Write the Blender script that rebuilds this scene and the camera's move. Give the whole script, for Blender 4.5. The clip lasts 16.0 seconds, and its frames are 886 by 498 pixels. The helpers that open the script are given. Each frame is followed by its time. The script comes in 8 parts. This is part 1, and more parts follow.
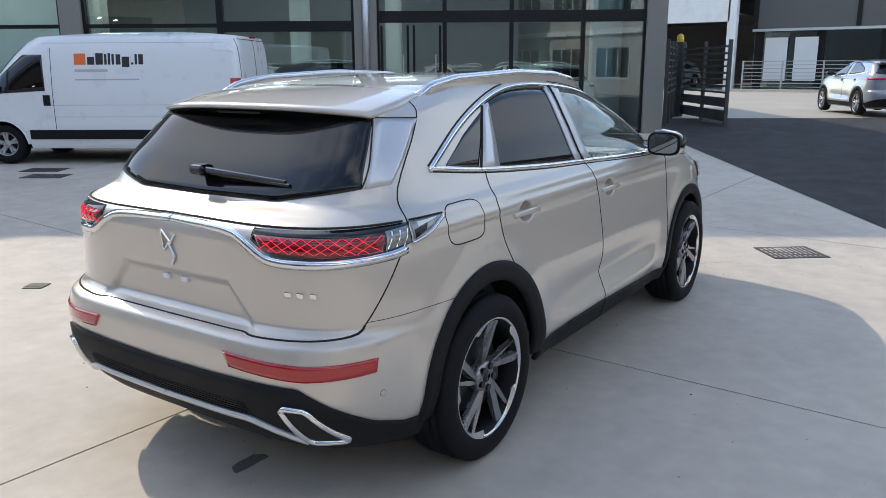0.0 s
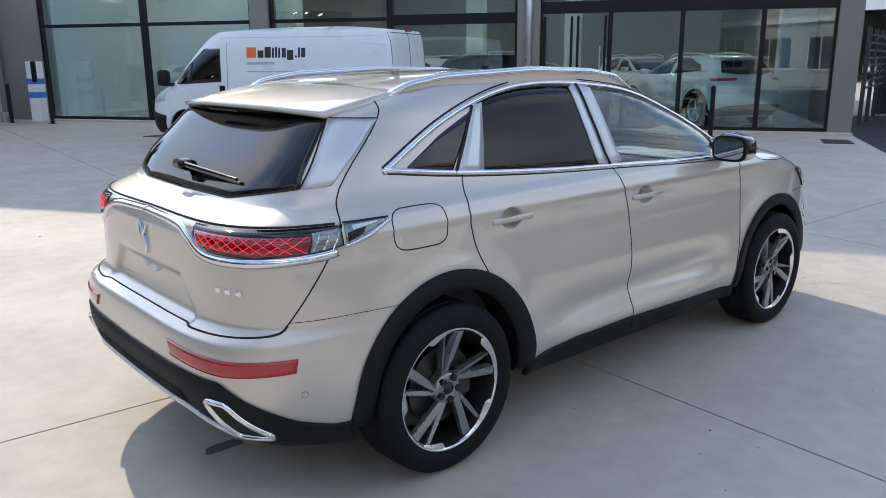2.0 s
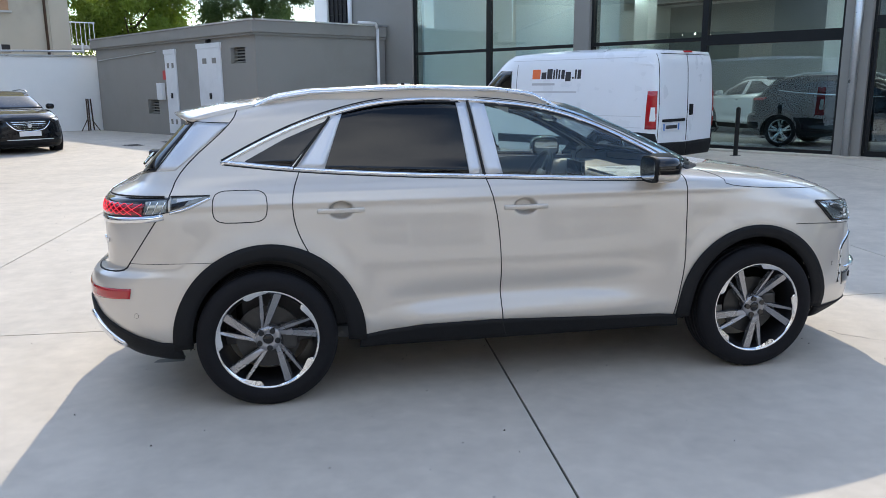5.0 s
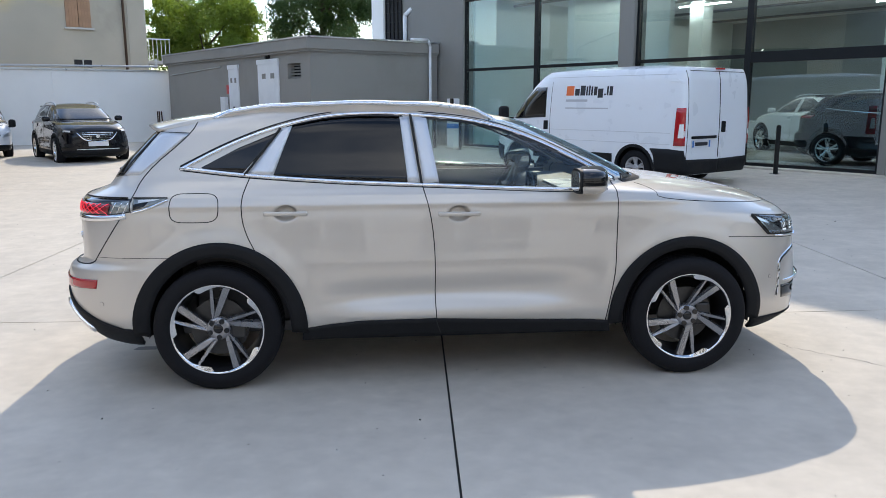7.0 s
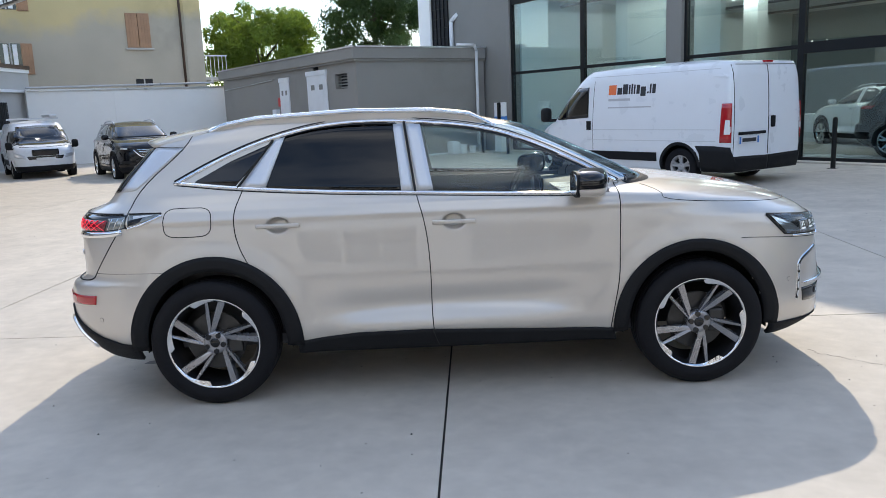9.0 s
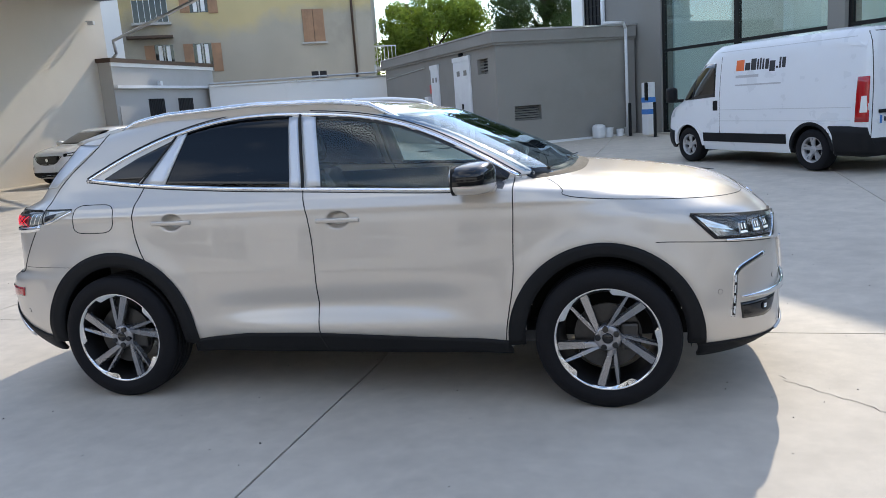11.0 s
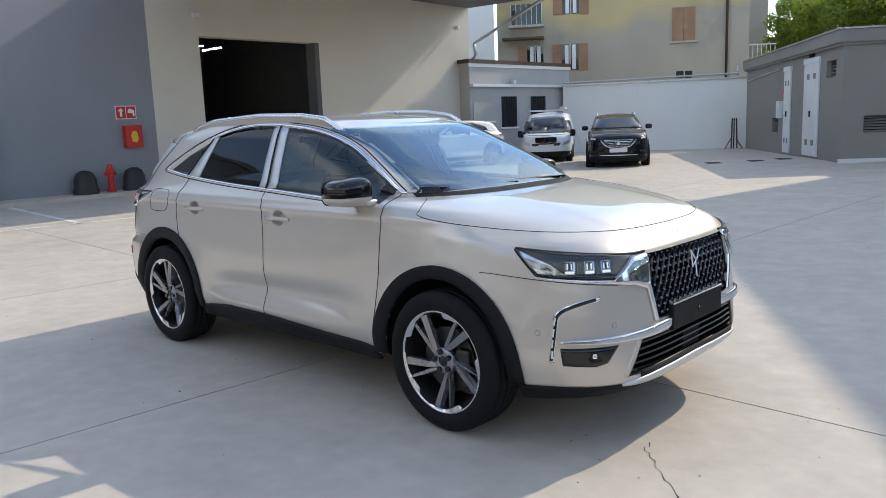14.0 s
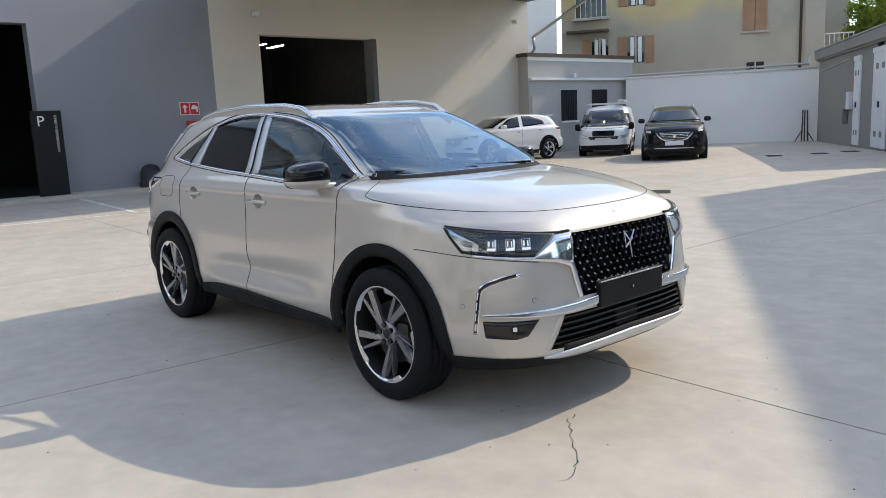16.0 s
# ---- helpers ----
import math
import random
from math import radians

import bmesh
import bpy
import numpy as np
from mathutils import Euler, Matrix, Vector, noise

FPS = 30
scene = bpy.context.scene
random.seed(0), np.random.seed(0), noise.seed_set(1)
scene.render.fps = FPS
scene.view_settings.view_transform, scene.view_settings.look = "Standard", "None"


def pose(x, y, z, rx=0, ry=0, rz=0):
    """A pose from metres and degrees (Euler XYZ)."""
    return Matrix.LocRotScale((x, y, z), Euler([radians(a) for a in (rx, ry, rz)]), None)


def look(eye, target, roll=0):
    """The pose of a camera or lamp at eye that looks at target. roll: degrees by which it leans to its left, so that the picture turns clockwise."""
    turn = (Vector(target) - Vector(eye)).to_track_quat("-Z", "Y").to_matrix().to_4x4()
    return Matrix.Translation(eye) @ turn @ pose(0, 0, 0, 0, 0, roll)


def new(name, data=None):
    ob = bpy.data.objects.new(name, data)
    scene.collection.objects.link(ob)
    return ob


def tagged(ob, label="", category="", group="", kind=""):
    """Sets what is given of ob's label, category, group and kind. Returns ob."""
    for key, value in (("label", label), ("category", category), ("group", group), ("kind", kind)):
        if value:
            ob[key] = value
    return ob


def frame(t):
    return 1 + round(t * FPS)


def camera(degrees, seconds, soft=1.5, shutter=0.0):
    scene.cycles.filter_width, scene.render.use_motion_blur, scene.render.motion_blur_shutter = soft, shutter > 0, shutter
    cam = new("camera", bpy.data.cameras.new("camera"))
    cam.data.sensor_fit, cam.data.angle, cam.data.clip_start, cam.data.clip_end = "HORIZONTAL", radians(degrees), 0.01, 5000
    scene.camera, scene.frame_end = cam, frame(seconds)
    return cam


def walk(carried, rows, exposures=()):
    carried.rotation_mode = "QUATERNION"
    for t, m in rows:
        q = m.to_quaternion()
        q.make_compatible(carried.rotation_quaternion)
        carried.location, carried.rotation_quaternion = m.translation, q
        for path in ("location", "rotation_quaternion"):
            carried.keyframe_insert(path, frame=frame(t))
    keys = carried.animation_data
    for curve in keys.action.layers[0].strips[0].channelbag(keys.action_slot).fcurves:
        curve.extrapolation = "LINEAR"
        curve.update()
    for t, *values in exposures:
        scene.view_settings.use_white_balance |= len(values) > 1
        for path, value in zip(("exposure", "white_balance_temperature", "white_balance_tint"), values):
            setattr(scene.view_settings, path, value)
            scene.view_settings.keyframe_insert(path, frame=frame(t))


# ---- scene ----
SKY, SUN = 0.345, 3.5
LIGHT = [(0, -0.20, 6700, 10), (2, -0.15, 6600, 10), (4, 0.07, 6500, 10), (8, 0.03, 6650, 10), (10.5, -0.03, 6550, 10), (12.5, -0.14, 6600, 10), (14, -0.20, 6750, 10), (16, -0.20, 7000, 10)]
cam = camera(59.7, 16.0, soft=0.6)
PATH = [
    (0, (-4.003, -2.482, 1.631), (-2.39, -1.392, 1.173), -0.3),
    (0.5, (-3.992, -2.509, 1.621), (-2.414, -1.372, 1.154), -0.6),
    (1, (-3.895, -2.682, 1.657), (-2.396, -1.452, 1.168), -0.8),
    (1.5, (-3.633, -2.926, 1.658), (-2.226, -1.592, 1.167), -0.6),
    (2, (-3.304, -3.105, 1.658), (-2.025, -1.643, 1.18), -0.4),
    (2.5, (-2.934, -3.383, 1.655), (-1.81, -1.795, 1.189), -0.0),
    (3, (-2.563, -3.681, 1.632), (-1.607, -1.985, 1.173), 0.4),
    (3.5, (-2.163, -3.955, 1.654), (-1.388, -2.168, 1.201), 0.2),
    (4, (-1.849, -4.322, 1.649), (-1.234, -2.472, 1.202), -0.1),
    (4.5, (-1.501, -4.578, 1.618), (-1.026, -2.684, 1.188), -0.4),
    (5, (-1.184, -4.795, 1.623), (-0.822, -2.873, 1.206), -0.5),
    (7.5, (-0.465, -5.238, 1.617), (-0.294, -3.278, 1.259), -0.1),
    (8, (-0.463, -5.248, 1.614), (-0.312, -3.282, 1.274), -0.3),
    (10.3, (0.864, -4.787, 1.596), (0.582, -2.846, 1.206), -4.5),
    (10.5, (1.019, -4.739, 1.577), (0.683, -2.805, 1.189), -4.4),
    (11, (1.498, -4.631, 1.554), (1.021, -2.725, 1.179), -4.1),
    (11.5, (1.984, -4.514, 1.55), (1.356, -2.65, 1.187), -3.8),
    (12, (2.378, -4.291, 1.545), (1.592, -2.486, 1.197), -3.5),
    (12.5, (2.794, -4.139, 1.539), (1.845, -2.411, 1.201), -2.9),
    (13, (3.209, -3.976, 1.525), (2.108, -2.339, 1.193), -2.4),
    (13.5, (3.534, -3.755, 1.531), (2.287, -2.226, 1.204), -2.1),
    (14, (3.906, -3.585, 1.528), (2.554, -2.148, 1.201), -2.2),
    (14.5, (4.19, -3.401, 1.502), (2.788, -2.013, 1.172), -2.4),
    (15, (4.412, -3.29, 1.481), (2.974, -1.94, 1.152), -2.5),
    (15.5, (4.532, -3.265, 1.461), (3.069, -1.941, 1.131), -2.5),
    (16, (4.547, -3.269, 1.453), (3.06, -1.973, 1.123), -2.6),
]
walk(cam, [(t, look(eye, target, roll)) for t, eye, target, roll in PATH], LIGHT)

# ---- world and sun ----
SUN_WAY = Vector((0.25, 1.31, 1.0)).normalized()  # towards the sun
world = bpy.data.worlds.new("sky")
scene.world = world
world.use_nodes = True
wn = world.node_tree
sky = wn.nodes.new("ShaderNodeTexSky")
sky.sky_type = "NISHITA"
sky.sun_disc = False
sky.sun_elevation = math.asin(SUN_WAY.z)
sky.sun_rotation = math.atan2(SUN_WAY.x, SUN_WAY.y)
sky.air_density, sky.dust_density, sky.ozone_density = 1.0, 0.3, 1.0
cloud = wn.nodes.new("ShaderNodeTexNoise")
cloud.inputs["Scale"].default_value = 2.2
cloud.inputs["Detail"].default_value = 6
geo = wn.nodes.new("ShaderNodeTexCoord")
ramp = wn.nodes.new("ShaderNodeMapRange")
ramp.inputs["From Min"].default_value, ramp.inputs["From Max"].default_value = 0.50, 0.72
mixer = wn.nodes.new("ShaderNodeMix")
mixer.data_type = "RGBA"
wn.links.new(geo.outputs["Generated"], cloud.inputs["Vector"])
wn.links.new(cloud.outputs["Fac"], ramp.inputs["Value"])
wn.links.new(ramp.outputs["Result"], mixer.inputs["Factor"])
wn.links.new(sky.outputs["Color"], mixer.inputs["A"])
mixer.inputs["B"].default_value = (5.6, 5.8, 6.1, 1)
bg = wn.nodes["Background"]
wn.links.new(mixer.outputs["Result"], bg.inputs["Color"])
bg.inputs["Strength"].default_value = SKY
sun = new("sun", bpy.data.lights.new("sun", "SUN"))
sun.data.energy = SUN
sun.data.angle = radians(0.55)
sun.data.color = (1.0, 0.90, 0.75)
sun.matrix_world = look(SUN_WAY * 60, (0, 0, 0))
# the showroom's ceiling lights
for u, watts in ((-11.9, 95), (-5.2, 60), (1.2, 32)):
    lamp = new("showroom_light", bpy.data.lights.new("showroom_light", "AREA"))
    lamp.data.shape, lamp.data.size, lamp.data.size_y, lamp.data.energy = "RECTANGLE", 5.4, 12.0, watts
    lamp.data.color = (1.0, 0.98, 0.93)
    lamp.matrix_world = Matrix.Translation((0.537 * u + 0.843 * 19.2, -0.843 * u + 0.537 * 19.2, 4.45)) @ Matrix.Rotation(math.atan2(-0.843, 0.537), 4, "Z")

# ---- materials ----
def mat(name, rgb, rough=0.5, metal=0.0, var=0.1, scale=3.0, fine=70.0, bump=0.0, rvar=0.08, coat=0.0, stain=0.0, spec=0.5):
    """A surface with variation at two scales, in object space."""
    m = bpy.data.materials.new(name)
    m.use_nodes = True
    n, l = m.node_tree.nodes, m.node_tree.links
    b = n["Principled BSDF"]
    co = n.new("ShaderNodeTexCoord")
    big, small = n.new("ShaderNodeTexNoise"), n.new("ShaderNodeTexNoise")
    for t, s, d in ((big, scale, 5), (small, fine, 3)):
        t.inputs["Scale"].default_value, t.inputs["Detail"].default_value = s, d
        l.new(co.outputs["Object"], t.inputs["Vector"])
    add = n.new("ShaderNodeMath")
    add.operation = "ADD"
    l.new(big.outputs["Fac"], add.inputs[0])
    l.new(small.outputs["Fac"], add.inputs[1])
    span = n.new("ShaderNodeMapRange")
    span.inputs["From Min"].default_value, span.inputs["From Max"].default_value = 0.6, 1.4
    span.inputs["To Min"].default_value, span.inputs["To Max"].default_value = 1 - var, 1 + var
    l.new(add.outputs[0], span.inputs["Value"])
    mul = n.new("ShaderNodeMix")
    mul.data_type, mul.blend_type = "RGBA", "MULTIPLY"
    mul.inputs["Factor"].default_value = 1
    mul.inputs["A"].default_value = (*rgb, 1)
    l.new(span.outputs["Result"], mul.inputs["B"])
    out = mul.outputs["Result"]
    if stain:
        st = n.new("ShaderNodeTexNoise")
        st.inputs["Scale"].default_value, st.inputs["Detail"].default_value, st.inputs["Roughness"].default_value = scale * 0.35, 8, 0.68
        l.new(co.outputs["Object"], st.inputs["Vector"])
        cut = n.new("ShaderNodeMapRange")
        cut.inputs["From Min"].default_value, cut.inputs["From Max"].default_value = 0.5, 0.72
        cut.inputs["To Min"].default_value, cut.inputs["To Max"].default_value = 1, 1 - stain
        l.new(st.outputs["Fac"], cut.inputs["Value"])
        m2 = n.new("ShaderNodeMix")
        m2.data_type, m2.blend_type = "RGBA", "MULTIPLY"
        m2.inputs["Factor"].default_value = 1
        l.new(out, m2.inputs["A"])
        l.new(cut.outputs["Result"], m2.inputs["B"])
        out = m2.outputs["Result"]
    l.new(out, b.inputs["Base Color"])
    rr = n.new("ShaderNodeMapRange")
    rr.inputs["From Min"].default_value, rr.inputs["From Max"].default_value = 0.3, 0.7
    rr.inputs["To Min"].default_value, rr.inputs["To Max"].default_value = max(rough - rvar, 0.02), min(rough + rvar, 1)
    l.new(big.outputs["Fac"], rr.inputs["Value"])
    l.new(rr.outputs["Result"], b.inputs["Roughness"])
    b.inputs["Metallic"].default_value = metal
    b.inputs["Specular IOR Level"].default_value = spec
    b.inputs["Coat Weight"].default_value = coat
    b.inputs["Coat Roughness"].default_value = 0.03
    if bump:
        bp = n.new("ShaderNodeBump")
        bp.inputs["Strength"].default_value, bp.inputs["Distance"].default_value = bump, 0.01
        l.new(small.outputs["Fac"], bp.inputs["Height"])
        l.new(bp.outputs["Normal"], b.inputs["Normal"])
    return m


def glass_mat(name, tint, ior=1.5, rough=0.0, sheen=(1.0, 1.0, 1.0)):
    m = bpy.data.materials.new(name)
    m.use_nodes = True
    n, l = m.node_tree.nodes, m.node_tree.links
    n.remove(n["Principled BSDF"])
    tr, gl, mx, lw, pw, ma = (n.new("ShaderNode" + k) for k in ("BsdfTransparent", "BsdfGlossy", "MixShader", "LayerWeight", "Math", "Math"))
    tr.inputs["Color"].default_value = (*tint, 1)
    gl.inputs["Roughness"].default_value = rough
    gl.inputs["Color"].default_value = (*sheen, 1)
    r0 = ((ior - 1) / (ior + 1))**2
    pw.operation, ma.operation = "POWER", "MULTIPLY_ADD"
    pw.inputs[1].default_value, ma.inputs[1].default_value, ma.inputs[2].default_value = 5, 1 - r0, r0
    lw.inputs["Blend"].default_value = 0.5
    l.new(lw.outputs["Facing"], pw.inputs[0])
    l.new(pw.outputs[0], ma.inputs[0])
    l.new(ma.outputs[0], mx.inputs[0])
    l.new(tr.outputs[0], mx.inputs[1])
    l.new(gl.outputs[0], mx.inputs[2])
    l.new(mx.outputs[0], n["Material Output"].inputs["Surface"])
    return m


def glow(name, rgb, power):
    m = bpy.data.materials.new(name)
    m.use_nodes = True
    b = m.node_tree.nodes["Principled BSDF"]
    b.inputs["Base Color"].default_value = (*rgb, 1)
    b.inputs["Emission Color"].default_value = (*rgb, 1)
    b.inputs["Emission Strength"].default_value = power
    return m


CONCRETE = mat("poured_concrete", (0.545, 0.49, 0.415), 0.7, var=0.10, scale=0.9, fine=7, bump=0.05, stain=0.16)


def weather(m, gain=1.0):
    """Trowel clouds, pale bloom, pits and fine grit over a poured floor."""
    n, l = m.node_tree.nodes, m.node_tree.links
    b, co = n["Principled BSDF"], next(k for k in n if k.bl_idname == "ShaderNodeTexCoord")
    out = b.inputs["Base Color"].links[0].from_socket
    for scale, detail, lo, hi, dark, light in ((2.4, 9, 0.36, 0.66, 0.91, 1.05), (11, 6, 0.42, 0.60, 0.975, 1.015), (190, 2, 0.3, 0.7, 0.93, 1.07)):
        t, r, x = n.new("ShaderNodeTexNoise"), n.new("ShaderNodeMapRange"), n.new("ShaderNodeMix")
        t.inputs["Scale"].default_value, t.inputs["Detail"].default_value, t.inputs["Roughness"].default_value = scale, detail, 0.62
        r.inputs["From Min"].default_value, r.inputs["From Max"].default_value = lo, hi
        r.inputs["To Min"].default_value, r.inputs["To Max"].default_value = 1 - (1 - dark) * gain, 1 + (light - 1) * gain
        x.data_type, x.blend_type = "RGBA", "MULTIPLY"
        x.inputs["Factor"].default_value = 1
        l.new(co.outputs["Object"], t.inputs["Vector"])
        l.new(t.outputs["Fac"], r.inputs["Value"])
        l.new(out, x.inputs["A"])
        l.new(r.outputs["Result"], x.inputs["B"])
        out = x.outputs["Result"]
    v, r, x = n.new("ShaderNodeTexVoronoi"), n.new("ShaderNodeMapRange"), n.new("ShaderNodeMix")
    v.inputs["Scale"].default_value = 4.2
    r.inputs["From Min"].default_value, r.inputs["From Max"].default_value = 0.018, 0.034
    r.inputs["To Min"].default_value, r.inputs["To Max"].default_value = 0.45, 1.0
    x.data_type, x.blend_type = "RGBA", "MULTIPLY"
    x.inputs["Factor"].default_value = 1
    l.new(co.outputs["Object"], v.inputs["Vector"])
    l.new(v.outputs["Distance"], r.inputs["Value"])
    l.new(out, x.inputs["A"])
    l.new(r.outputs["Result"], x.inputs["B"])
    l.new(x.outputs["Result"], b.inputs["Base Color"])


weather(CONCRETE)
JOINT = mat("joint_filler", (0.03, 0.029, 0.027), 0.9)
ASPHALT = mat("asphalt", (0.052, 0.051, 0.051), 0.85, var=0.45, scale=1.6, fine=75, bump=0.7, stain=0.35, spec=0.3)
weather(ASPHALT, 3.0)
ROAD = mat("worn_road", (0.42, 0.39, 0.34), 0.85, var=0.15, scale=0.5, fine=90, bump=0.3)
IRON = mat("cast_iron", (0.09, 0.085, 0.08), 0.6, 0.6, var=0.25, fine=120, bump=0.3)
PLASTER_GREY = mat("grey_plaster", (0.255, 0.245, 0.225), 0.9, var=0.06, scale=0.8, fine=120, bump=0.25, stain=0.1)
PLASTER_BOX = mat("taupe_plaster", (0.275, 0.262, 0.240), 0.9, var=0.07, scale=0.9, fine=140, bump=0.3, stain=0.14)
PLASTER_BEIGE = mat("beige_plaster", (0.72, 0.665, 0.575), 0.9, var=0.05, scale=0.6, fine=110, bump=0.25, stain=0.08)
PLASTER_DARK = mat("slate_paint", (0.27, 0.28, 0.305), 0.55, spec=0.5, var=0.06, scale=0.6, fine=110, bump=0.2, stain=0.1)
PLASTER_LOW = mat("pale_grey_plaster", (0.47, 0.46, 0.44), 0.9, var=0.06, scale=0.8, fine=110, bump=0.2, stain=0.15)
PLASTER_WHITE = mat("white_plaster", (0.88, 0.875, 0.85), 0.9, var=0.03, scale=0.7, fine=100, bump=0.2, stain=0.05)


def repaired(m, rgb, z, wave):
    """A second coat below height z, with a ragged upper edge."""
    n, l = m.node_tree.nodes, m.node_tree.links
    first = next(k for k in n if k.type == "MIX" and not k.inputs[6].is_linked)
    co, sep, noise, span, mix = (n.new("ShaderNode" + k) for k in ("TexCoord", "SeparateXYZ", "TexNoise", "MapRange", "Mix"))
    noise.inputs["Scale"].default_value, noise.inputs["Detail"].default_value, noise.inputs["Roughness"].default_value = 0.22, 7, 0.6
    l.new(co.outputs["Object"], noise.inputs["Vector"])
    l.new(co.outputs["Object"], sep.inputs["Vector"])
    add = n.new("ShaderNodeMath")
    add.operation = "MULTIPLY_ADD"
    l.new(noise.outputs["Fac"], add.inputs[0])
    add.inputs[1].default_value = wave
    l.new(sep.outputs["Z"], add.inputs[2])
    span.inputs["From Min"].default_value, span.inputs["From Max"].default_value = z + wave / 2 - 0.35, z + wave / 2 + 0.35
    l.new(add.outputs[0], span.inputs["Value"])
    mix.data_type = "RGBA"
    mix.inputs[6].default_value, mix.inputs[7].default_value = (*rgb, 1), first.inputs[6].default_value[:]
    l.new(span.outputs["Result"], mix.inputs[0])
    l.new(mix.outputs[2], first.inputs[6])


PLASTER_YELLOW = mat("ochre_plaster", (0.56, 0.46, 0.25), 0.92, var=0.16, scale=0.5, fine=60, bump=0.3, stain=0.35)
repaired(PLASTER_YELLOW, (0.43, 0.39, 0.32), 6.3, 4.0)
FRAME_BLACK = mat("black_aluminium", (0.010, 0.011, 0.012), 0.45, spec=0.25, var=0.1)
STEEL = mat("galvanised_steel", (0.55, 0.56, 0.57), 0.35, 0.9, var=0.12, fine=40)
WHITE_METAL = mat("white_sheet_metal", (0.75, 0.76, 0.77), 0.5, var=0.05, stain=0.12)
FENCE_GREY = mat("grey_fence_paint", (0.085, 0.088, 0.092), 0.5, 0.3)
SHOP_GLASS = glass_mat("tinted_shop_glass", (0.76, 0.87, 0.89), 1.9, sheen=(0.92, 0.97, 1.0))
WOOD_SHUTTER = mat("weathered_larch", (0.36, 0.21, 0.125), 0.75, var=0.35, scale=2.5, fine=30, bump=0.3)
# near-black colour stands in for the darkness of unlit rooms and recesses
UNLIT_IN = mat("unlit_interior_black", (0.02, 0.02, 0.022), 0.8)
RED_PAINT = mat("red_enamel", (0.55, 0.03, 0.025), 0.4)
BLACK_PLASTIC = mat("black_plastic", (0.02, 0.02, 0.021), 0.55, bump=0.1, fine=300)
WHITE_PAINT = mat("white_road_paint", (0.75, 0.75, 0.72), 0.7, var=0.2, fine=30, stain=0.3)
COPPER_DARK = mat("dark_copper_pipe", (0.09, 0.06, 0.045), 0.5, 0.6, var=0.2)
SIGN_WHITE = mat("sign_white", (0.8, 0.8, 0.8), 0.4, var=0.02)
ORANGE = mat("orange_vinyl", (0.85, 0.18, 0.05), 0.4, var=0.03)
INK = mat("black_vinyl", (0.03, 0.03, 0.035), 0.4, var=0.03)
GREY_INK = mat("grey_vinyl", (0.5, 0.5, 0.52), 0.4, var=0.03)
BLUE = mat("blue_vinyl", (0.05, 0.20, 0.55), 0.4, var=0.05)
YELLOW = mat("yellow_plastic", (0.75, 0.5, 0.04), 0.4, var=0.05)
TILE_IN = mat("pale_showroom_tile", (0.55, 0.55, 0.54), 0.25, var=0.05, scale=1.5)
WALL_IN = mat("pale_interior_wall", (0.66, 0.71, 0.70), 0.7, var=0.04)
# darkened copy of WALL_IN: dimness deep in the showroom, put into the colour
WALL_DIM = mat("dimmed_interior_wall", (0.25, 0.28, 0.29), 0.7, var=0.06)
CEIL_IN = mat("white_ceiling", (0.7, 0.7, 0.69), 0.8, var=0.03)
TUBE = glow("tube_light", (1.0, 0.97, 0.90), 36.0)


def leaf_mat(name, rgb, through_rgb):
    """Leaves that let some light through."""
    m = mat(name, rgb, 0.55, var=0.4, scale=1.2, fine=12)
    n, l = m.node_tree.nodes, m.node_tree.links
    tl, mx = n.new("ShaderNodeBsdfTranslucent"), n.new("ShaderNodeMixShader")
    tl.inputs["Color"].default_value = (*through_rgb, 1)
    mx.inputs[0].default_value = 0.45
    l.new(n["Principled BSDF"].outputs[0], mx.inputs[1])
    l.new(tl.outputs[0], mx.inputs[2])
    l.new(mx.outputs[0], n["Material Output"].inputs["Surface"])
    return m


LEAF_LIGHT = leaf_mat("lime_leaves", (0.13, 0.20, 0.035), (0.31, 0.43, 0.05))
LEAF_DARK = leaf_mat("dark_leaves", (0.045, 0.085, 0.03), (0.09, 0.16, 0.03))
BARK = mat("bark", (0.09, 0.07, 0.05), 0.9, var=0.3, bump=0.5, fine=20)
PAD = mat("grey_cladding", (0.10, 0.10, 0.10), 0.55, var=0.06, scale=0.6)


# ---- mesh helpers ----
def bx(bm, x0, x1, y0, y1, z0, z1, bevel=0.0):
    """Adds a box, its edges rounded by bevel."""
    made = bmesh.ops.create_cube(bm, size=1, matrix=Matrix.LocRotScale(((x0 + x1) / 2, (y0 + y1) / 2, (z0 + z1) / 2), None, (abs(x1 - x0), abs(y1 - y0), abs(z1 - z0))))
    if bevel:
        vs = set(made["verts"])
        es = [e for e in bm.edges if e.verts[0] in vs and e.verts[1] in vs]
        bmesh.ops.bevel(bm, geom=es, offset=bevel, segments=2, profile=0.5, affect="EDGES")
    return bm


def box(x0, x1, y0, y1, z0, z1, bevel=0.0):
    return bx(bmesh.new(), x0, x1, y0, y1, z0, z1, bevel)


def rod(bm, a, b, r, n=10, r2=None):
    """Adds a rod from a to b."""
    a, b = Vector(a), Vector(b)
    q = (b - a).to_track_quat("Z", "Y").to_matrix().to_4x4()
    bmesh.ops.create_cone(bm, cap_ends=True, segments=n, radius1=r, radius2=r if r2 is None else r2, depth=(b - a).length, matrix=Matrix.Translation((a + b) / 2) @ q)
    return bm


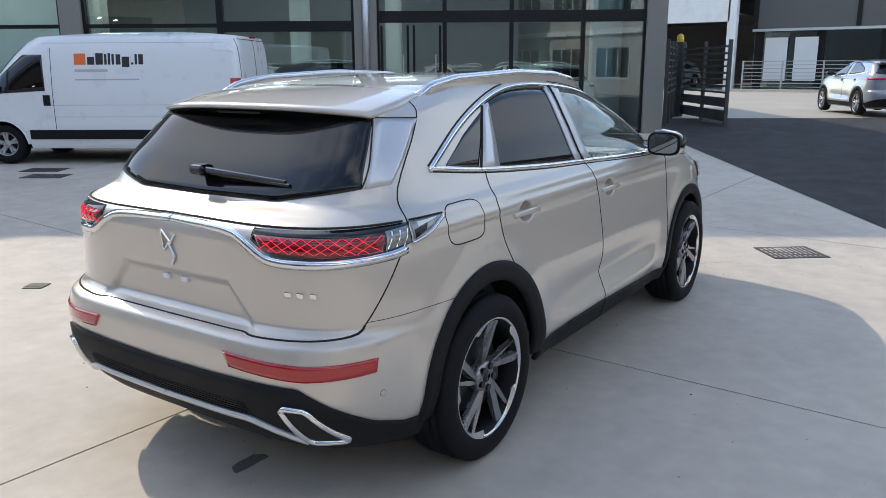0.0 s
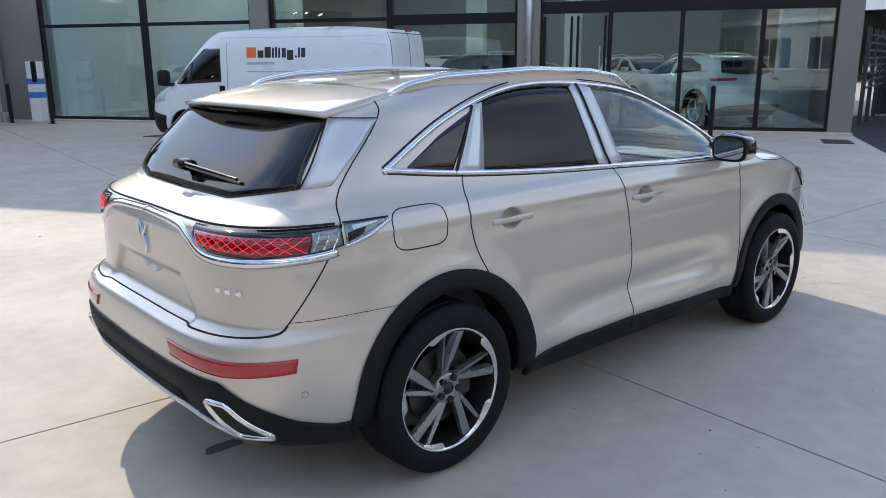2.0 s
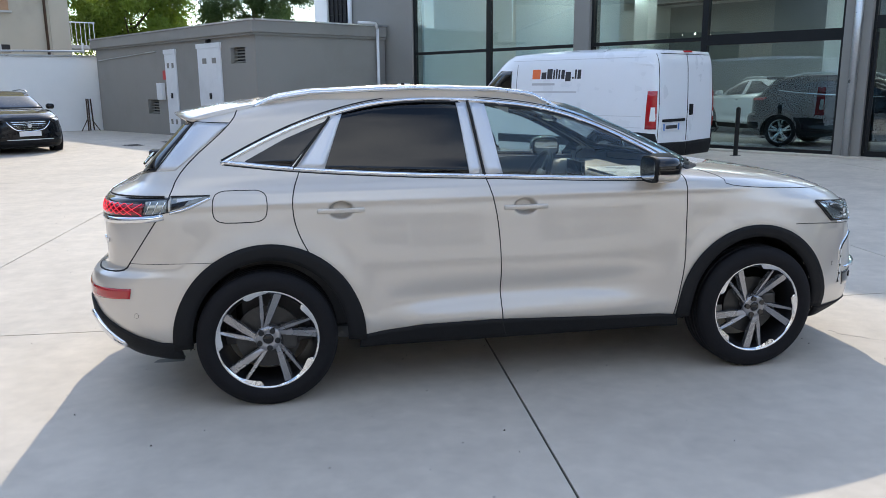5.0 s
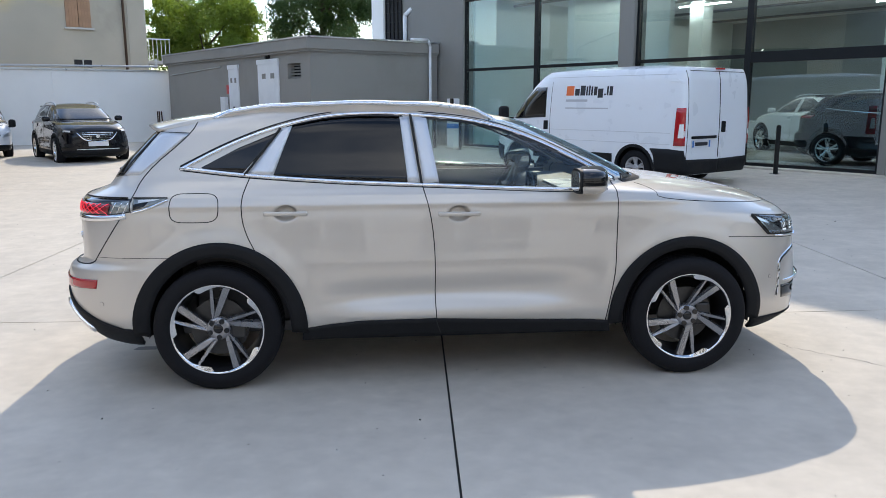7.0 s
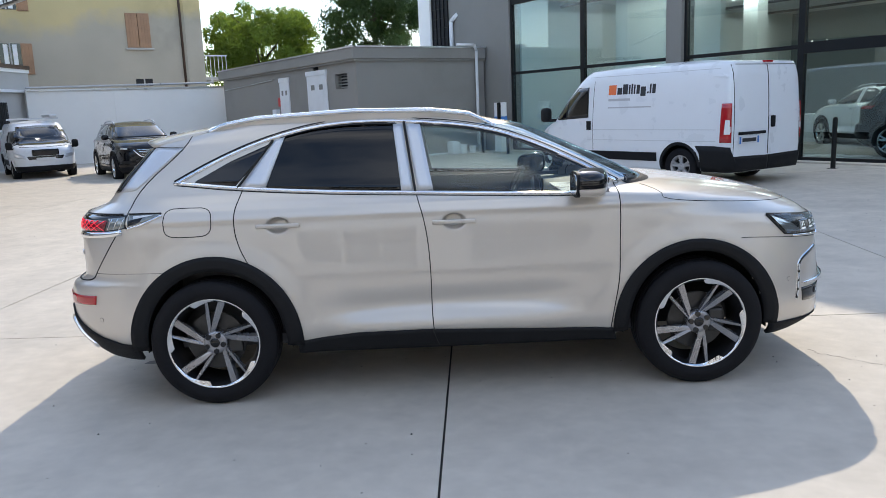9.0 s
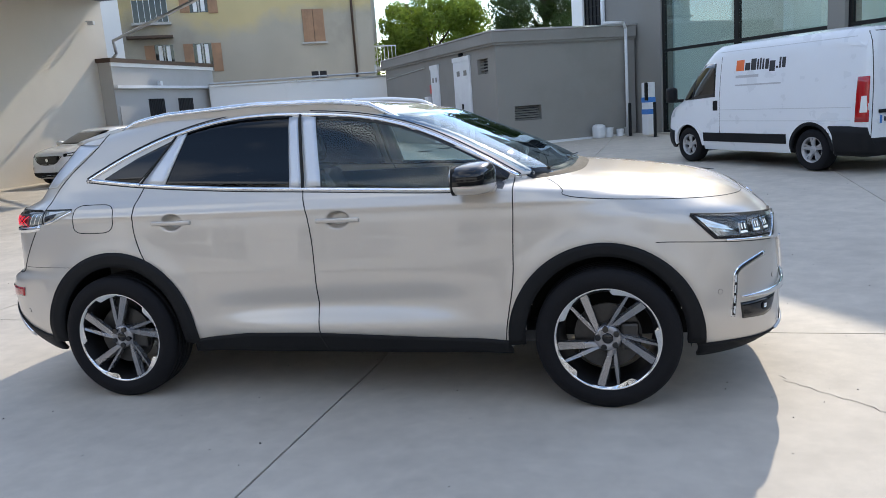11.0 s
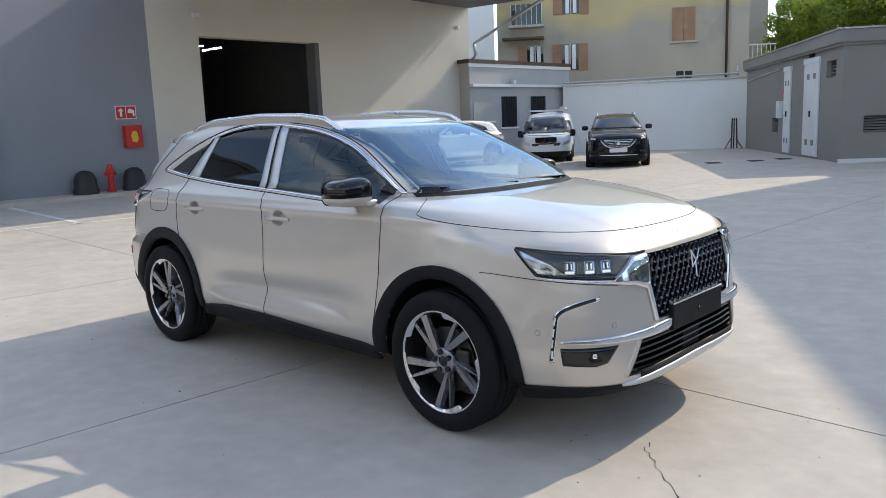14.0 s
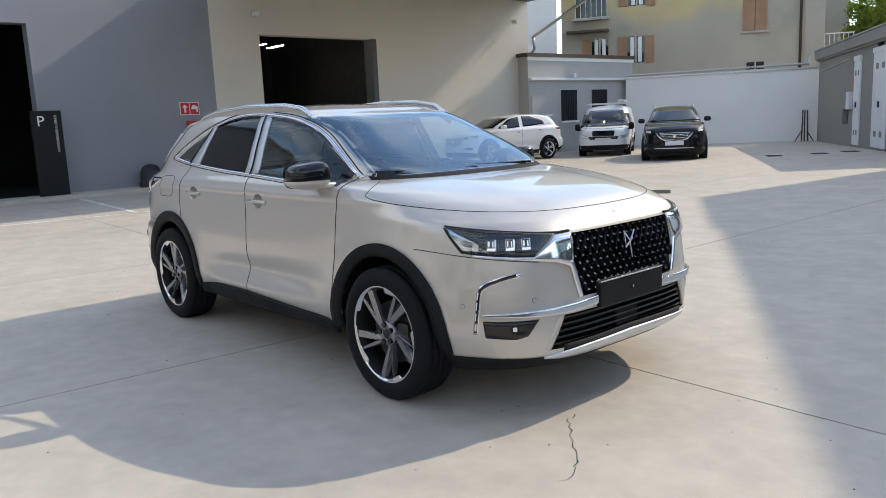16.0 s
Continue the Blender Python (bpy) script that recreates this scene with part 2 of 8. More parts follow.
def lathe(bm, profile, n=48, axis="Z", matrix=None):
    """Turns a profile of (radius, height) round z."""
    rows = []
    for i in range(n):
        c, s = math.cos(2 * math.pi * i / n), math.sin(2 * math.pi * i / n)
        rows.append([bm.verts.new((r * c, r * s, h)) for r, h in profile])
    for i in range(n):
        for j in range(len(profile) - 1):
            a, b = rows[i], rows[(i + 1) % n]
            bm.faces.new((a[j], b[j], b[j + 1], a[j + 1]))
    if matrix:
        bmesh.ops.transform(bm, matrix=matrix, verts=[v for row in rows for v in row])
    return bm


def prism(bm, poly, h0, h1, plane="xy"):
    """Adds a prism over a polygon; plane xy, xz or yz."""
    def at(p, h):
        return {"xy": (p[0], p[1], h), "xz": (p[0], h, p[1]), "yz": (h, p[0], p[1])}[plane]
    lo, hi = [bm.verts.new(at(p, h0)) for p in poly], [bm.verts.new(at(p, h1)) for p in poly]
    bm.faces.new(lo[::-1])
    bm.faces.new(hi)
    for i in range(len(poly)):
        j = (i + 1) % len(poly)
        bm.faces.new((lo[i], lo[j], hi[j], hi[i]))
    bmesh.ops.recalc_face_normals(bm, faces=bm.faces[:])
    return bm


def mesh_of(name, bm, material, smooth=False):
    me = bpy.data.meshes.new(name)
    bm.to_mesh(me)
    bm.free()
    me.materials.append(material)
    if smooth:
        me.shade_smooth()
    return me


def part(name, bm, material, parent, label="", smooth=False):
    ob = new(name, mesh_of(name, bm, material, smooth))
    ob.parent = parent
    if label:
        ob["label"] = label
    return ob


def thing(name, m, label, category, group="", kind=""):
    ob = new(name)
    ob.matrix_basis = m
    return tagged(ob, label, category, group, kind)


def solid(name, bm, material, label, category, group="", kind="", m=None, smooth=False):
    ob = new(name, mesh_of(name, bm, material, smooth))
    if m is not None:
        ob.matrix_basis = m
    return tagged(ob, label, category, group, kind)


def text_bm(text, size, depth=0.002):
    """Letters of the built-in font as a mesh, in the xy plane."""
    cu = bpy.data.curves.new("letters", "FONT")
    cu.body, cu.size, cu.extrude, cu.resolution_u = text, size, depth, 3
    ob = bpy.data.objects.new("letters", cu)
    scene.collection.objects.link(ob)
    me = ob.to_mesh()
    bm = bmesh.new()
    bm.from_mesh(me)
    ob.to_mesh_clear()
    bpy.data.objects.remove(ob)
    return bm


def moved(bm, m):
    bmesh.ops.transform(bm, matrix=m, verts=bm.verts[:])
    return bm


# the yard's second axis system: u along the showroom front, v into it
YARD = Matrix(((0.537, 0.843, 0, 0), (-0.843, 0.537, 0, 0), (0, 0, 1, 0), (0, 0, 0, 1)))

# ---- car shells: stacks of rounded level outlines ----
def smooth_curve(points):
    """A monotone cubic through points (z, value)."""
    xs, ys = (np.array(a, float) for a in zip(*points))
    h, d = np.diff(xs), np.diff(ys) / np.diff(xs)
    m = np.zeros_like(ys)
    m[0], m[-1] = d[0], d[-1]
    for i in range(1, len(xs) - 1):
        if d[i - 1] * d[i] > 0:
            a, b = 2 * h[i] + h[i - 1], h[i] + 2 * h[i - 1]
            m[i] = (a + b) / (a / d[i - 1] + b / d[i])

    def value(z):
        z = np.clip(np.asarray(z, float), xs[0], xs[-1])
        k = np.clip(np.searchsorted(xs, z) - 1, 0, len(h) - 1)
        t = (z - xs[k]) / h[k]
        return (2 * t**3 - 3 * t**2 + 1) * ys[k] + (t**3 - 2 * t**2 + t) * h[k] * m[k] + (3 * t**2 - 2 * t**3) * ys[k + 1] + (t**3 - t**2) * h[k] * m[k + 1]
    return value


class Shell:
    """A car body: half width, front end and rear end by height, and how square its corners are."""

    def __init__(self, w, xf, xr, nf, nr, f0, r0, relief=None, crown=None, dent=None):
        self.w, self.xf, self.xr, self.nf, self.nr, self.f0, self.r0 = (smooth_curve(a) for a in (w, xf, xr, nf, nr, f0, r0))
        self.relief, self.dent = relief, dent
        self.crown = crown  # (z below the roof's crown, z of its top, x of its top)

    def sizes(self, z):
        w, xf, xr, f0, r0 = self.w(z), self.xf(z), self.xr(z), self.f0(z), self.r0(z)
        if self.crown:
            lo, top, xm = self.crown
            q = np.sqrt(np.clip((top - z) / (top - lo), 0, 1))
            up = z > lo
            w, xf, xr, f0, r0 = (np.where(up, a, b) for a, b in ((self.w(lo) * q, w), (xm + (self.xf(lo) - xm) * q, xf), (xm + (self.xr(lo) - xm) * q, xr), (xm + (self.f0(lo) - xm) * q, f0), (xm + (self.r0(lo) - xm) * q, r0)))
        return w, xf, xr, f0, r0, self.nf(z), self.nr(z)

    def at(self, s, z, side=1):
        """Points at s (0 rear middle, 1 to 2 the flank, 3 front middle) and height z; side -1 is the right."""
        s, z = np.broadcast_arrays(np.asarray(s, float), np.asarray(z, float))
        w, xf, xr, f0, r0, nf, nr = self.sizes(z)
        psi_f, psi_r = np.clip(3 - s, 0, 1) * np.pi / 2, np.clip(s, 0, 1) * np.pi / 2
        cf, sf, cr, sr = np.abs(np.cos(psi_f)), np.sin(psi_f), np.abs(np.cos(psi_r)), np.sin(psi_r)
        rf, rr = (cf**nf + sf**nf)**(1 / nf), (cr**nr + sr**nr)**(1 / nr)
        x = np.where(s > 2, f0 + (xf - f0) * cf / rf, np.where(s < 1, r0 - (r0 - xr) * cr / rr, r0 + (f0 - r0) * (s - 1)))
        y = np.where(s > 2, w * sf / rf, np.where(s < 1, w * sr / rr, w))
        if self.relief:
            y = y * (1 + self.relief(x, z) / np.maximum(w, 0.1) * np.clip(y / np.maximum(w, 0.01) * 3 - 1.6, 0, 1))
        if self.dent:
            x = x + self.dent(x, y, z)
        return np.stack([x, y * side, z], -1)

    def normal(self, s, z, side=1):
        e = 2e-3
        a = self.at(np.minimum(s + e, 3), z, side) - self.at(np.maximum(s - e, 0), z, side)
        b = self.at(s, z + e, side) - self.at(s, z - e, side)
        n = np.cross(a, b) * -side
        return n / np.maximum(np.linalg.norm(n, axis=-1, keepdims=True), 1e-9)

    def s_of(self, kind, a, z):
        """s of the point of the flank at x = a (kind x), or of the front (f) or rear (r) at y = a."""
        w, xf, xr, f0, r0, nf, nr = (float(v) for v in self.sizes(np.float64(z)))
        if kind == "x":
            if a > f0:
                t = min((a - f0) / (xf - f0), 1)
                q = (1 - t**nf)**(1 / nf)
                return 3 - math.atan2(q, t) / (math.pi / 2)
            if a < r0:
                t = min((r0 - a) / (r0 - xr), 1)
                q = (1 - t**nr)**(1 / nr)
                return math.atan2(q, t) / (math.pi / 2)
            return 1 + (a - r0) / (f0 - r0)
        q = min(abs(a) / w, 1)
        n = nf if kind == "f" else nr
        p = math.atan2(q, (1 - q**n)**(1 / n)) / (math.pi / 2)
        return 3 - p if kind == "f" else p


def resample(points, n):
    """n points evenly along a polyline."""
    p = np.array(points, float)
    d = np.concatenate([[0], np.cumsum(np.linalg.norm(np.diff(p, axis=0), axis=1))])
    t = np.linspace(0, d[-1], n)
    return np.stack([np.interp(t, d, p[:, k]) for k in range(p.shape[1])], 1)


def curve2(points, n, rounds=2):
    """The same with its corners rounded off."""
    p = np.array(points, float)
    for _ in range(rounds):
        q = [p[0]]
        for a, b in zip(p[:-1], p[1:]):
            q += [a * 0.75 + b * 0.25, a * 0.25 + b * 0.75]
        p = np.array(q + [p[-1]])
    return resample(p, n)


def grid_faces(bm, pts, flip=False, closed=False):
    """Quads over an array of points (rows, columns, 3)."""
    vs = [[bm.verts.new(p) for p in row] for row in pts]
    cols = len(vs[0])
    for a, b in zip(vs[:-1], vs[1:]):
        for j in range(cols if closed else cols - 1):
            k = (j + 1) % cols
            f = (a[j], a[k], b[k], b[j])
            bm.faces.new(f[::-1] if flip else f)
    return vs


def sheet(bm, outer, inner):
    """A closed sheet between two arrays of points of one shape (rows, columns, 3)."""
    a, b = grid_faces(bm, outer), grid_faces(bm, inner, True)
    r, c = len(a), len(a[0])
    rim = [(0, j) for j in range(c)] + [(i, c - 1) for i in range(1, r)] + [(r - 1, j) for j in range(c - 2, -1, -1)] + [(i, 0) for i in range(r - 2, 0, -1)]
    for (i, j), (k, m) in zip(rim, rim[1:] + rim[:1]):
        bm.faces.new((a[i][j], b[i][j], b[k][m], a[k][m]))
    bmesh.ops.recalc_face_normals(bm, faces=bm.faces[:])
    return bm


class Fitter:
    """Lays trims, panes and lamps on a shell."""

    def __init__(self, shell, side=-1):
        self.sh, self.side = shell, side

    def sz(self, points):
        return [(self.sh.s_of(k, a, z), z) for k, a, z in points]

    def along(self, points, n, rounds=0):
        """n points (s, z) along a line; straight pieces stay straight in the view from that side."""
        kinds = {p[0] for p in points}
        f = (lambda p: curve2(p, n, rounds)) if rounds else (lambda p: resample(p, n))
        if len(kinds) > 1:
            return f(self.sz(points))
        k = kinds.pop()
        return np.array([(self.sh.s_of(k, float(a), float(z)), z) for a, z in f([p[1:] for p in points])])

    def mesh_between(self, lower, upper, n, rows, rounds=0):
        """Grid of (s, z) between two lines."""
        kinds = {p[0] for p in lower + upper}
        if len(kinds) == 1:
            k = kinds.pop()
            f = (lambda p: curve2(p, n, rounds)) if rounds else (lambda p: resample(p, n))
            a, b = f([p[1:] for p in lower]), f([p[1:] for p in upper])
            g = np.stack([a + (b - a) * t for t in np.linspace(0, 1, rows + 1)])
            return np.array([[(self.sh.s_of(k, float(x), float(z)), z) for x, z in row] for row in g])
        a, b = resample(self.sz(lower), n), resample(self.sz(upper), n)
        return np.stack([a + (b - a) * t for t in np.linspace(0, 1, rows + 1)])

    def patch(self, lower, upper, n=24, rows=4, off=0.004, thick=0.008, bm=None, rounds=0):
        """A sheet between two lines of (kind, place, z), off outside the shell."""
        g = self.mesh_between(lower, upper, n, rows, rounds)
        p, nr = self.sh.at(g[..., 0], g[..., 1], self.side), self.sh.normal(g[..., 0], g[..., 1], self.side)
        return sheet(bm or bmesh.new(), p + nr * off, p + nr * (off - thick))

    def across(self, lower, upper, n=24, rows=8, off=0.003, thick=0.006):
        """A sheet over both sides; its lines run from the middle outwards."""
        a, b = resample(self.sz(lower), n), resample(self.sz(upper), n)
        g = np.stack([a + (b - a) * t for t in np.linspace(0, 1, rows + 1)])
        o, i = [], []
        for side in (-1, 1):
            p, nr = self.sh.at(g[..., 0], g[..., 1], side), self.sh.normal(g[..., 0], g[..., 1], side)
            o.append(p + nr * off)
            i.append(p + nr * (off - thick))
        return sheet(bmesh.new(), *(np.concatenate([k[0][:, ::-1], k[1][:, 1:]], 1) for k in (o, i)))

    def ribbon(self, line, width, n=40, off=0.001, thick=0.004, bm=None, rounds=2, closed=False):
        """A strip of that width along a line on the shell."""
        c = self.along(line, n, rounds)
        p, nr = self.sh.at(c[:, 0], c[:, 1], self.side), self.sh.normal(c[:, 0], c[:, 1], self.side)
        t = np.gradient(p, axis=0)
        if closed:
            t[0] = t[-1] = p[1] - p[-2]
        t /= np.maximum(np.linalg.norm(t, axis=1, keepdims=True), 1e-9)
        w = np.cross(nr, t) * width / 2
        o = np.stack([p + w + nr * off, p + nr * (off + min(0.3 * width, 0.004)), p - w + nr * off])
        return sheet(bm or bmesh.new(), o, o - nr * thick)


def inside(poly, x, y):
    """Whether points lie in a polygon."""
    hit = np.zeros(np.shape(x), bool)
    for (x0, y0), (x1, y1) in zip(poly, poly[1:] + poly[:1]):
        c = (y0 > y) != (y1 > y)
        hit ^= c & (x < (x1 - x0) * (y - y0) / ((y1 - y0) if y1 != y0 else 1e-9) + x0)
    return hit


def shell_panels(shell, s, z, panel_of, parent, materials, default):
    """Meshes the shell on both sides and cuts it into panels; panel_of names each face's panel by its middle ('' leaves a hole)."""
    out = {}
    for side in (-1, 1):
        S, Z = np.meshgrid(s, z)
        P, N = shell.at(S, Z, side), shell.normal(S, Z, side)
        mid = (P[:-1, :-1] + P[1:, :-1] + P[:-1, 1:] + P[1:, 1:]) / 4
        names = panel_of(mid[..., 0], np.abs(mid[..., 1]), mid[..., 2], side)
        idx = np.arange(S.size).reshape(S.shape)
        quads = np.stack([idx[:-1, :-1], idx[:-1, 1:], idx[1:, 1:], idx[1:, :-1]], -1)
        if side == 1:
            quads = quads[..., ::-1]
        for name in np.unique(names):
            if name:
                key = name if name in ("bonnet", "tailgate", "roof", "front_bumper", "rear_bumper", "body") else name + str(side)
                out.setdefault(key, [name, [], [], []])
                base = sum(len(v) for v in out[key][1])
                out[key][1].append(P.reshape(-1, 3))
                out[key][2].append(N.reshape(-1, 3))
                out[key][3].append(quads[names == name] + base)
    made = {}
    for key, (name, ps, ns, qs) in out.items():
        p, n, q = np.concatenate(ps), np.concatenate(ns), np.concatenate(qs)
        used, inv = np.unique(q, return_inverse=True)
        q = inv.reshape(q.shape)
        me = bpy.data.meshes.new(name)
        me.from_pydata(p[used].tolist(), [], q.tolist())
        me.materials.append(materials.get(name, default))
        me.shade_smooth()
        me.normals_split_custom_set_from_vertices(n[used].tolist())
        ob = new(name, me)
        ob.parent = parent
        made[key] = ob
    return made


# ---- car materials ----
def car_paint(name, rgb, metal, rough, ior=1.5):
    m = mat(name, rgb, rough, metal, var=0.015, scale=2, fine=900, rvar=0.02, coat=1.0)
    m.node_tree.nodes["Principled BSDF"].inputs["Coat IOR"].default_value = ior
    return m


CHAMPAGNE = car_paint("champagne_metallic_paint", (0.62, 0.573, 0.512), 0.42, 0.36, 1.65)
CHROME = mat("satin_chrome", (0.82, 0.83, 0.85), 0.10, 1.0, var=0.02, rvar=0.03)
SILVER = mat("silver_trim", (0.64, 0.66, 0.69), 0.36, 0.55, var=0.03)
GAP = mat("panel_gap", (0.012, 0.012, 0.012), 0.8, var=0.02)
CLADDING = mat("black_textured_plastic", (0.011, 0.0115, 0.013), 0.6, spec=0.2, var=0.08, fine=500, bump=0.15)
GLOSS_BLACK = mat("gloss_black", (0.006, 0.006, 0.007), 0.08, spec=0.1, coat=1.0, var=0.02)
RUBBER = mat("tyre_rubber", (0.012, 0.012, 0.014), 0.7, spec=0.15, var=0.12, fine=90, bump=0.15)
RIM_DARK = mat("graphite_alloy", (0.34, 0.34, 0.355), 0.24, 0.8, var=0.05)
BARREL = mat("black_rim_barrel", (0.008, 0.008, 0.009), 0.5, spec=0.2, var=0.05)
RIM_BRIGHT = mat("diamond_cut_alloy", (0.80, 0.81, 0.82), 0.16, 1.0, var=0.02)
DISC = mat("brake_disc", (0.07, 0.068, 0.066), 0.45, 0.8, var=0.15, fine=60)
PRIVACY = glass_mat("privacy_glass", (0.12, 0.12, 0.13), 1.5)
CLEAR = glass_mat("clear_car_glass", (0.88, 0.94, 0.92), 1.5)
SCREEN = glass_mat("windscreen_glass", (0.62, 0.70, 0.72), 2.9, sheen=(0.72, 0.88, 1.0))
LENS_CLEAR = glass_mat("lamp_lens", (0.9, 0.92, 0.93), 1.45)
RED_LENS = mat("red_lens", (0.42, 0.006, 0.010), 0.10, var=0.1, fine=120, coat=1.0)
# emission stands in for daylight thrown back by the lamp's reflectors
RED_GLOW = glow("tail_lamp_glint", (0.95, 0.03, 0.06), 0.65)
RED_DARK = mat("dark_red_lens", (0.22, 0.003, 0.010), 0.06, coat=1.0)
LED = glow("headlamp_led", (0.95, 0.97, 1.0), 0.55)
DIM = mat("lamp_housing", (0.012, 0.0125, 0.014), 0.2, 0.3, var=0.05)
SEAT = mat("black_leather", (0.03, 0.03, 0.032), 0.5, var=0.1, fine=200, bump=0.2)
DASH = mat("grey_dashboard", (0.06, 0.06, 0.062), 0.6)
PLASTIC_WRAP = mat("pale_seat_wrap", (0.55, 0.57, 0.58), 0.3, var=0.25, scale=8)
SEAT_WRAP = mat("film_wrapped_leather", (0.20, 0.205, 0.21), 0.25, var=0.5, scale=9, fine=40, bump=0.5)
FRIT = mat("black_window_edge", (0.006, 0.006, 0.007), 0.3)


# ---- wheels ----
def make_wheel(parent, m, r=0.357, width=0.235, rim=0.254, style="cross", bright=RIM_BRIGHT, dark=RIM_DARK, detail=True, phase=5.0):
    """A wheel with its outer face towards -y."""
    n = 64 if detail else 28
    h = width / 2
    face = pose(0, 0, 0, 90)  # the turned profile's axis lies along -y
    bm = bmesh.new()
    tread = [(r - d, y) for c in (-0.060, -0.021, 0.021, 0.060) for d, y in ((0.0, c - 0.0055), (0.008, c - 0.004), (0.008, c + 0.004), (0.0, c + 0.0055))] if detail else [(r, -h * 0.5), (r, h * 0.5)]
    lathe(bm, [(rim - 0.004, -h * 0.8), (rim + 0.012, -h * 0.93), (r - 0.055, -h * 1.02), (r - 0.02, -h * 0.94), (r - 0.004, -h * 0.78), *tread, (r - 0.004, h * 0.78), (r - 0.02, h * 0.94), (r - 0.055, h * 1.02), (rim + 0.03, h * 1.0), (rim + 0.012, h * 0.93), (rim - 0.004, h * 0.82)], n, matrix=face)
    me = mesh_of("tyre", bm, RUBBER, True)
    w = new("wheel", None)
    w.parent = parent
    w.matrix_basis = m
    tyre = new("tyre", me)
    tyre.parent = w
    if detail:
        grooves = bmesh.new()
        for k in range(60):
            for y in (-0.041, 0.0, 0.041):
                made = bmesh.ops.create_cube(grooves, size=1, matrix=Matrix.Rotation(2 * math.pi * (k + 4 * y) / 60, 4, "Y") @ Matrix.LocRotScale((r - 0.004, y, 0), None, (0.0088, 0.024, 0.0028)))
        part("tread_cuts", grooves, GAP, tyre)["kind"] = "stuff"
    bm = bmesh.new()
    lathe(bm, [(rim - 0.035, -h * 0.8), (rim - 0.03, h * 0.3), (rim - 0.016, h * 0.72), (rim - 0.004, h * 0.86), (rim + 0.004, h * 0.9), (rim + 0.006, h * 0.84)], n, matrix=face)
    part("rim", bm, BARREL if detail else dark, w, smooth=True)
    bm = bmesh.new()
    lathe(bm, [(rim - 0.004, h * 0.862), (rim + 0.001, h * 0.91), (rim + 0.005, h * 0.905)], n, matrix=face)
    part("rim_edge", bm, bright, w, "polished rim edge", True)
    bm = bmesh.new()
    lathe(bm, [(0.0, h * 0.30), (0.07, h * 0.30), (0.07, h * 0.26), (0.165, h * 0.26), (0.165, h * 0.12), (0, h * 0.12)], 32, matrix=face)
    part("brake_disc", bm, DISC if detail else BARREL, w)

    def blade(bm, r0, a0, w0, r1, a1, w1, y0, y1, t0=0.03, t1=0.022):
        pts = []
        for rr, aa, ww, yy, tt in ((r0, a0, w0, y0, t0), (r1, a1, w1, y1, t1)):
            c = Vector((rr * math.cos(aa), 0, rr * math.sin(aa)))
            d = Vector((-math.sin(aa), 0, math.cos(aa)))
            top, low = Vector((0, -yy, 0)), Vector((0, -yy + tt, 0))
            pts.append([c + d * ww / 2 + low, c + d * ww * 0.3 + top, c - d * ww * 0.42 + top + Vector((0, 0.006, 0)), c - d * ww / 2 + low])
        grid_faces(bm, pts, closed=True)
        for row in pts:
            bm.faces.new([bm.verts.new(p) for p in row])
        bmesh.ops.recalc_face_normals(bm, faces=bm.faces[:])
    step = 2 * math.pi / 5
    for k in range(5):
        a = (radians(phase) if style == "cross" else math.pi / 2 + 0.1) + k * step
        bm = bmesh.new()
        if style == "cross":
            blade(bm, 0.052, a + 0.52, 0.034, 0.13, a + 0.12, 0.044, h * 0.66, h * 0.74)
            blade(bm, 0.13, a + 0.12, 0.044, rim - 0.010, a - 0.01, 0.052, h * 0.74, h * 0.83)
            blade(bm, 0.056, a + 0.70, 0.022, 0.14, a + 0.42, 0.026, h * 0.64, h * 0.72)
            blade(bm, 0.14, a + 0.42, 0.026, rim - 0.012, a + 0.335, 0.018, h * 0.72, h * 0.80)
        else:
            blade(bm, 0.05, a, 0.06, rim - 0.01, a + 0.12, 0.05, h * 0.62, h * 0.78)
            blade(bm, 0.05, a, 0.06, rim - 0.01, a - 0.25, 0.04, h * 0.62, h * 0.78)
        part("spoke", bm, dark, w)
        if style == "cross":
            bm = bmesh.new()
            e0 = a + 0.66
            arc = np.linspace(e0 - 0.98, e0 + 0.05, 18)
            wid = np.interp(arc, [e0 - 0.98, e0 - 0.45, e0 - 0.12, e0 - 0.02, e0 + 0.05], [0.003, 0.008, 0.024, 0.027, 0.006])
            o = np.array([[[rr * math.cos(t), -yy, rr * math.sin(t)] for t, q in zip(arc, wid) for rr, yy in [((rim - 0.002, h * 0.885) if e == 0 else (rim - 0.002 - q, h * 0.835))]] for e in (0, 1)])
            sheet(bm, o, o + np.array([0, 0.006, 0]))
            part("rim_segment", bm, bright, w, "diamond-cut rim segment")
    bm = bmesh.new()
    lathe(bm, [(0, h * 0.68), (0.028, h * 0.70), (0.03, h * 0.66), (0.034, h * 0.72), (0.058, h * 0.70), (0.068, h * 0.62), (0.066, h * 0.3)], 24, matrix=face)
    part("hub", bm, dark, w, smooth=True)
    if detail:
        bm = bmesh.new()
        lathe(bm, [(0, h * 0.745), (0.022, h * 0.74), (0.027, h * 0.70), (0.027, h * 0.6)], 20, matrix=face)
        part("hub_cap", bm, GLOSS_BLACK, w, "black hub cap", True)
    if detail:
        for k in range(5):
            a = radians(phase + 56) + k * step
            bm = bmesh.new()
            rod(bm, (0.048 * math.cos(a), -h * 0.6, 0.048 * math.sin(a)), (0.048 * math.cos(a), -h * 0.80, 0.048 * math.sin(a)), 0.0150, 10)
            part("wheel_bolt", bm, GLOSS_BLACK, w)
        bm = bmesh.new()
        bx(bm, 0.06, 0.15, -h * 0.5, -h * 0.05, -0.07, 0.07, 0.015)
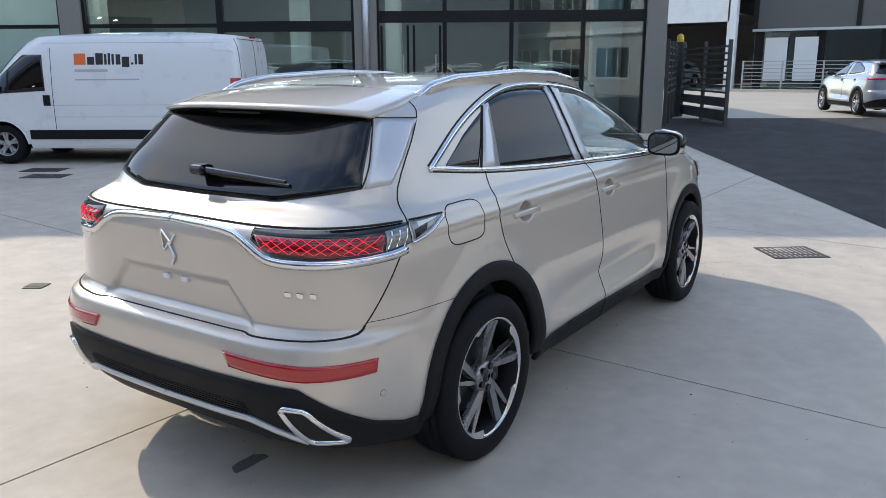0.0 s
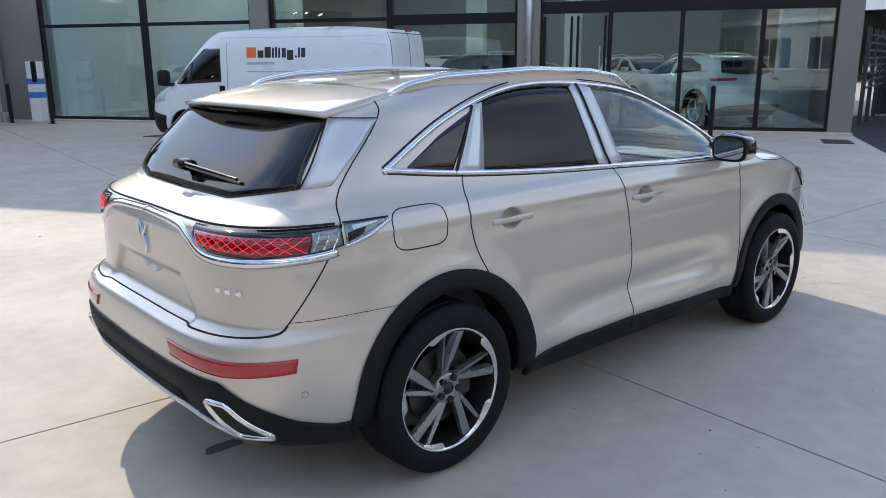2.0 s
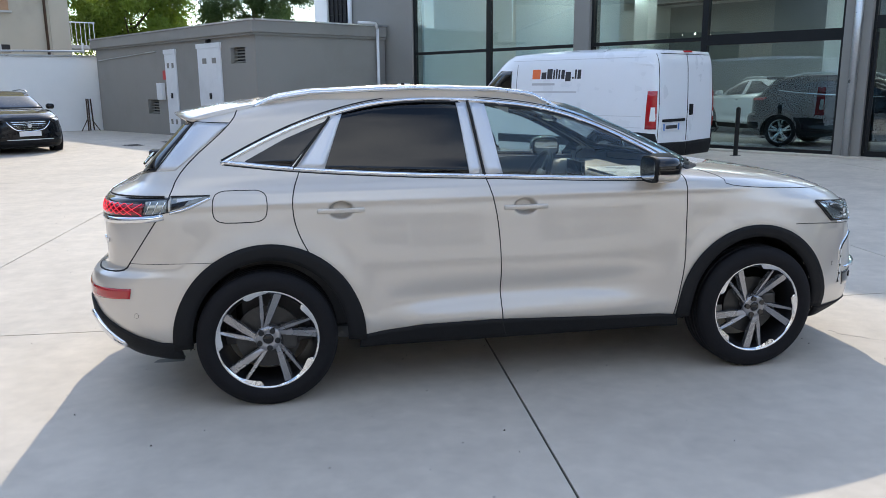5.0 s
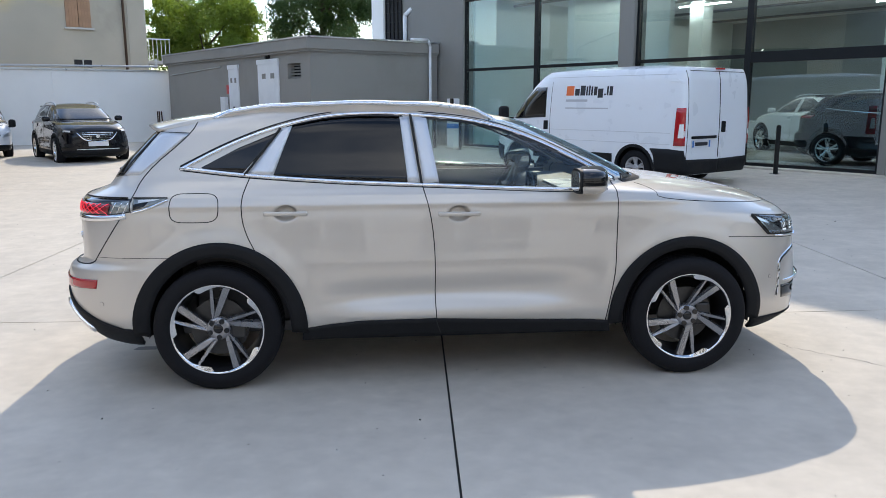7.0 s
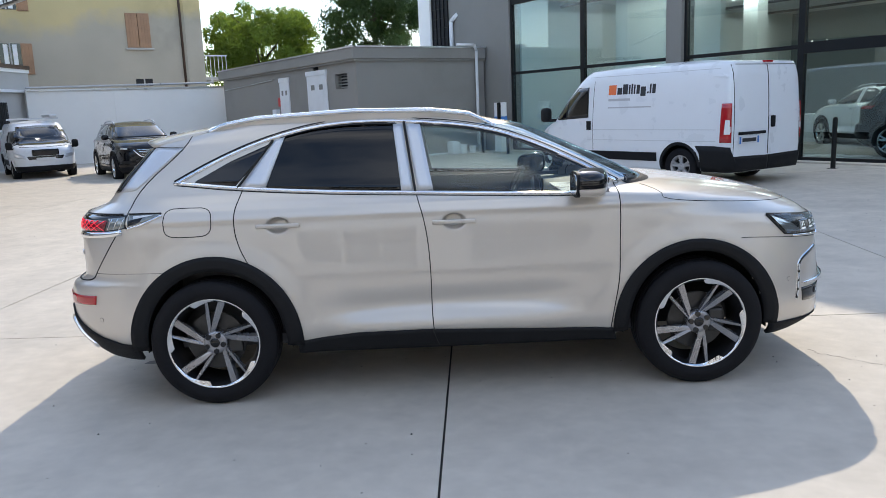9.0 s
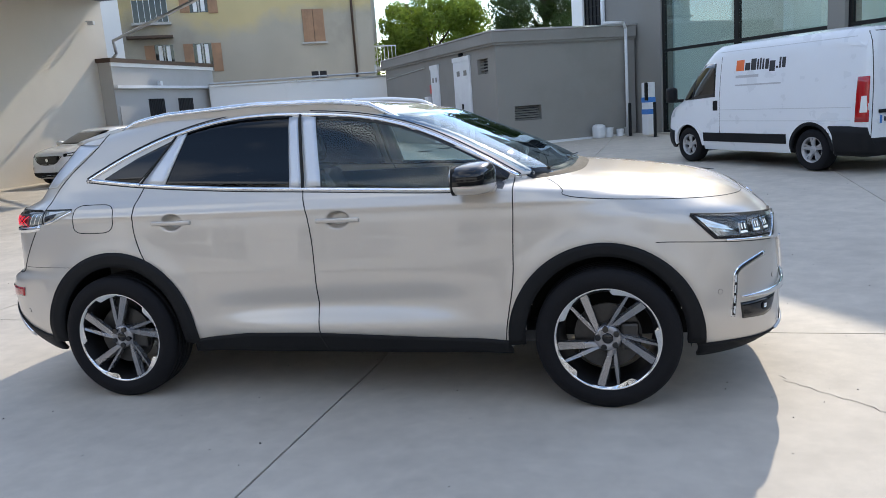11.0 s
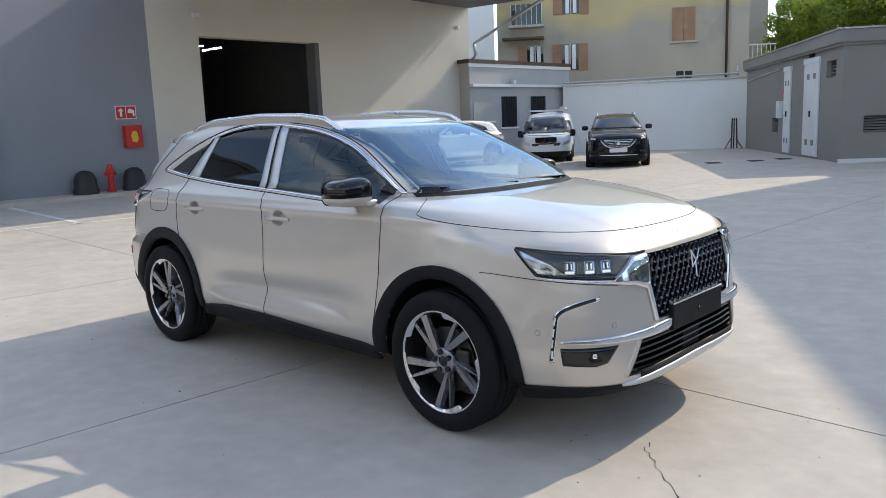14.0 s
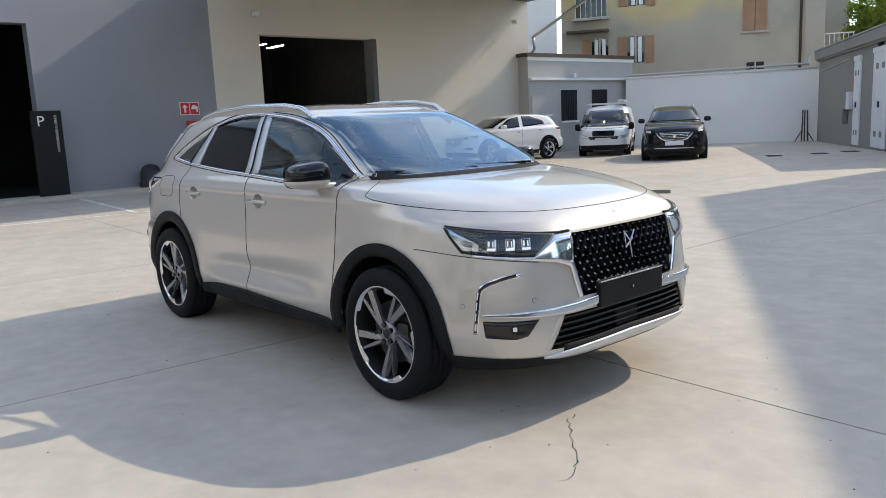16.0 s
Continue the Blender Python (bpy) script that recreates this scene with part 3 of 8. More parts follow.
        part("brake_caliper", bm, DISC, w)
    return w

# ---- ground ----
def height(x, y):
    """The yard rises slightly towards the showroom."""
    u, v = 0.537 * x - 0.843 * y, 0.843 * x + 0.537 * y
    return 0.018 * min(max(v - 2.2, 0), 14) * min(max((u + 26) / 9, -0.3), 1)


def draped(x0, x1, y0, y1, step, lift, m=None):
    """A sheet over a rectangle, draped over the ground."""
    nx, ny = max(1, round((x1 - x0) / step)), max(1, round((y1 - y0) / step))
    rows = []
    for j in range(ny + 1):
        row = []
        for i in range(nx + 1):
            p = Vector((x0 + (x1 - x0) * i / nx, y0 + (y1 - y0) * j / ny, 0))
            p = (m @ p) if m is not None else p
            row.append((p.x, p.y, height(p.x, p.y) + lift))
        rows.append(row)
    bm = bmesh.new()
    grid_faces(bm, rows)
    return bm


far = bmesh.new()
bmesh.ops.create_grid(far, x_segments=60, y_segments=60, size=75)
for v in far.verts:
    v.co.z = height(v.co.x, v.co.y) - 0.03
    if max(abs(v.co.x), abs(v.co.y)) > 74:
        v.co.x, v.co.y = v.co.x * 9, v.co.y * 9
solid("ground", far, ROAD, "pale worn tarmac reaching to the horizon", "ground", kind="structure")
solid("asphalt_drive", draped(4.22, 14.5, -14, 16.6, 1.0, 0.003, YARD), ASPHALT, "dark patched asphalt drive beside the concrete yard", "road", kind="structure")

# ---- showroom ----
shop = thing("showroom", YARD, "long car showroom with black-framed glazing and grey plaster columns", "building", kind="structure")
V0 = 12.4
for a, b, top in ((-18.35, -14.78, 10.6), (-19.75, -18.35, 6.6)):
    part("wall", box(a, b, V0 - 0.12, V0 + 0.3, 0, top), PLASTER_GREY, shop)
for a, b in ((-8.70, -8.24), (-2.38, -1.90), (3.80, 4.22)):
    part("column", box(a, b, V0 - 0.16, V0 + 0.3, 0, 4.9, 0.01), PLASTER_GREY, shop, "grey plaster column")
part("upper_wall", box(-14.78, -3.0, V0 - 0.02, V0 + 0.3, 4.9, 10.6), PLASTER_GREY, shop)
part("upper_wall", box(-3.0, 4.22, V0 - 0.02, V0 + 0.3, 4.9, 5.3), PLASTER_GREY, shop)
part("end_wall", box(3.94, 4.22, V0 + 0.3, 26.7, 0, 5.1), PLASTER_GREY, shop)
part("end_wall", box(-3.3, -3.0, V0 + 0.3, 26.7, 5.1, 10.4), PLASTER_GREY, shop)
part("side_wall", box(-19.75, -19.45, V0 + 0.3, 27, 0, 6.6), PLASTER_GREY, shop)
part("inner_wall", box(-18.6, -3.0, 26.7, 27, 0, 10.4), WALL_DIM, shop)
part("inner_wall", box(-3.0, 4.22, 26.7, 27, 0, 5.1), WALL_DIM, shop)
part("partition", box(-14.9, -14.7, V0 + 0.3, 26.7, 0, 4.7), WALL_IN, shop)
part("partition", box(-13.2, -9.4, 15.2, 15.4, 0.1, 4.7), WALL_IN, shop, "pale green partition wall")
part("partition", box(3.55, 4.14, 15.6, 15.75, 0.19, 4.7), WALL_IN, shop, "pale green partition wall")
part("showroom_floor", box(-14.7, 4.14, V0 + 0.02, 26.7, -0.02, 0.19), TILE_IN, shop)
part("plinth", box(-14.78, 4.22, V0 - 0.35, V0 + 0.02, -0.02, 0.215, 0.01), CONCRETE, shop, "low concrete plinth")
part("showroom_ceiling", box(-14.7, 4.14, V0 + 0.05, 26.7, 4.7, 4.9), CEIL_IN, shop)
part("roof", box(-18.35, -3.0, V0 + 0.3, 27, 10.4, 10.6), PLASTER_GREY, shop)
part("roof", box(-3.0, 4.22, V0 + 0.3, 27, 5.1, 5.3), PLASTER_GREY, shop)
part("low_roof", box(-19.75, -18.35, V0 + 0.3, 27, 6.4, 6.6), PLASTER_GREY, shop)
BAYS = [(-14.78, -11.68), (-11.68, -8.70), (-8.24, -5.27), (-5.27, -2.38), (-1.90, -0.46), (-0.46, 0.96), (0.96, 2.48), (2.48, 3.80)]
for k, (a, b) in enumerate(BAYS):
    bay = part("window", box(a, b, V0 - 0.05, V0 + 0.05, 0.215, 0.28), FRAME_BLACK, shop, "black aluminium window frame")
    w = 0.07 if k < 4 else 0.045
    for x in (a + w / 2, b - w / 2):
        part("mullion", box(x - w / 2, x + w / 2, V0 - 0.06, V0 + 0.06, 0.28, 4.9), FRAME_BLACK, bay)
    t0, t1 = (2.49, 2.57) if k < 3 else (2.39, 2.61) if k == 3 else (2.56, 2.80)
    part("transom", box(a + w, b - w, V0 - 0.055, V0 + 0.055, t0, t1), FRAME_BLACK, bay)
    part("transom", box(a + w, b - w, V0 - 0.055, V0 + 0.055, 4.55, 4.9), FRAME_BLACK, bay)
    for z0, z1 in ((0.28, t0), (t1, 4.55)):
        p = part("pane", box(a + w, b - w, V0 - 0.006, V0 + 0.006, z0, z1), SHOP_GLASS, bay)
        p.visible_shadow = False
for x, z in ((-2.12, 4.9),):
    pipe = bmesh.new()
    rod(pipe, (x, V0 - 0.22, 0.05), (x, V0 - 0.22, z), 0.07, 16)
    part("downpipe", pipe, STEEL, shop, "round brushed steel downpipe", True)
for u, v in ((-11.0, 19), (-4.8, 18.5), (-2.35, 21.6), (3.35, 15.2)):
    part("pillar", box(u - 0.25, u + 0.25, v - 0.25, v + 0.25, 0.19, 4.7), WALL_IN, shop, "square white pillar")

# door leaves and their handles
for a, b in ((-1.83, -1.22), (-1.14, -0.53)):
    leaf = part("door", box(a, b, V0 - 0.10, V0 - 0.06, 0.22, 0.32), FRAME_BLACK, shop, "framed glass entrance door")
    for x in (a, b - 0.05):
        part("stile", box(x, x + 0.05, V0 - 0.10, V0 - 0.06, 0.32, 2.5), FRAME_BLACK, leaf)
    h = bmesh.new()
    rod(h, (b - 0.12, V0 - 0.16, 0.7), (b - 0.12, V0 - 0.16, 1.9), 0.015)
    part("handle", h, STEEL, leaf)

# ---- plant room ----
hut = thing("plant_room", YARD, "low taupe plastered plant room with a flat roof", "building", kind="structure")
part("wall", box(-27.9, -16.25, 7.9, 12.2, -0.15, 3.0), PLASTER_BOX, hut)
VENTS_FRONT = [(-23.45, -22.55, 0.72, 1.20), (-17.4, -16.58, 2.26, 2.70)]
u = -27.9
for a, b, z0, z1 in VENTS_FRONT:
    part("wall", box(u, a, 7.65, 7.9, -0.15, 3.0), PLASTER_BOX, hut)
    part("wall", box(a, b, 7.65, 7.9, -0.15, z0), PLASTER_BOX, hut)
    part("wall", box(a, b, 7.65, 7.9, z1, 3.0), PLASTER_BOX, hut)
    u = b
part("wall", box(u, -16.0, 7.65, 7.9, -0.15, 3.0), PLASTER_BOX, hut)
for v0, v1, z0, z1 in ((7.9, 8.17, -0.15, 3.0), (8.17, 9.02, -0.15, 0.84), (8.17, 9.02, 1.26, 3.0), (9.02, 12.2, -0.15, 3.0)):
    part("wall", box(-16.25, -16.0, v0, v1, z0, z1), PLASTER_BOX, hut)
part("roof", box(-28.05, -15.88, 7.5, 12.2, 3.06, 3.38, 0.02), PLASTER_BOX, hut, "projecting plastered roof edge")
part("roof_trim", box(-28.08, -15.85, 7.47, 12.2, 3.38, 3.42), STEEL, hut, "grey metal roof edge")
part("soffit", box(-28.0, -15.93, 7.56, 12.2, 3.0, 3.06), PLASTER_GREY, hut)
part("base_strip", box(-16.0, -15.9, 7.6, 11.9, 0, 0.2), WHITE_METAL, hut, "pale kerb strip")

# ---- white wall, low annexe, garage ----
white = solid("wall_white", moved(box(-28.9, -28.5, 0.4, 9.0, -0.2, 2.78), YARD), PLASTER_WHITE, "white rendered boundary wall", "wall", kind="structure")
part("coping", moved(box(-28.95, -28.46, 0.4, 9.0, 2.78, 2.84), YARD), COPPER_DARK, white, "dark metal coping")
annex = thing("annexe", pose(-15.2, 0, 0), "low pale grey annexe with barred windows", "building", kind="structure")
part("wall", box(-6, 0, 18.5, 25.05, 0, 3.6), PLASTER_LOW, annex)
part("roof_edge", box(-6.05, 0.08, 18.4, 25.1, 3.6, 3.74), COPPER_DARK, annex, "dark metal roof edge")
garage = thing("garage", pose(-15.7, 0, 0) @ Matrix.Diagonal((1, 1, 1.037, 1)), "tall workshop building painted slate and beige", "building", kind="structure")
TOPG = 7.5
part("wall", box(-0.4, 0, -14, -2.2, 0, TOPG), PLASTER_DARK, garage, "slate grey painted wall")
part("wall", box(-0.4, 0, -2.2, 1.85, 3.95, TOPG), PLASTER_DARK, garage, "slate grey painted wall")
part("wall", box(-0.4, 0, 1.85, 6.38, 0, TOPG), PLASTER_DARK, garage, "slate grey painted wall")
part("wall", box(-0.4, 0, 6.38, 7.85, 0, TOPG), PLASTER_BEIGE, garage, "beige plastered wall")
part("wall", box(-0.4, 0, 7.85, 11.9, 3.92, TOPG), PLASTER_BEIGE, garage, "beige plastered wall")
part("wall", box(-0.4, 0, 11.9, 19.1, 0, TOPG), PLASTER_BEIGE, garage, "beige plastered wall")
# workshop's inner walls coloured black, its lack of light painted in
part("back_wall", box(-9, -8.6, -14, 19.1, 0, TOPG), UNLIT_IN, garage)
part("side_wall", box(-8.6, -0.4, 18.7, 19.1, 0, TOPG), PLASTER_BEIGE, garage)
part("side_wall", box(-8.6, -0.4, 6.0, 6.3, 0, TOPG), UNLIT_IN, garage)
part("side_wall", box(-8.6, -0.4, 13.0, 13.3, 0, TOPG), UNLIT_IN, garage)
part("side_wall", box(-8.6, -0.4, -3.0, -2.7, 0, TOPG), UNLIT_IN, garage)
part("roof", box(-9, 0.1, -14, 19.1, TOPG, TOPG + 0.2), PLASTER_GREY, garage)
part("inner_floor", box(-8.6, -0.02, -2.7, 13.0, -0.02, 0.012), ASPHALT, garage)
can = bmesh.new()
top = [(0, 6.5, 5.6), (0, 19.1, 5.45), (6.2, 15.2, 4.72), (6.2, 2.3, 4.87)]
lo, hi = [can.verts.new(p) for p in top], [can.verts.new((p[0], p[1], p[2] + 0.3)) for p in top]
can.faces.new(lo[::-1])
can.faces.new(hi)
for a in range(4):
    can.faces.new((lo[a], lo[(a + 1) % 4], hi[(a + 1) % 4], hi[a]))
bmesh.ops.recalc_face_normals(can, faces=can.faces[:])
part("canopy", can, PAD, garage, "dark flat canopy over the workshop gate")
gut = bmesh.new()
for a, b in (((6.2, 15.25, 4.9), (6.1, 15.35, 4.7)), ((6.1, 15.35, 4.7), (0.55, 18.75, 4.15)), ((0.55, 18.75, 4.15), (0.5, 18.9, 3.75)), ((0.5, 18.9, 3.75), (0.3, 18.9, 3.6))):
    rod(gut, a, b, 0.05, 10)
part("downpipe", gut, STEEL, garage, "slanting grey downpipe from the canopy", True)
frm = bmesh.new()
bx(frm, -0.42, 0.02, 11.78, 11.95, 0, 3.92)
part("door_frame", frm, PAD, garage, "dark steel gate frame")
for y, z in ((9.0, 3.72), (9.75, 3.8), (10.4, 3.78)):
    part("strip_light", box(-4.2, -3.1, y, y + 0.05, z + 0.2, z + 0.235), TUBE, garage, "glowing tube light")
cam_b = bmesh.new()
rod(cam_b, (0, 18.23, 4.75), (0.22, 18.2, 4.72), 0.02, 8)
bx(cam_b, 0.14, 0.36, 18.1, 18.22, 4.62, 4.74, 0.02)
part("security_camera", cam_b, WHITE_METAL, garage, "white security camera")
cam_b = bmesh.new()
rod(cam_b, (0, 7.7, 4.5), (0.15, 7.7, 4.45), 0.02, 8)
bx(cam_b, 0.1, 0.28, 7.62, 7.78, 4.36, 4.48, 0.02)
part("security_camera", cam_b, WHITE_METAL, garage, "white security camera")

# ---- ochre house behind ----
house = thing("house", YARD @ pose(0, 0.25, 0), "weathered ochre apartment house with wooden shutters", "building", kind="structure")
part("wall", box(-44, -34.2, -3.2, 8.6, 0, 12), PLASTER_YELLOW, house)

# ---- across the street ----
shop2 = thing("dealership", pose(46, 0, 0.25), "dark clad car dealership across the street", "building", kind="structure")
part("wall", box(0, 12, -40, 8.9, 3.5, 12), PAD, shop2, "dark grey cladding panels")
for y in (8.75, 3.3, -2.2, -7.7):
    part("cladding_rib", box(-0.06, 0, y - 0.12, y + 0.12, 3.5, 12), FRAME_BLACK, shop2)
part("ledge", box(-0.1, 0.1, -40, 8.9, 3.35, 3.5), STEEL, shop2)
part("back_wall", box(5, 12, -40, 8.9, 0, 3.5), UNLIT_IN, shop2)
for y in (8.6, 5.2, 1.9, -1.3, -4.6, -7.9):
    part("mullion", box(0.55, 0.65, y - 0.25, y + 0.25, 0, 3.35), FRAME_BLACK, shop2)
p = part("shop_window", box(0.58, 0.60, -40, 8.9, 0, 3.35), SHOP_GLASS, shop2, "dark shop windows")
for y in (8.2, 6.55):
    part("poster", box(0.3, 0.34, y - 1.25, y, 0.5, 3.0), SIGN_WHITE, shop2, "pale notice board")
part("hanging_sign", box(0.2, 0.25, -1.5, 0.2, 2.4, 3.0), SIGN_WHITE, shop2, "small white hanging sign")
hall = thing("open_hall", pose(44, 12.8, 0.25), "white open-sided hall across the street", "building", kind="structure")
part("fascia", box(0, 0.4, -3.0, 9, 3.9, 7.5), WHITE_METAL, hall, "white fascia")
part("roof", box(0.4, 14, -3.0, 9, 7.3, 7.5), WHITE_METAL, hall)
part("post", box(0, 0.5, -3.4, -2.9, 0, 7.5), WHITE_METAL, hall, "white square post")
part("back_wall", box(14, 14.4, -3.0, 9, 0, 7.5), PLASTER_GREY, hall)
part("side_wall", box(0.4, 14, 8.6, 9, 0, 7.5), PLASTER_GREY, hall)
part("soffit", box(0.4, 14, -3.0, 9, 4.4, 4.5), PLASTER_GREY, hall)
# unseen building behind the walk, added to give glass and paint something to reflect
back = thing("reflection_block", pose(0, -17, 0), "plain pale block added out of view to fill the reflections", "building", kind="structure")
part("wall", box(-30, 26, -8, 0, 0, 8), PLASTER_LOW, back)
for k in range(13):
    for z0, z1 in ((1.0, 2.7), (4.6, 6.6)):
        x0 = -28.6 + 4.2 * k
        w = part("window", box(x0, x0 + 2.9, 0.0, 0.03, z0, z1), GLOSS_BLACK, back, "wide dark window of the added block")
        part("sill", box(x0 - 0.1, x0 + 3.0, 0.0, 0.12, z0 - 0.1, z0), PLASTER_WHITE, w)
        for q in (0.0, 0.95, 1.9, 2.84):
            part("mullion", box(x0 + q, x0 + q + 0.06, 0.03, 0.06, z0, z1), PLASTER_WHITE, w)
part("cornice", box(-30, 26, 0.0, 0.25, 3.5, 3.8), PLASTER_WHITE, back, "white band between the storeys")


# ---- the beige crossover ----
ARCHES = ((-1.350, 0.352), (1.356, 0.352))


def crossover_relief(x, z):
    flare = sum(np.exp(-((np.hypot(x - a, z - 0.352) - 0.48) / 0.075)**2) for a, _ in ARCHES) * 0.016
    reach = 1 / (1 + np.exp((np.abs(x + 0.02) - 0.66) / 0.07))
    scoop = -0.025 * np.exp(-((z - 0.535 - 0.03 * x) / 0.075)**2) * reach + 0.012 * np.exp(-((z - 0.405) / 0.045)**2) * reach + 0.010 / (1 + np.exp((z - 0.515 + 0.10 * (x + 0.05)**2) / 0.010)) * reach
    waist = -0.008 * np.exp(-((x + 0.1) / 0.95)**4) * np.clip((z - 0.72) / 0.16, 0, 1)
    crease = 0.007 * np.exp(-((z - 1.045) / 0.02)**2)
    cups = sum(-0.050 / (1 + np.exp((np.hypot((x - hx) / 0.062, (z - hz) / 0.044) - 0.88) / 0.05)) for hx, hz in ((-0.973, 1.003), (0.003, 0.987)))
    return flare + scoop + waist + crease + cups


def plate_dent(x, y, z):
    """The sunken field for the number plate in the tailgate, and the raised middle of the bonnet."""
    half = 0.435 - (np.clip(z, 0.72, 0.87) - 0.722) * 0.9
    edge = np.maximum(np.abs(y) - half, (z - 0.868) * 1.3)
    field = np.where(x < -2.0, 0.024 / (1 + np.exp(edge / 0.010)) * (z > 0.703), 0.0)
    dome = 0.034 / (1 + np.exp((np.abs(y) - 0.42) / 0.022)) * np.clip((z - 0.99) / 0.07, 0, 1) * np.clip((1.136 - z) / 0.012, 0, 1)
    return field + np.where(x > 1.1, dome, 0.0)


CROSSOVER = Shell(
    w=[(0.18, 0.83), (0.26, 0.875), (0.34, 0.905), (0.45, 0.925), (0.56, 0.922), (0.70, 0.917), (0.85, 0.908), (0.97, 0.896), (1.05, 0.880), (1.09, 0.868), (1.135, 0.830), (1.18, 0.800), (1.24, 0.772), (1.32, 0.738), (1.40, 0.700), (1.46, 0.672), (1.50, 0.650), (1.552, 0.612), (1.62, 0.5)],
    xf=[(0.18, 1.98), (0.23, 2.11), (0.28, 2.20), (0.33, 2.25), (0.45, 2.245), (0.60, 2.240), (0.75, 2.232), (0.85, 2.215), (0.90, 2.195), (0.93, 2.165), (0.96, 2.125), (0.985, 2.08), (1.01, 2.02), (1.035, 1.94), (1.06, 1.83), (1.09, 1.65), (1.11, 1.50), (1.125, 1.37), (1.138, 1.24), (1.15, 1.20), (1.20, 1.10), (1.30, 0.89), (1.40, 0.67), (1.50, 0.43), (1.552, 0.20), (1.62, 0.1)],
    xr=[(0.18, -1.98), (0.24, -2.10), (0.32, -2.20), (0.42, -2.265), (0.50, -2.29), (0.62, -2.295), (0.69, -2.28), (0.725, -2.215), (0.75, -2.20), (0.90, -2.20), (1.02, -2.20), (1.07, -2.185), (1.095, -2.155), (1.12, -2.09), (1.145, -2.03), (1.17, -2.005), (1.25, -1.94), (1.35, -1.845), (1.45, -1.745), (1.50, -1.66), (1.552, -1.40), (1.62, -1.3)],
    nf=[(0.2, 4.0), (0.5, 4.3), (0.85, 3.9), (0.95, 3.7), (1.0, 3.3), (1.1, 3.0), (1.14, 3.0), (1.17, 3.8), (1.3, 4.4), (1.5, 4.4), (1.62, 3.5)],
    nr=[(0.2, 4.4), (0.6, 5.0), (1.08, 5.0), (1.18, 6.0), (1.3, 7.0), (1.45, 7.0), (1.5, 5.0), (1.62, 3.5)],
    f0=[(0.2, 0.9), (1.0, 0.9), (1.08, 0.8), (1.138, 0.36), (1.2, 0.2), (1.3, 0.0), (1.5, -0.45), (1.62, -0.5)],
    r0=[(0.2, -1.15), (1.0, -1.1), (1.2, -1.05), (1.5, -0.9), (1.62, -0.8)],
    relief=crossover_relief, crown=(1.552, 1.606, -0.55), dent=plate_dent)

TOP_LINE = [(-1.558, 1.240), (-1.40, 1.322), (-1.256, 1.388), (-1.10, 1.447), (-0.94, 1.494), (-0.78, 1.528), (-0.615, 1.546), (-0.42, 1.549), (-0.255, 1.541), (0.078, 1.511), (0.315, 1.455), (0.521, 1.377), (0.767, 1.257), (0.955, 1.148)]
BELT = [(-1.542, 1.243), (-1.182, 1.198), (-0.615, 1.158), (-0.164, 1.140), (0.30, 1.118), (0.631, 1.106), (0.82, 1.108)]
DOOR_F = [(0.925, 1.15), (0.931, 1.026), (0.923, 0.844), (0.919, 0.643), (0.878, 0.439), (0.867, 0.345)]
DOOR_B = [(-0.205, 1.150), (-0.157, 0.98), (-0.136, 0.752), (-0.14, 0.403), (-0.108, 0.27)]
DOOR_R = [(-1.172, 1.198), (-1.213, 1.091), (-1.214, 0.98), (-1.189, 0.885), (-1.14, 0.79)]
CUT = [(-1.470, 1.515), (-1.50, 1.437), (-1.763, 1.215), (-1.815, 1.071), (-1.855, 1.008), (-2.03, 0.755)]
GLASS_F = [(-0.130, 1.146), (-0.195, 1.527), (0.078, 1.505), (0.315, 1.449), (0.521, 1.370), (0.767, 1.249), (0.90, 1.172), (0.86, 1.113), (0.631, 1.111), (0.30, 1.123)]
GLASS_R = [(-1.09, 1.192), (-0.965, 1.480), (-0.78, 1.523), (-0.615, 1.541), (-0.42, 1.544), (-0.300, 1.536), (-0.255, 1.148), (-0.615, 1.162)]


def on(points):
    return [("x", a, z) for a, z in points]


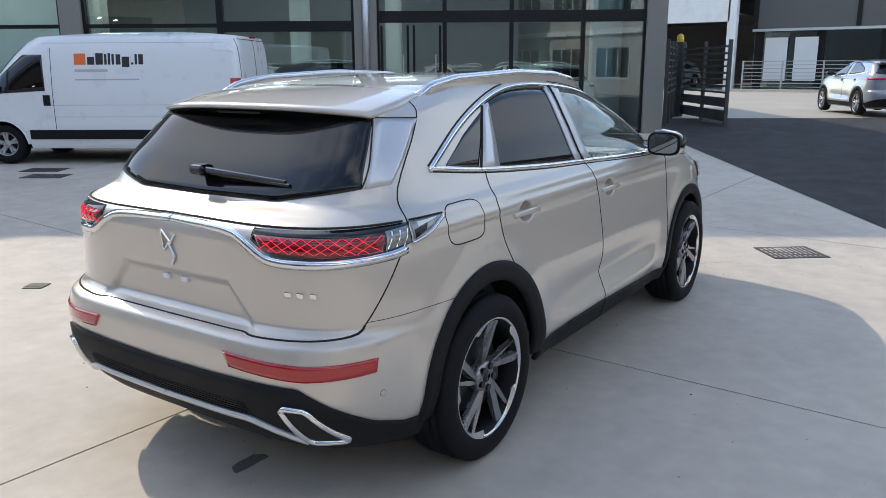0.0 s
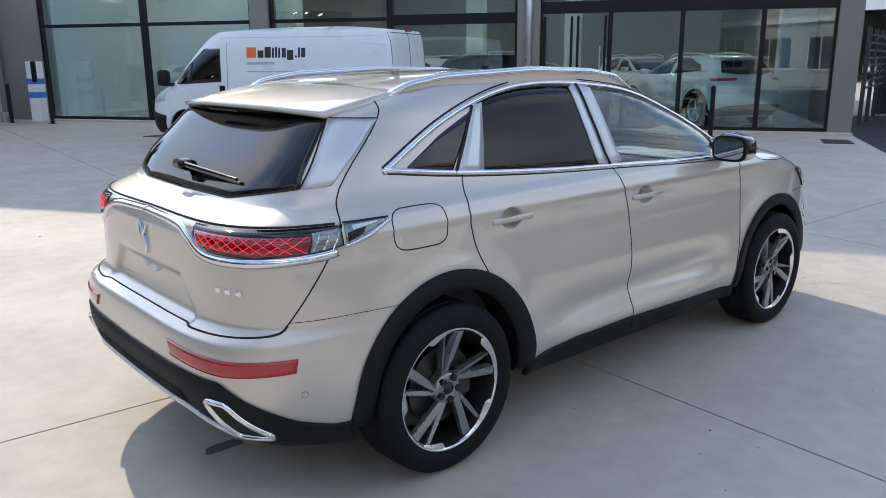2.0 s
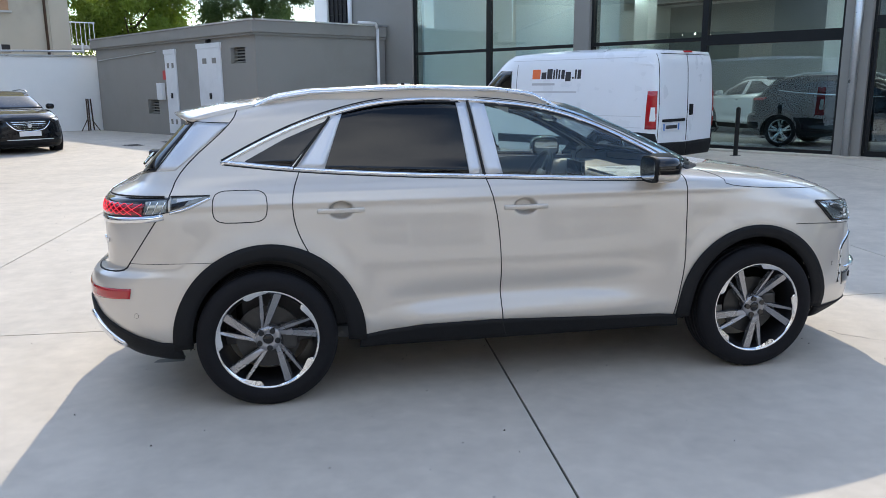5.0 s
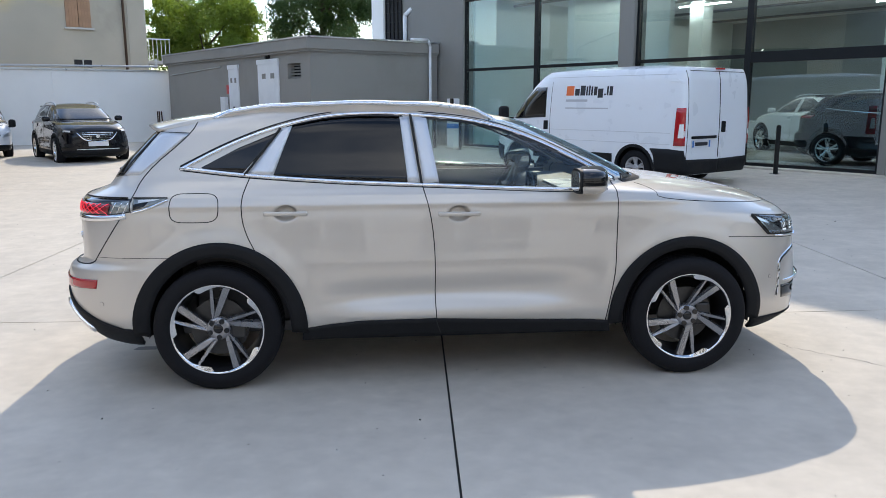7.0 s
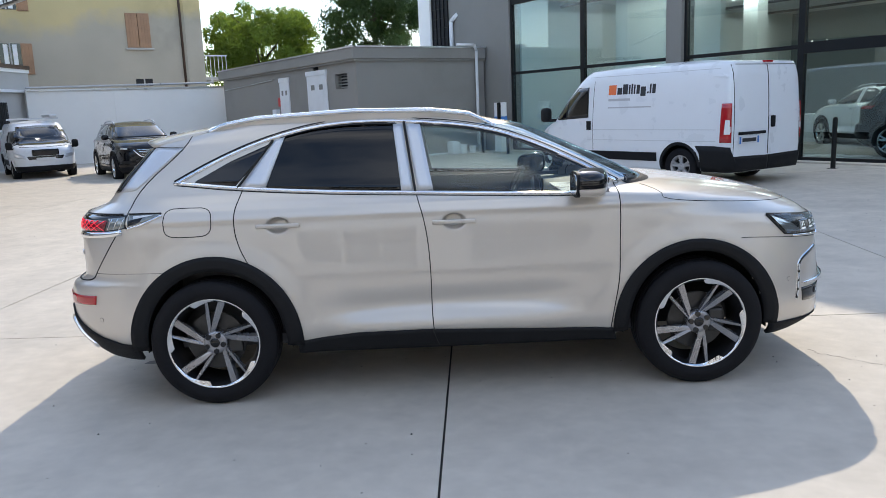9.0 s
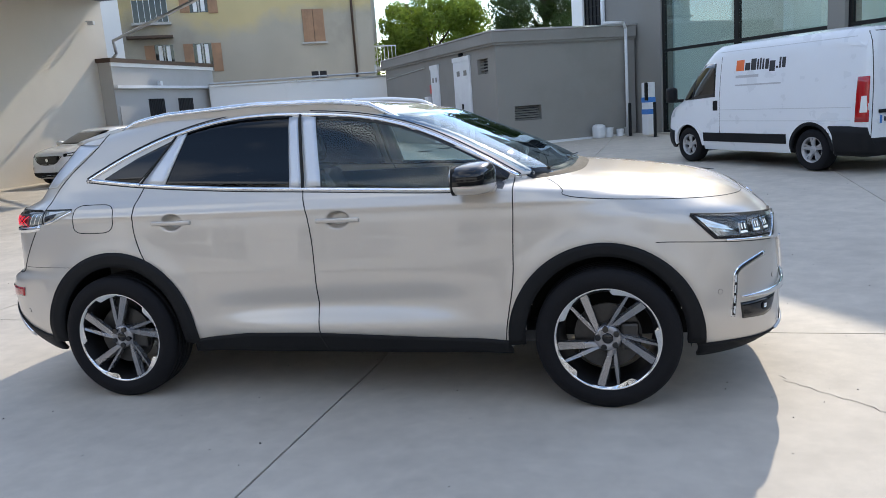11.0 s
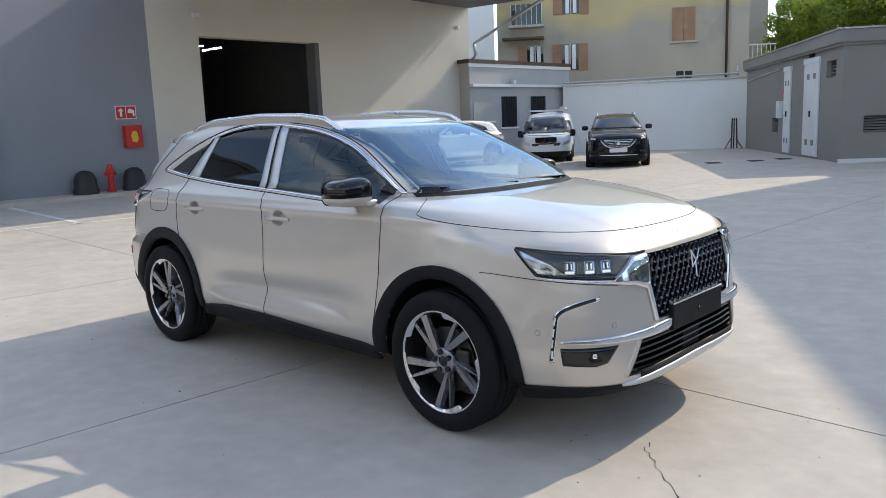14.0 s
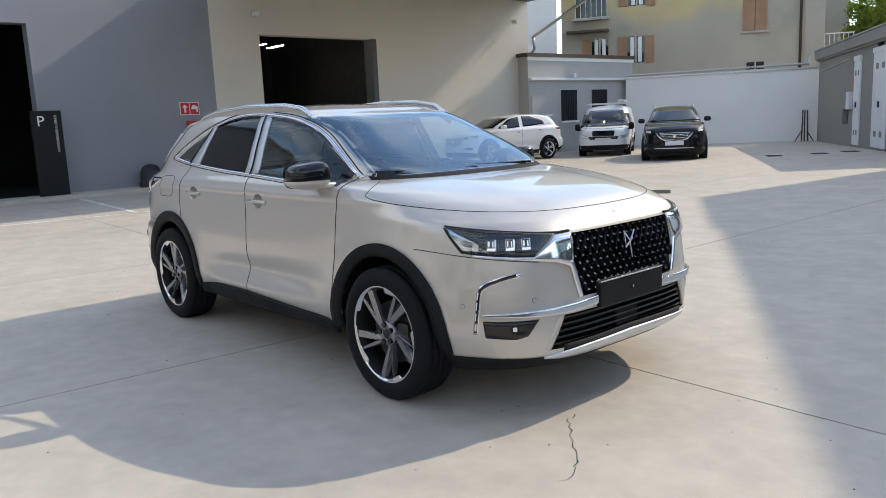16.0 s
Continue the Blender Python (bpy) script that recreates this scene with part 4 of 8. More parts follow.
def make_crossover():
    car = thing("car", pose(0, 0, 0), "champagne beige metallic crossover with chrome window trim parked on concrete", "car")
    sh = CROSSOVER
    s = np.concatenate([np.linspace(0, 1, 120), np.linspace(1, 2, 170)[1:], np.linspace(2, 3, 60)[1:]])
    z = np.concatenate([np.linspace(0.20, 0.93, 74), np.linspace(0.935, 1.14, 50), np.linspace(1.148, 1.545, 38), 1.606 - 0.054 * (1 - np.linspace(0.0, 0.999, 16))**2])
    ax, az = zip(*[(b, a) for a, b in TOP_LINE if a > 0][::-1])

    def panel_of(x, y, zz, side):
        out = np.full(x.shape, "body", dtype=object)
        cut_x = np.interp(zz, [0.755, 1.008, 1.071, 1.215, 1.437, 1.515], [-2.03, -1.855, -1.815, -1.763, -1.50, -1.47])
        out[(x < cut_x) & (zz > 0.722)] = "tailgate"
        out[(x < -1.5) & (zz < 0.738) & (x > -9) & ~((zz > 0.722) & (x < -2.03))] = "rear_bumper"
        out[(x > 1.5) & (zz < 0.842)] = "front_bumper"
        out[(x > 1.08) & (zz > np.interp(x, [1.08, 1.14, 1.25, 1.7, 2.0, 2.3], [1.15, 1.075, 1.048, 1.015, 0.995, 0.985])) & (zz < 1.145)] = "bonnet"
        out[inside(FRONT_DOOR, x, zz) & (y > 0.4)] = "front_door"
        out[inside(REAR_DOOR, x, zz) & (y > 0.4)] = "rear_door"
        out[(zz > 1.552)] = "roof"
        out[inside(GLASS_F, x, zz) & (y > 0.4)] = ""
        out[inside(GLASS_R, x, zz) & (y > 0.4)] = ""
        out[(zz > 1.158) & (zz < 1.502) & (x > np.interp(zz, ax, az) + 0.10)] = ""
        for hx, hz in ARCHES:
            out[(((x - hx) / 0.405)**2 + ((zz - hz) / 0.43)**2 < 1) & (y > 0.35)] = ""
        out[(zz < 0.262) | ((zz < 0.31) & (np.abs(x) < 1.0))] = ""
        for hx, hz in ARCHES:
            out[(np.abs(x - hx) < 0.455) & (zz < 0.36) & (y > 0.35)] = ""
        out[(x > 1.9) & inside([(0.400, 0.895), (0.425, 0.77), (0.375, 0.585), (-0.375, 0.585), (-0.425, 0.77), (-0.400, 0.895)], y, zz)] = ""
        out[(x > 1.8) & inside([(0.50, 0.51), (0.58, 0.355), (-0.58, 0.355), (-0.50, 0.51)], y, zz)] = ""
        return out

    FRONT_DOOR = DOOR_F + [(-0.12, 0.345), (-0.14, 0.403), (-0.136, 0.752), (-0.157, 0.98), (-0.205, 1.150), (-0.262, 1.541), (0.078, 1.511), (0.315, 1.455), (0.521, 1.377), (0.767, 1.257), (0.93, 1.16)]
    REAR_DOOR = [(-0.205, 1.150), (-0.157, 0.98), (-0.136, 0.752), (-0.14, 0.403), (-0.12, 0.345), (-0.86, 0.345), (-0.90, 0.52), (-0.96, 0.66), (-1.06, 0.76), (-1.14, 0.79), (-1.189, 0.885), (-1.214, 0.98), (-1.213, 1.091), (-1.172, 1.198), (-0.94, 1.494), (-0.615, 1.546), (-0.262, 1.541)]
    panels = shell_panels(sh, s, z, panel_of, car, {}, CHAMPAGNE)

    # underside and wheel housings
    under = bmesh.new()
    o = sh.at(np.linspace(0, 3, 60), 0.24, -1)
    o2 = sh.at(np.linspace(3, 0, 60), 0.24, 1)[1:-1]
    ring = list(np.concatenate([o, o2]))
    prism(under, [(p[0] * 0.97, p[1] * (0.60 if abs(abs(p[0]) - 1.36) < 0.47 else 0.86)) for p in ring], 0.25, 0.29)
    part("underbody", under, CLADDING, car, "black underbody")
    for hx, hz in ARCHES:
        for sd in (-1, 1):
            bm = bmesh.new()
            th = np.linspace(-0.12, math.pi + 0.12, 26)
            rows = np.array([[[hx + 0.412 * math.cos(t), sd * yy, hz + 0.437 * math.sin(t)] for t in th] for yy in (0.55, 0.885)])
            sheet(bm, rows, rows * np.array([1, 1, 1.0]) + np.array([0, 0, 0.012]))
            part("wheel_housing", bm, CLADDING, car, "black wheel arch liner")
            bm = box(hx - 0.42, hx + 0.42, sd * 0.53, sd * 0.55, 0.3, 0.79)
            part("wheel_housing", bm, GAP, car)

    for sd in (-1, 1):
        f = Fitter(sh, sd)
        fd, rd = panels["front_door" + str(sd)], panels["rear_door" + str(sd)]
        body, gate, fb, rb = panels["body"], panels["tailgate"], panels["front_bumper"], panels["rear_bumper"]
        # window trim
        part("window_trim", f.ribbon(on(TOP_LINE), 0.024, 90, 0.0035), CHROME, car, "chrome window surround", True)
        up = [(a, b + 0.018) for a, b in TOP_LINE]
        part("window_seal", f.ribbon(on(up), 0.008, 90, 0.001), GAP, car)
        part("window_trim", f.ribbon(on([(a, b + 0.006) for a, b in BELT]), 0.022, 70, 0.004), CHROME, car, "chrome waist strip", True)
        part("window_seal", f.ribbon(on([(a, b - 0.008) for a, b in BELT]), 0.006, 70, 0.001), GAP, car)
        # panes
        top = [(-0.198, 1.530), (0.078, 1.505), (0.315, 1.449), (0.521, 1.370), (0.767, 1.249), (0.90, 1.170)]
        low = [(-0.125, 1.143), (0.10, 1.133), (0.30, 1.122), (0.45, 1.116), (0.631, 1.110), (0.87, 1.112)]
        p = part("window", f.patch(on(low), on(top), 40, 8, -0.002, 0.004), CLEAR, fd, "clear front side window", True)
        p.visible_shadow = False
        part("window_edge", f.ribbon(on([(0.835, 1.112), (0.865, 1.19)]), 0.085, 8, 0.0005, rounds=0), FRIT, fd)
        part("window_edge", f.ribbon(on(top), 0.03, 50, -0.004), FRIT, fd)
        part("window_edge", f.ribbon(on(low), 0.02, 50, -0.004), FRIT, fd)
        top = [(-0.975, 1.480), (-0.78, 1.523), (-0.615, 1.542), (-0.42, 1.545), (-0.295, 1.537)]
        low = [(-1.095, 1.188), (-0.90, 1.176), (-0.70, 1.164), (-0.50, 1.155), (-0.25, 1.146)]
        part("window", f.patch(on(low), on(top), 40, 8, -0.002, 0.004), PRIVACY, rd, "dark privacy rear side window", True)
        part("window_edge", f.ribbon(on(low), 0.02, 40, -0.004), FRIT, rd)
        part("window_edge", f.ribbon(on(top), 0.03, 40, -0.004), FRIT, rd)
        part("quarter_window", f.patch(on([(-1.44, 1.246), (-1.33, 1.232), (-1.215, 1.216)]), on([(-1.44, 1.252), (-1.24, 1.356), (-1.00, 1.452)]), 24, 6, 0.001, 0.003), GLOSS_BLACK, car, "black glass quarter window", True)
        part("pillar_trim", f.patch(on([(-1.185, 1.214), (-1.045, 1.200)]), on([(-0.995, 1.462), (-0.940, 1.476)]), 4, 10, 0.004), SILVER, rd, "brushed silver pillar trim", True)
        part("window_seal", f.ribbon(on([(-1.205, 1.204), (-1.005, 1.462)]), 0.012, 20, 0.005, 0.008, rounds=0), GAP, rd)
        part("pillar_trim", f.patch(on([(-0.285, 1.162), (-0.216, 1.160)]), on([(-0.322, 1.524), (-0.268, 1.524)]), 4, 10, 0.004), SILVER, rd, "brushed silver pillar trim", True)
        part("pillar_trim", f.patch(on([(-0.193, 1.160), (-0.105, 1.157)]), on([(-0.250, 1.524), (-0.166, 1.516)]), 4, 10, 0.004), SILVER, fd, "brushed silver pillar trim", True)
        part("window_seal", f.ribbon(on([(-0.205, 1.150), (-0.259, 1.535)]), 0.014, 20, 0.006, 0.008, rounds=0), GAP, fd)
        part("pillar_trim", f.patch(on([(-1.878, 1.207), (-1.780, 1.214)]), on([(-1.685, 1.443), (-1.512, 1.436)]), 8, 10, 0.004), SILVER, gate, "brushed silver tailgate pillar trim", True)
        for a, b in (((-1.885, 1.206), (-1.692, 1.444)), ((-1.685, 1.444), (-1.515, 1.438))):
            part("panel_seam", f.ribbon(on([a, b]), 0.006, 14, 0.0035, 0.006, rounds=0), GAP, gate)
        # seams
        for line in (DOOR_F, DOOR_B, DOOR_R, CUT):
            part("panel_seam", f.ribbon(on(line), 0.0055, 90, 0.0012), GAP, car)
        part("panel_seam", f.ribbon([("x", -2.03, 0.755), ("x", -2.06, 0.722), ("r", 0.70, 0.712), ("r", 0.4, 0.708), ("r", 0, 0.708)], 0.009, 40, 0.001), GAP, gate)
        part("panel_seam", f.ribbon(on([(-1.585, 0.768), (-1.75, 0.766), (-2.02, 0.764)]), 0.0025, 24, 0.0004), GAP, rb)
        part("panel_seam", f.ribbon([("x", 1.605, 0.825), ("x", 1.64, 0.826), ("x", 1.84, 0.812), ("f", 0.60, 0.776)], 0.004, 30, 0.0005), GAP, fb)
        part("panel_seam", f.ribbon([("x", 1.085, 1.13), ("x", 1.13, 1.075), ("x", 1.25, 1.048), ("x", 1.70, 1.015), ("f", 0.62, 1.0), ("f", 0.35, 0.988), ("f", 0, 0.985)], 0.0042, 60, 0.0008), GAP, panels["bonnet"])
        box_line = [(-1.47, 1.115), (-1.347, 1.113), (-1.335, 1.04), (-1.350, 0.962), (-1.47, 0.958), (-1.595, 0.962), (-1.606, 1.04), (-1.590, 1.113), (-1.47, 1.115)]
        if sd < 0:
            part("fuel_flap", f.ribbon(on(box_line), 0.005, 70, 0.0006, closed=True), GAP, car, "fuel flap seam")
        # handles
        for door, hx, hz in ((rd, -0.973, 1.000), (fd, 0.003, 0.984)):
            bm = bmesh.new()
            y0 = float(sh.at(sh.s_of("x", hx + 0.1, hz), hz, 1)[1])
            bx(bm, hx - 0.122, hx + 0.122, y0 + 0.008, y0 + 0.030, hz - 0.017, hz + 0.017, 0.008)
            for v in bm.verts:
                k = abs(v.co.x - hx) / 0.122
                v.co.y -= 0.016 * k**3
                v.co.z = hz + (v.co.z - hz) * (1 - 0.35 * k**2)
                v.co.y *= sd
            bmesh.ops.recalc_face_normals(bm, faces=bm.faces[:])
            h = part("handle", bm, CHAMPAGNE, door, smooth=True)
        # cladding
        for (hx, hz), rx, rz in zip(ARCHES, (0.484, 0.476), (0.498, 0.484)):
            th = np.linspace(-0.06, math.pi + 0.06, 40)
            inner = [("x", hx + 0.392 * math.cos(t), hz + 0.418 * math.sin(t)) for t in th]
            outer = [("x", hx + rx * math.cos(t), hz + rz * math.sin(t)) for t in th]
            part("wheel_arch", f.patch(inner, outer, 44, 3, 0.012, 0.03), CLADDING, car, "black plastic wheel arch", True)
        part("sill", f.patch(on([(-0.90, 0.275), (-0.4, 0.275), (0.4, 0.275), (0.90, 0.275)]), on([(-0.895, 0.345), (-0.56, 0.384), (-0.167, 0.388), (0.885, 0.345)]), 50, 4, 0.010, 0.02), CLADDING, car, "black plastic sill", True)
        part("sill_seam", f.ribbon(on([(-0.140, 0.39), (-0.105, 0.28)]), 0.005, 8, 0.012, rounds=0), GAP, car)
        part("skid_trim", f.ribbon([("r", 0, 0.402), ("r", 0.40, 0.409), ("r", 0.465, 0.413), ("r", 0.575, 0.372), ("r", 0.650, 0.330)], 0.028, 50, 0.022, 0.015), SILVER, rb, "silver skid strip", True)
        ring = [("r", 0.618, 0.474), ("r", 0.630, 0.486), ("r", 0.694, 0.481), ("r", 0.708, 0.470), ("r", 0.774, 0.350), ("r", 0.764, 0.334), ("r", 0.668, 0.328), ("r", 0.654, 0.338), ("r", 0.618, 0.474)]
        part("exhaust_trim", f.ribbon(ring, 0.018, 70, 0.022, 0.03, rounds=0, closed=True), CHROME, rb, "chrome exhaust surround", True)
        part("exhaust_trim", f.patch([("r", 0.632, 0.462), ("r", 0.664, 0.340), ("r", 0.758, 0.346)], [("r", 0.636, 0.474), ("r", 0.696, 0.468), ("r", 0.764, 0.354)], 12, 4, 0.012, 0.004), GAP, rb)
        part("reflector", f.patch([("x", -2.03, 0.592), ("r", 0.70, 0.582), ("r", 0.405, 0.600)], [("x", -2.02, 0.642), ("r", 0.70, 0.640), ("r", 0.375, 0.652)], 40, 4, 0.006, 0.012), RED_LENS, rb, "red bumper reflector", True)
        # tail lamp
        lamp = part("tail_lamp", f.patch([("x", -1.812, 1.018), ("x", -1.90, 1.002), ("r", 0.72, 0.988), ("r", 0.54, 0.990), ("r", 0.44, 1.046)], [("x", -1.803, 1.089), ("x", -1.90, 1.089), ("r", 0.72, 1.087), ("r", 0.53, 1.085), ("r", 0.44, 1.084)], 50, 4, 0.003, 0.004), GLOSS_BLACK, gate, "dark tail lamp with red lattice", True)
        for k in range(9):
            for up_down in (0, 1):
                t0, t1 = k / 10, (k + 1.9) / 10
                def lamp_pt(t, v):
                    sa, sb = sh.s_of("x", -1.945, 1.03), sh.s_of("r", 0.47, 1.03)
                    zlo, zhi = 1.004 + 0.010 * t, 1.060
                    return sa + (sb - sa) * min(t, 1), zlo + (zhi - zlo) * v
                a, b = lamp_pt(t0, up_down), lamp_pt(t1, 1 - up_down)
                c = resample([a, b], 10)
                P, N = sh.at(c[:, 0], c[:, 1], sd), sh.normal(c[:, 0], c[:, 1], sd)
                T = np.gradient(P, axis=0)
                T /= np.linalg.norm(T, axis=1, keepdims=True)
                W = np.cross(N, T) * 0.0012
                o = np.stack([P + W + N * 0.006, P - W + N * 0.006])
                part("lattice_strip", sheet(bmesh.new(), o, o - N * np.array(0.003)), RED_GLOW, lamp)
        part("light_panel", f.patch([("x", -1.945, 1.006), ("r", 0.72, 0.998), ("r", 0.50, 1.012)], [("x", -1.925, 1.059), ("r", 0.72, 1.062), ("r", 0.45, 1.064)], 40, 3, 0.0045, 0.003), RED_DARK, lamp, "red lamp panel", True)
        part("clear_end", f.patch(on([(-1.935, 1.006), (-1.822, 1.020)]), on([(-1.920, 1.070), (-1.818, 1.078)]), 8, 3, 0.0045, 0.003), LENS_GREY, lamp, "clear outer end of the tail lamp", True)
        for k in range(3):
            part("crystal", f.ribbon(on([(-1.925 + 0.035 * k, 1.012), (-1.895 + 0.035 * k, 1.066)]), 0.005, 6, 0.006, 0.003, rounds=0), CHROME, lamp)
        part("lamp_corner", f.patch(on([(-1.806, 1.026), (-1.72, 1.047), (-1.625, 1.083)]), on([(-1.798, 1.089), (-1.72, 1.091), (-1.618, 1.091)]), 16, 4, 0.004, 0.006), LENS_GREY, car, "clear grey lamp corner lens", True)
        part("lamp_streak", f.patch(on([(-1.798, 1.030), (-1.735, 1.050)]), on([(-1.795, 1.058), (-1.715, 1.072)]), 8, 2, 0.006, 0.004), DIM, car)
        part("lamp_streak", f.patch(on([(-1.77, 1.066), (-1.69, 1.078)]), on([(-1.77, 1.082), (-1.65, 1.087)]), 8, 2, 0.006, 0.004), SILVER, car)
        part("lamp_corner_seam", f.ribbon(on([(-1.80, 1.094), (-1.612, 1.094)]), 0.007, 16, 0.004, rounds=0), GAP, car)
        part("lamp_trim", f.ribbon([("r", 0, 1.078), ("r", 0.32, 1.070), ("r", 0.40, 1.044), ("r", 0.49, 0.984), ("r", 0.56, 0.972), ("r", 0.72, 0.972), ("x", -1.90, 0.986), ("x", -1.84, 0.998)], 0.032, 70, 0.006, 0.010), CHROME, gate, "chrome lamp strip", True)
        part("lamp_trim", f.ribbon(on([(-1.81, 1.014), (-1.72, 1.036), (-1.612, 1.082)]), 0.014, 20, 0.006, 0.01), CHROME, car, "chrome lamp strip", True)
        part("lamp_trim_shadow", f.ribbon([("r", 0, 1.093), ("r", 0.44, 1.090), ("r", 0.72, 1.094), ("x", -1.83, 1.094)], 0.008, 50, 0.003), GAP, gate)
        # sensors
        for spec in (("x", -2.005, 0.505), ("x", 1.90, 0.57), ("f", 0.64, 0.600)):
            ss = sh.s_of(*spec)
            P, N = Vector(sh.at(ss, spec[2], sd)), Vector(sh.normal(np.float64(ss), np.float64(spec[2]), sd))
            bm = bmesh.new()
            rod(bm, P - N * 0.004, P + N * 0.002, 0.011, 16)
            part("parking_sensor", bm, CHAMPAGNE, rb if spec[1] < 0 else fb)
            bm = bmesh.new()
            rod(bm, P - N * 0.004, P + N * 0.0008, 0.0127, 16)
            part("sensor_gap", bm, GAP, rb if spec[1] < 0 else fb)
        # headlamp
        head = part("headlamp", f.patch([("x", 1.880, 0.830), ("x", 1.985, 0.822), ("f", 0.610, 0.810)], [("x", 1.770, 0.938), ("x", 1.95, 0.920), ("f", 0.500, 0.892)], 40, 5, 0.006, 0.016), DIM, car, "headlamp with three lens modules", True)
        part("lamp_reflector", f.patch([("x", 1.888, 0.836), ("x", 2.000, 0.829)], [("x", 1.790, 0.931), ("x", 1.925, 0.880)], 14, 4, 0.010, 0.006), CHROME, head, "bright lamp reflector")
        for yy in (0.752, 0.696, 0.638):
            ss = sh.s_of("f", yy, 0.860)
            P, N = Vector(sh.at(ss, 0.860, sd)), Vector(sh.normal(np.float64(ss), np.float64(0.860), sd))
            m = Matrix.Translation(P + N * 0.007) @ N.to_track_quat("Z", "Y").to_matrix().to_4x4()
            part("lens_module", moved(box(-0.024, 0.024, -0.030, 0.030, -0.01, 0.006, 0.006), m), CHROME, head, "square lens module")
            part("lens_cup", moved(box(-0.018, 0.014, -0.012, 0.026, 0.006, 0.0085, 0.002), m), GLOSS_BLACK, head)
            part("lamp_light", moved(box(-0.020, 0.018, -0.026, -0.016, 0.006, 0.0095, 0.002), m), LED, head)
            part("lamp_light", moved(box(-0.014, -0.008, -0.008, 0.018, 0.0085, 0.0095), m), LED, head)
            part("lamp_light", moved(box(0.004, 0.010, -0.008, 0.018, 0.0085, 0.0095), m), LED, head)
        p = part("lamp_lens", f.patch([("x", 1.880, 0.830), ("x", 1.985, 0.822), ("f", 0.610, 0.810)], [("x", 1.770, 0.938), ("x", 1.95, 0.920), ("f", 0.500, 0.892)], 40, 5, 0.019, 0.002), LENS_CLEAR, head, smooth=True)
        p.visible_shadow = False
        part("lamp_edge", f.ribbon([("f", 0.40, 0.902), ("f", 0.500, 0.898), ("x", 1.95, 0.926), ("x", 1.768, 0.943)], 0.012, 40, 0.006, 0.01, rounds=1), GAP, head)
        part("lamp_edge", f.ribbon([("x", 1.766, 0.940), ("x", 1.880, 0.827)], 0.010, 14, 0.006, 0.01, rounds=0), GAP, head)
        part("lamp_edge", f.ribbon([("x", 1.880, 0.826), ("x", 1.985, 0.817), ("f", 0.610, 0.805)], 0.008, 40, 0.006, 0.01, rounds=1), GAP, head)
        part("chrome_wing", f.patch([("f", 0.640, 0.790), ("f", 0.52, 0.768), ("f", 0.435, 0.735)], [("f", 0.605, 0.806), ("f", 0.50, 0.884), ("f", 0.402, 0.892)], 18, 6, 0.016, 0.016), CHROME, fb, "chrome wing beside the grille", True)
        part("chrome_wing", f.ribbon([("x", 1.93, 0.812), ("f", 0.66, 0.796), ("f", 0.52, 0.772)], 0.014, 30, 0.008), CHROME, fb, "chrome strip under the lamp", True)
        part("chrome_wing", f.ribbon([("f", 0.438, 0.765), ("f", 0.412, 0.665), ("f", 0.388, 0.585)], 0.026, 30, 0.016, 0.018), CHROME, fb, "chrome edge of the grille", True)
        # lower front
        part("lamp_surround", f.ribbon([("f", 0.685, 0.724), ("f", 0.752, 0.706), ("x", 1.975, 0.668), ("x", 1.972, 0.59), ("x", 1.959, 0.440)], 0.024, 50, 0.0015, 0.006), CHROME, fb, "chrome edge of the daytime lamp", True)
        drl = part("day_lamp", f.ribbon([("f", 0.700, 0.722), ("f", 0.755, 0.704), ("x", 1.975, 0.665), ("x", 1.972, 0.59), ("x", 1.960, 0.448)], 0.015, 50, 0.0045, 0.006), GLOSS_BLACK, fb, "slim vertical daytime running lamp", True)
        for k in range(4):
            z0 = 0.458 + 0.050 * k
            part("lamp_light", f.ribbon([("x", 1.962 + 0.003 * k, z0), ("x", 1.965 + 0.003 * k, z0 + 0.036)], 0.009, 6, 0.0065, rounds=0), SIGN_WHITE, drl)
        part("chrome_blade", f.patch([("x", 1.995, 0.532), ("f", 0.66, 0.524), ("f", 0.45, 0.522), ("f", 0.27, 0.532)], [("x", 1.995, 0.540), ("f", 0.66, 0.552), ("f", 0.45, 0.560), ("f", 0.27, 0.572)], 40, 4, 0.022, 0.03), CHROME, fb, "chrome bumper blade", True)
        fog = part("fog_lamp", f.patch([("x", 2.005, 0.425), ("f", 0.72, 0.418), ("f", 0.675, 0.432)], [("x", 1.995, 0.505), ("f", 0.72, 0.507), ("f", 0.625, 0.508)], 20, 4, 0.002, 0.004), GLOSS_BLACK, fb, "fog lamp in a black recess", True)
        ss = sh.s_of("f", 0.725, 0.468)
        P, N = Vector(sh.at(ss, 0.468, sd)), Vector(sh.normal(np.float64(ss), np.float64(0.468), sd))
        m = Matrix.Translation(P) @ N.to_track_quat("Z", "Y").to_matrix().to_4x4()
        g = bmesh.new()
        rod(g, m @ Vector((0, 0, -0.01)), m @ Vector((0, 0, 0.006)), 0.020, 20)
        part("lamp_lens", g, DIM, fog, "round fog lens")
        part("lamp_light", moved(box(-0.010, 0.010, -0.008, 0.012, 0.006, 0.008, 0.003), m), CHROME, fog)
        part("grille_cheek", f.ribbon([("f", 0.500, 0.520), ("f", 0.588, 0.350)], 0.030, 16, 0.0005, 0.012, rounds=0), CHAMPAGNE, fb, smooth=True)
        part("front_lip", f.patch([("x", 1.79, 0.245), ("f", 0.75, 0.245), ("f", 0.5, 0.255), ("f", 0, 0.265)], [("x", 1.79, 0.318), ("x", 1.95, 0.318), ("f", 0.66, 0.318), ("f", 0.5, 0.318), ("f", 0, 0.305)], 40, 4, 0.008, 0.02), CLADDING, fb, "black lower bumper lip", True)
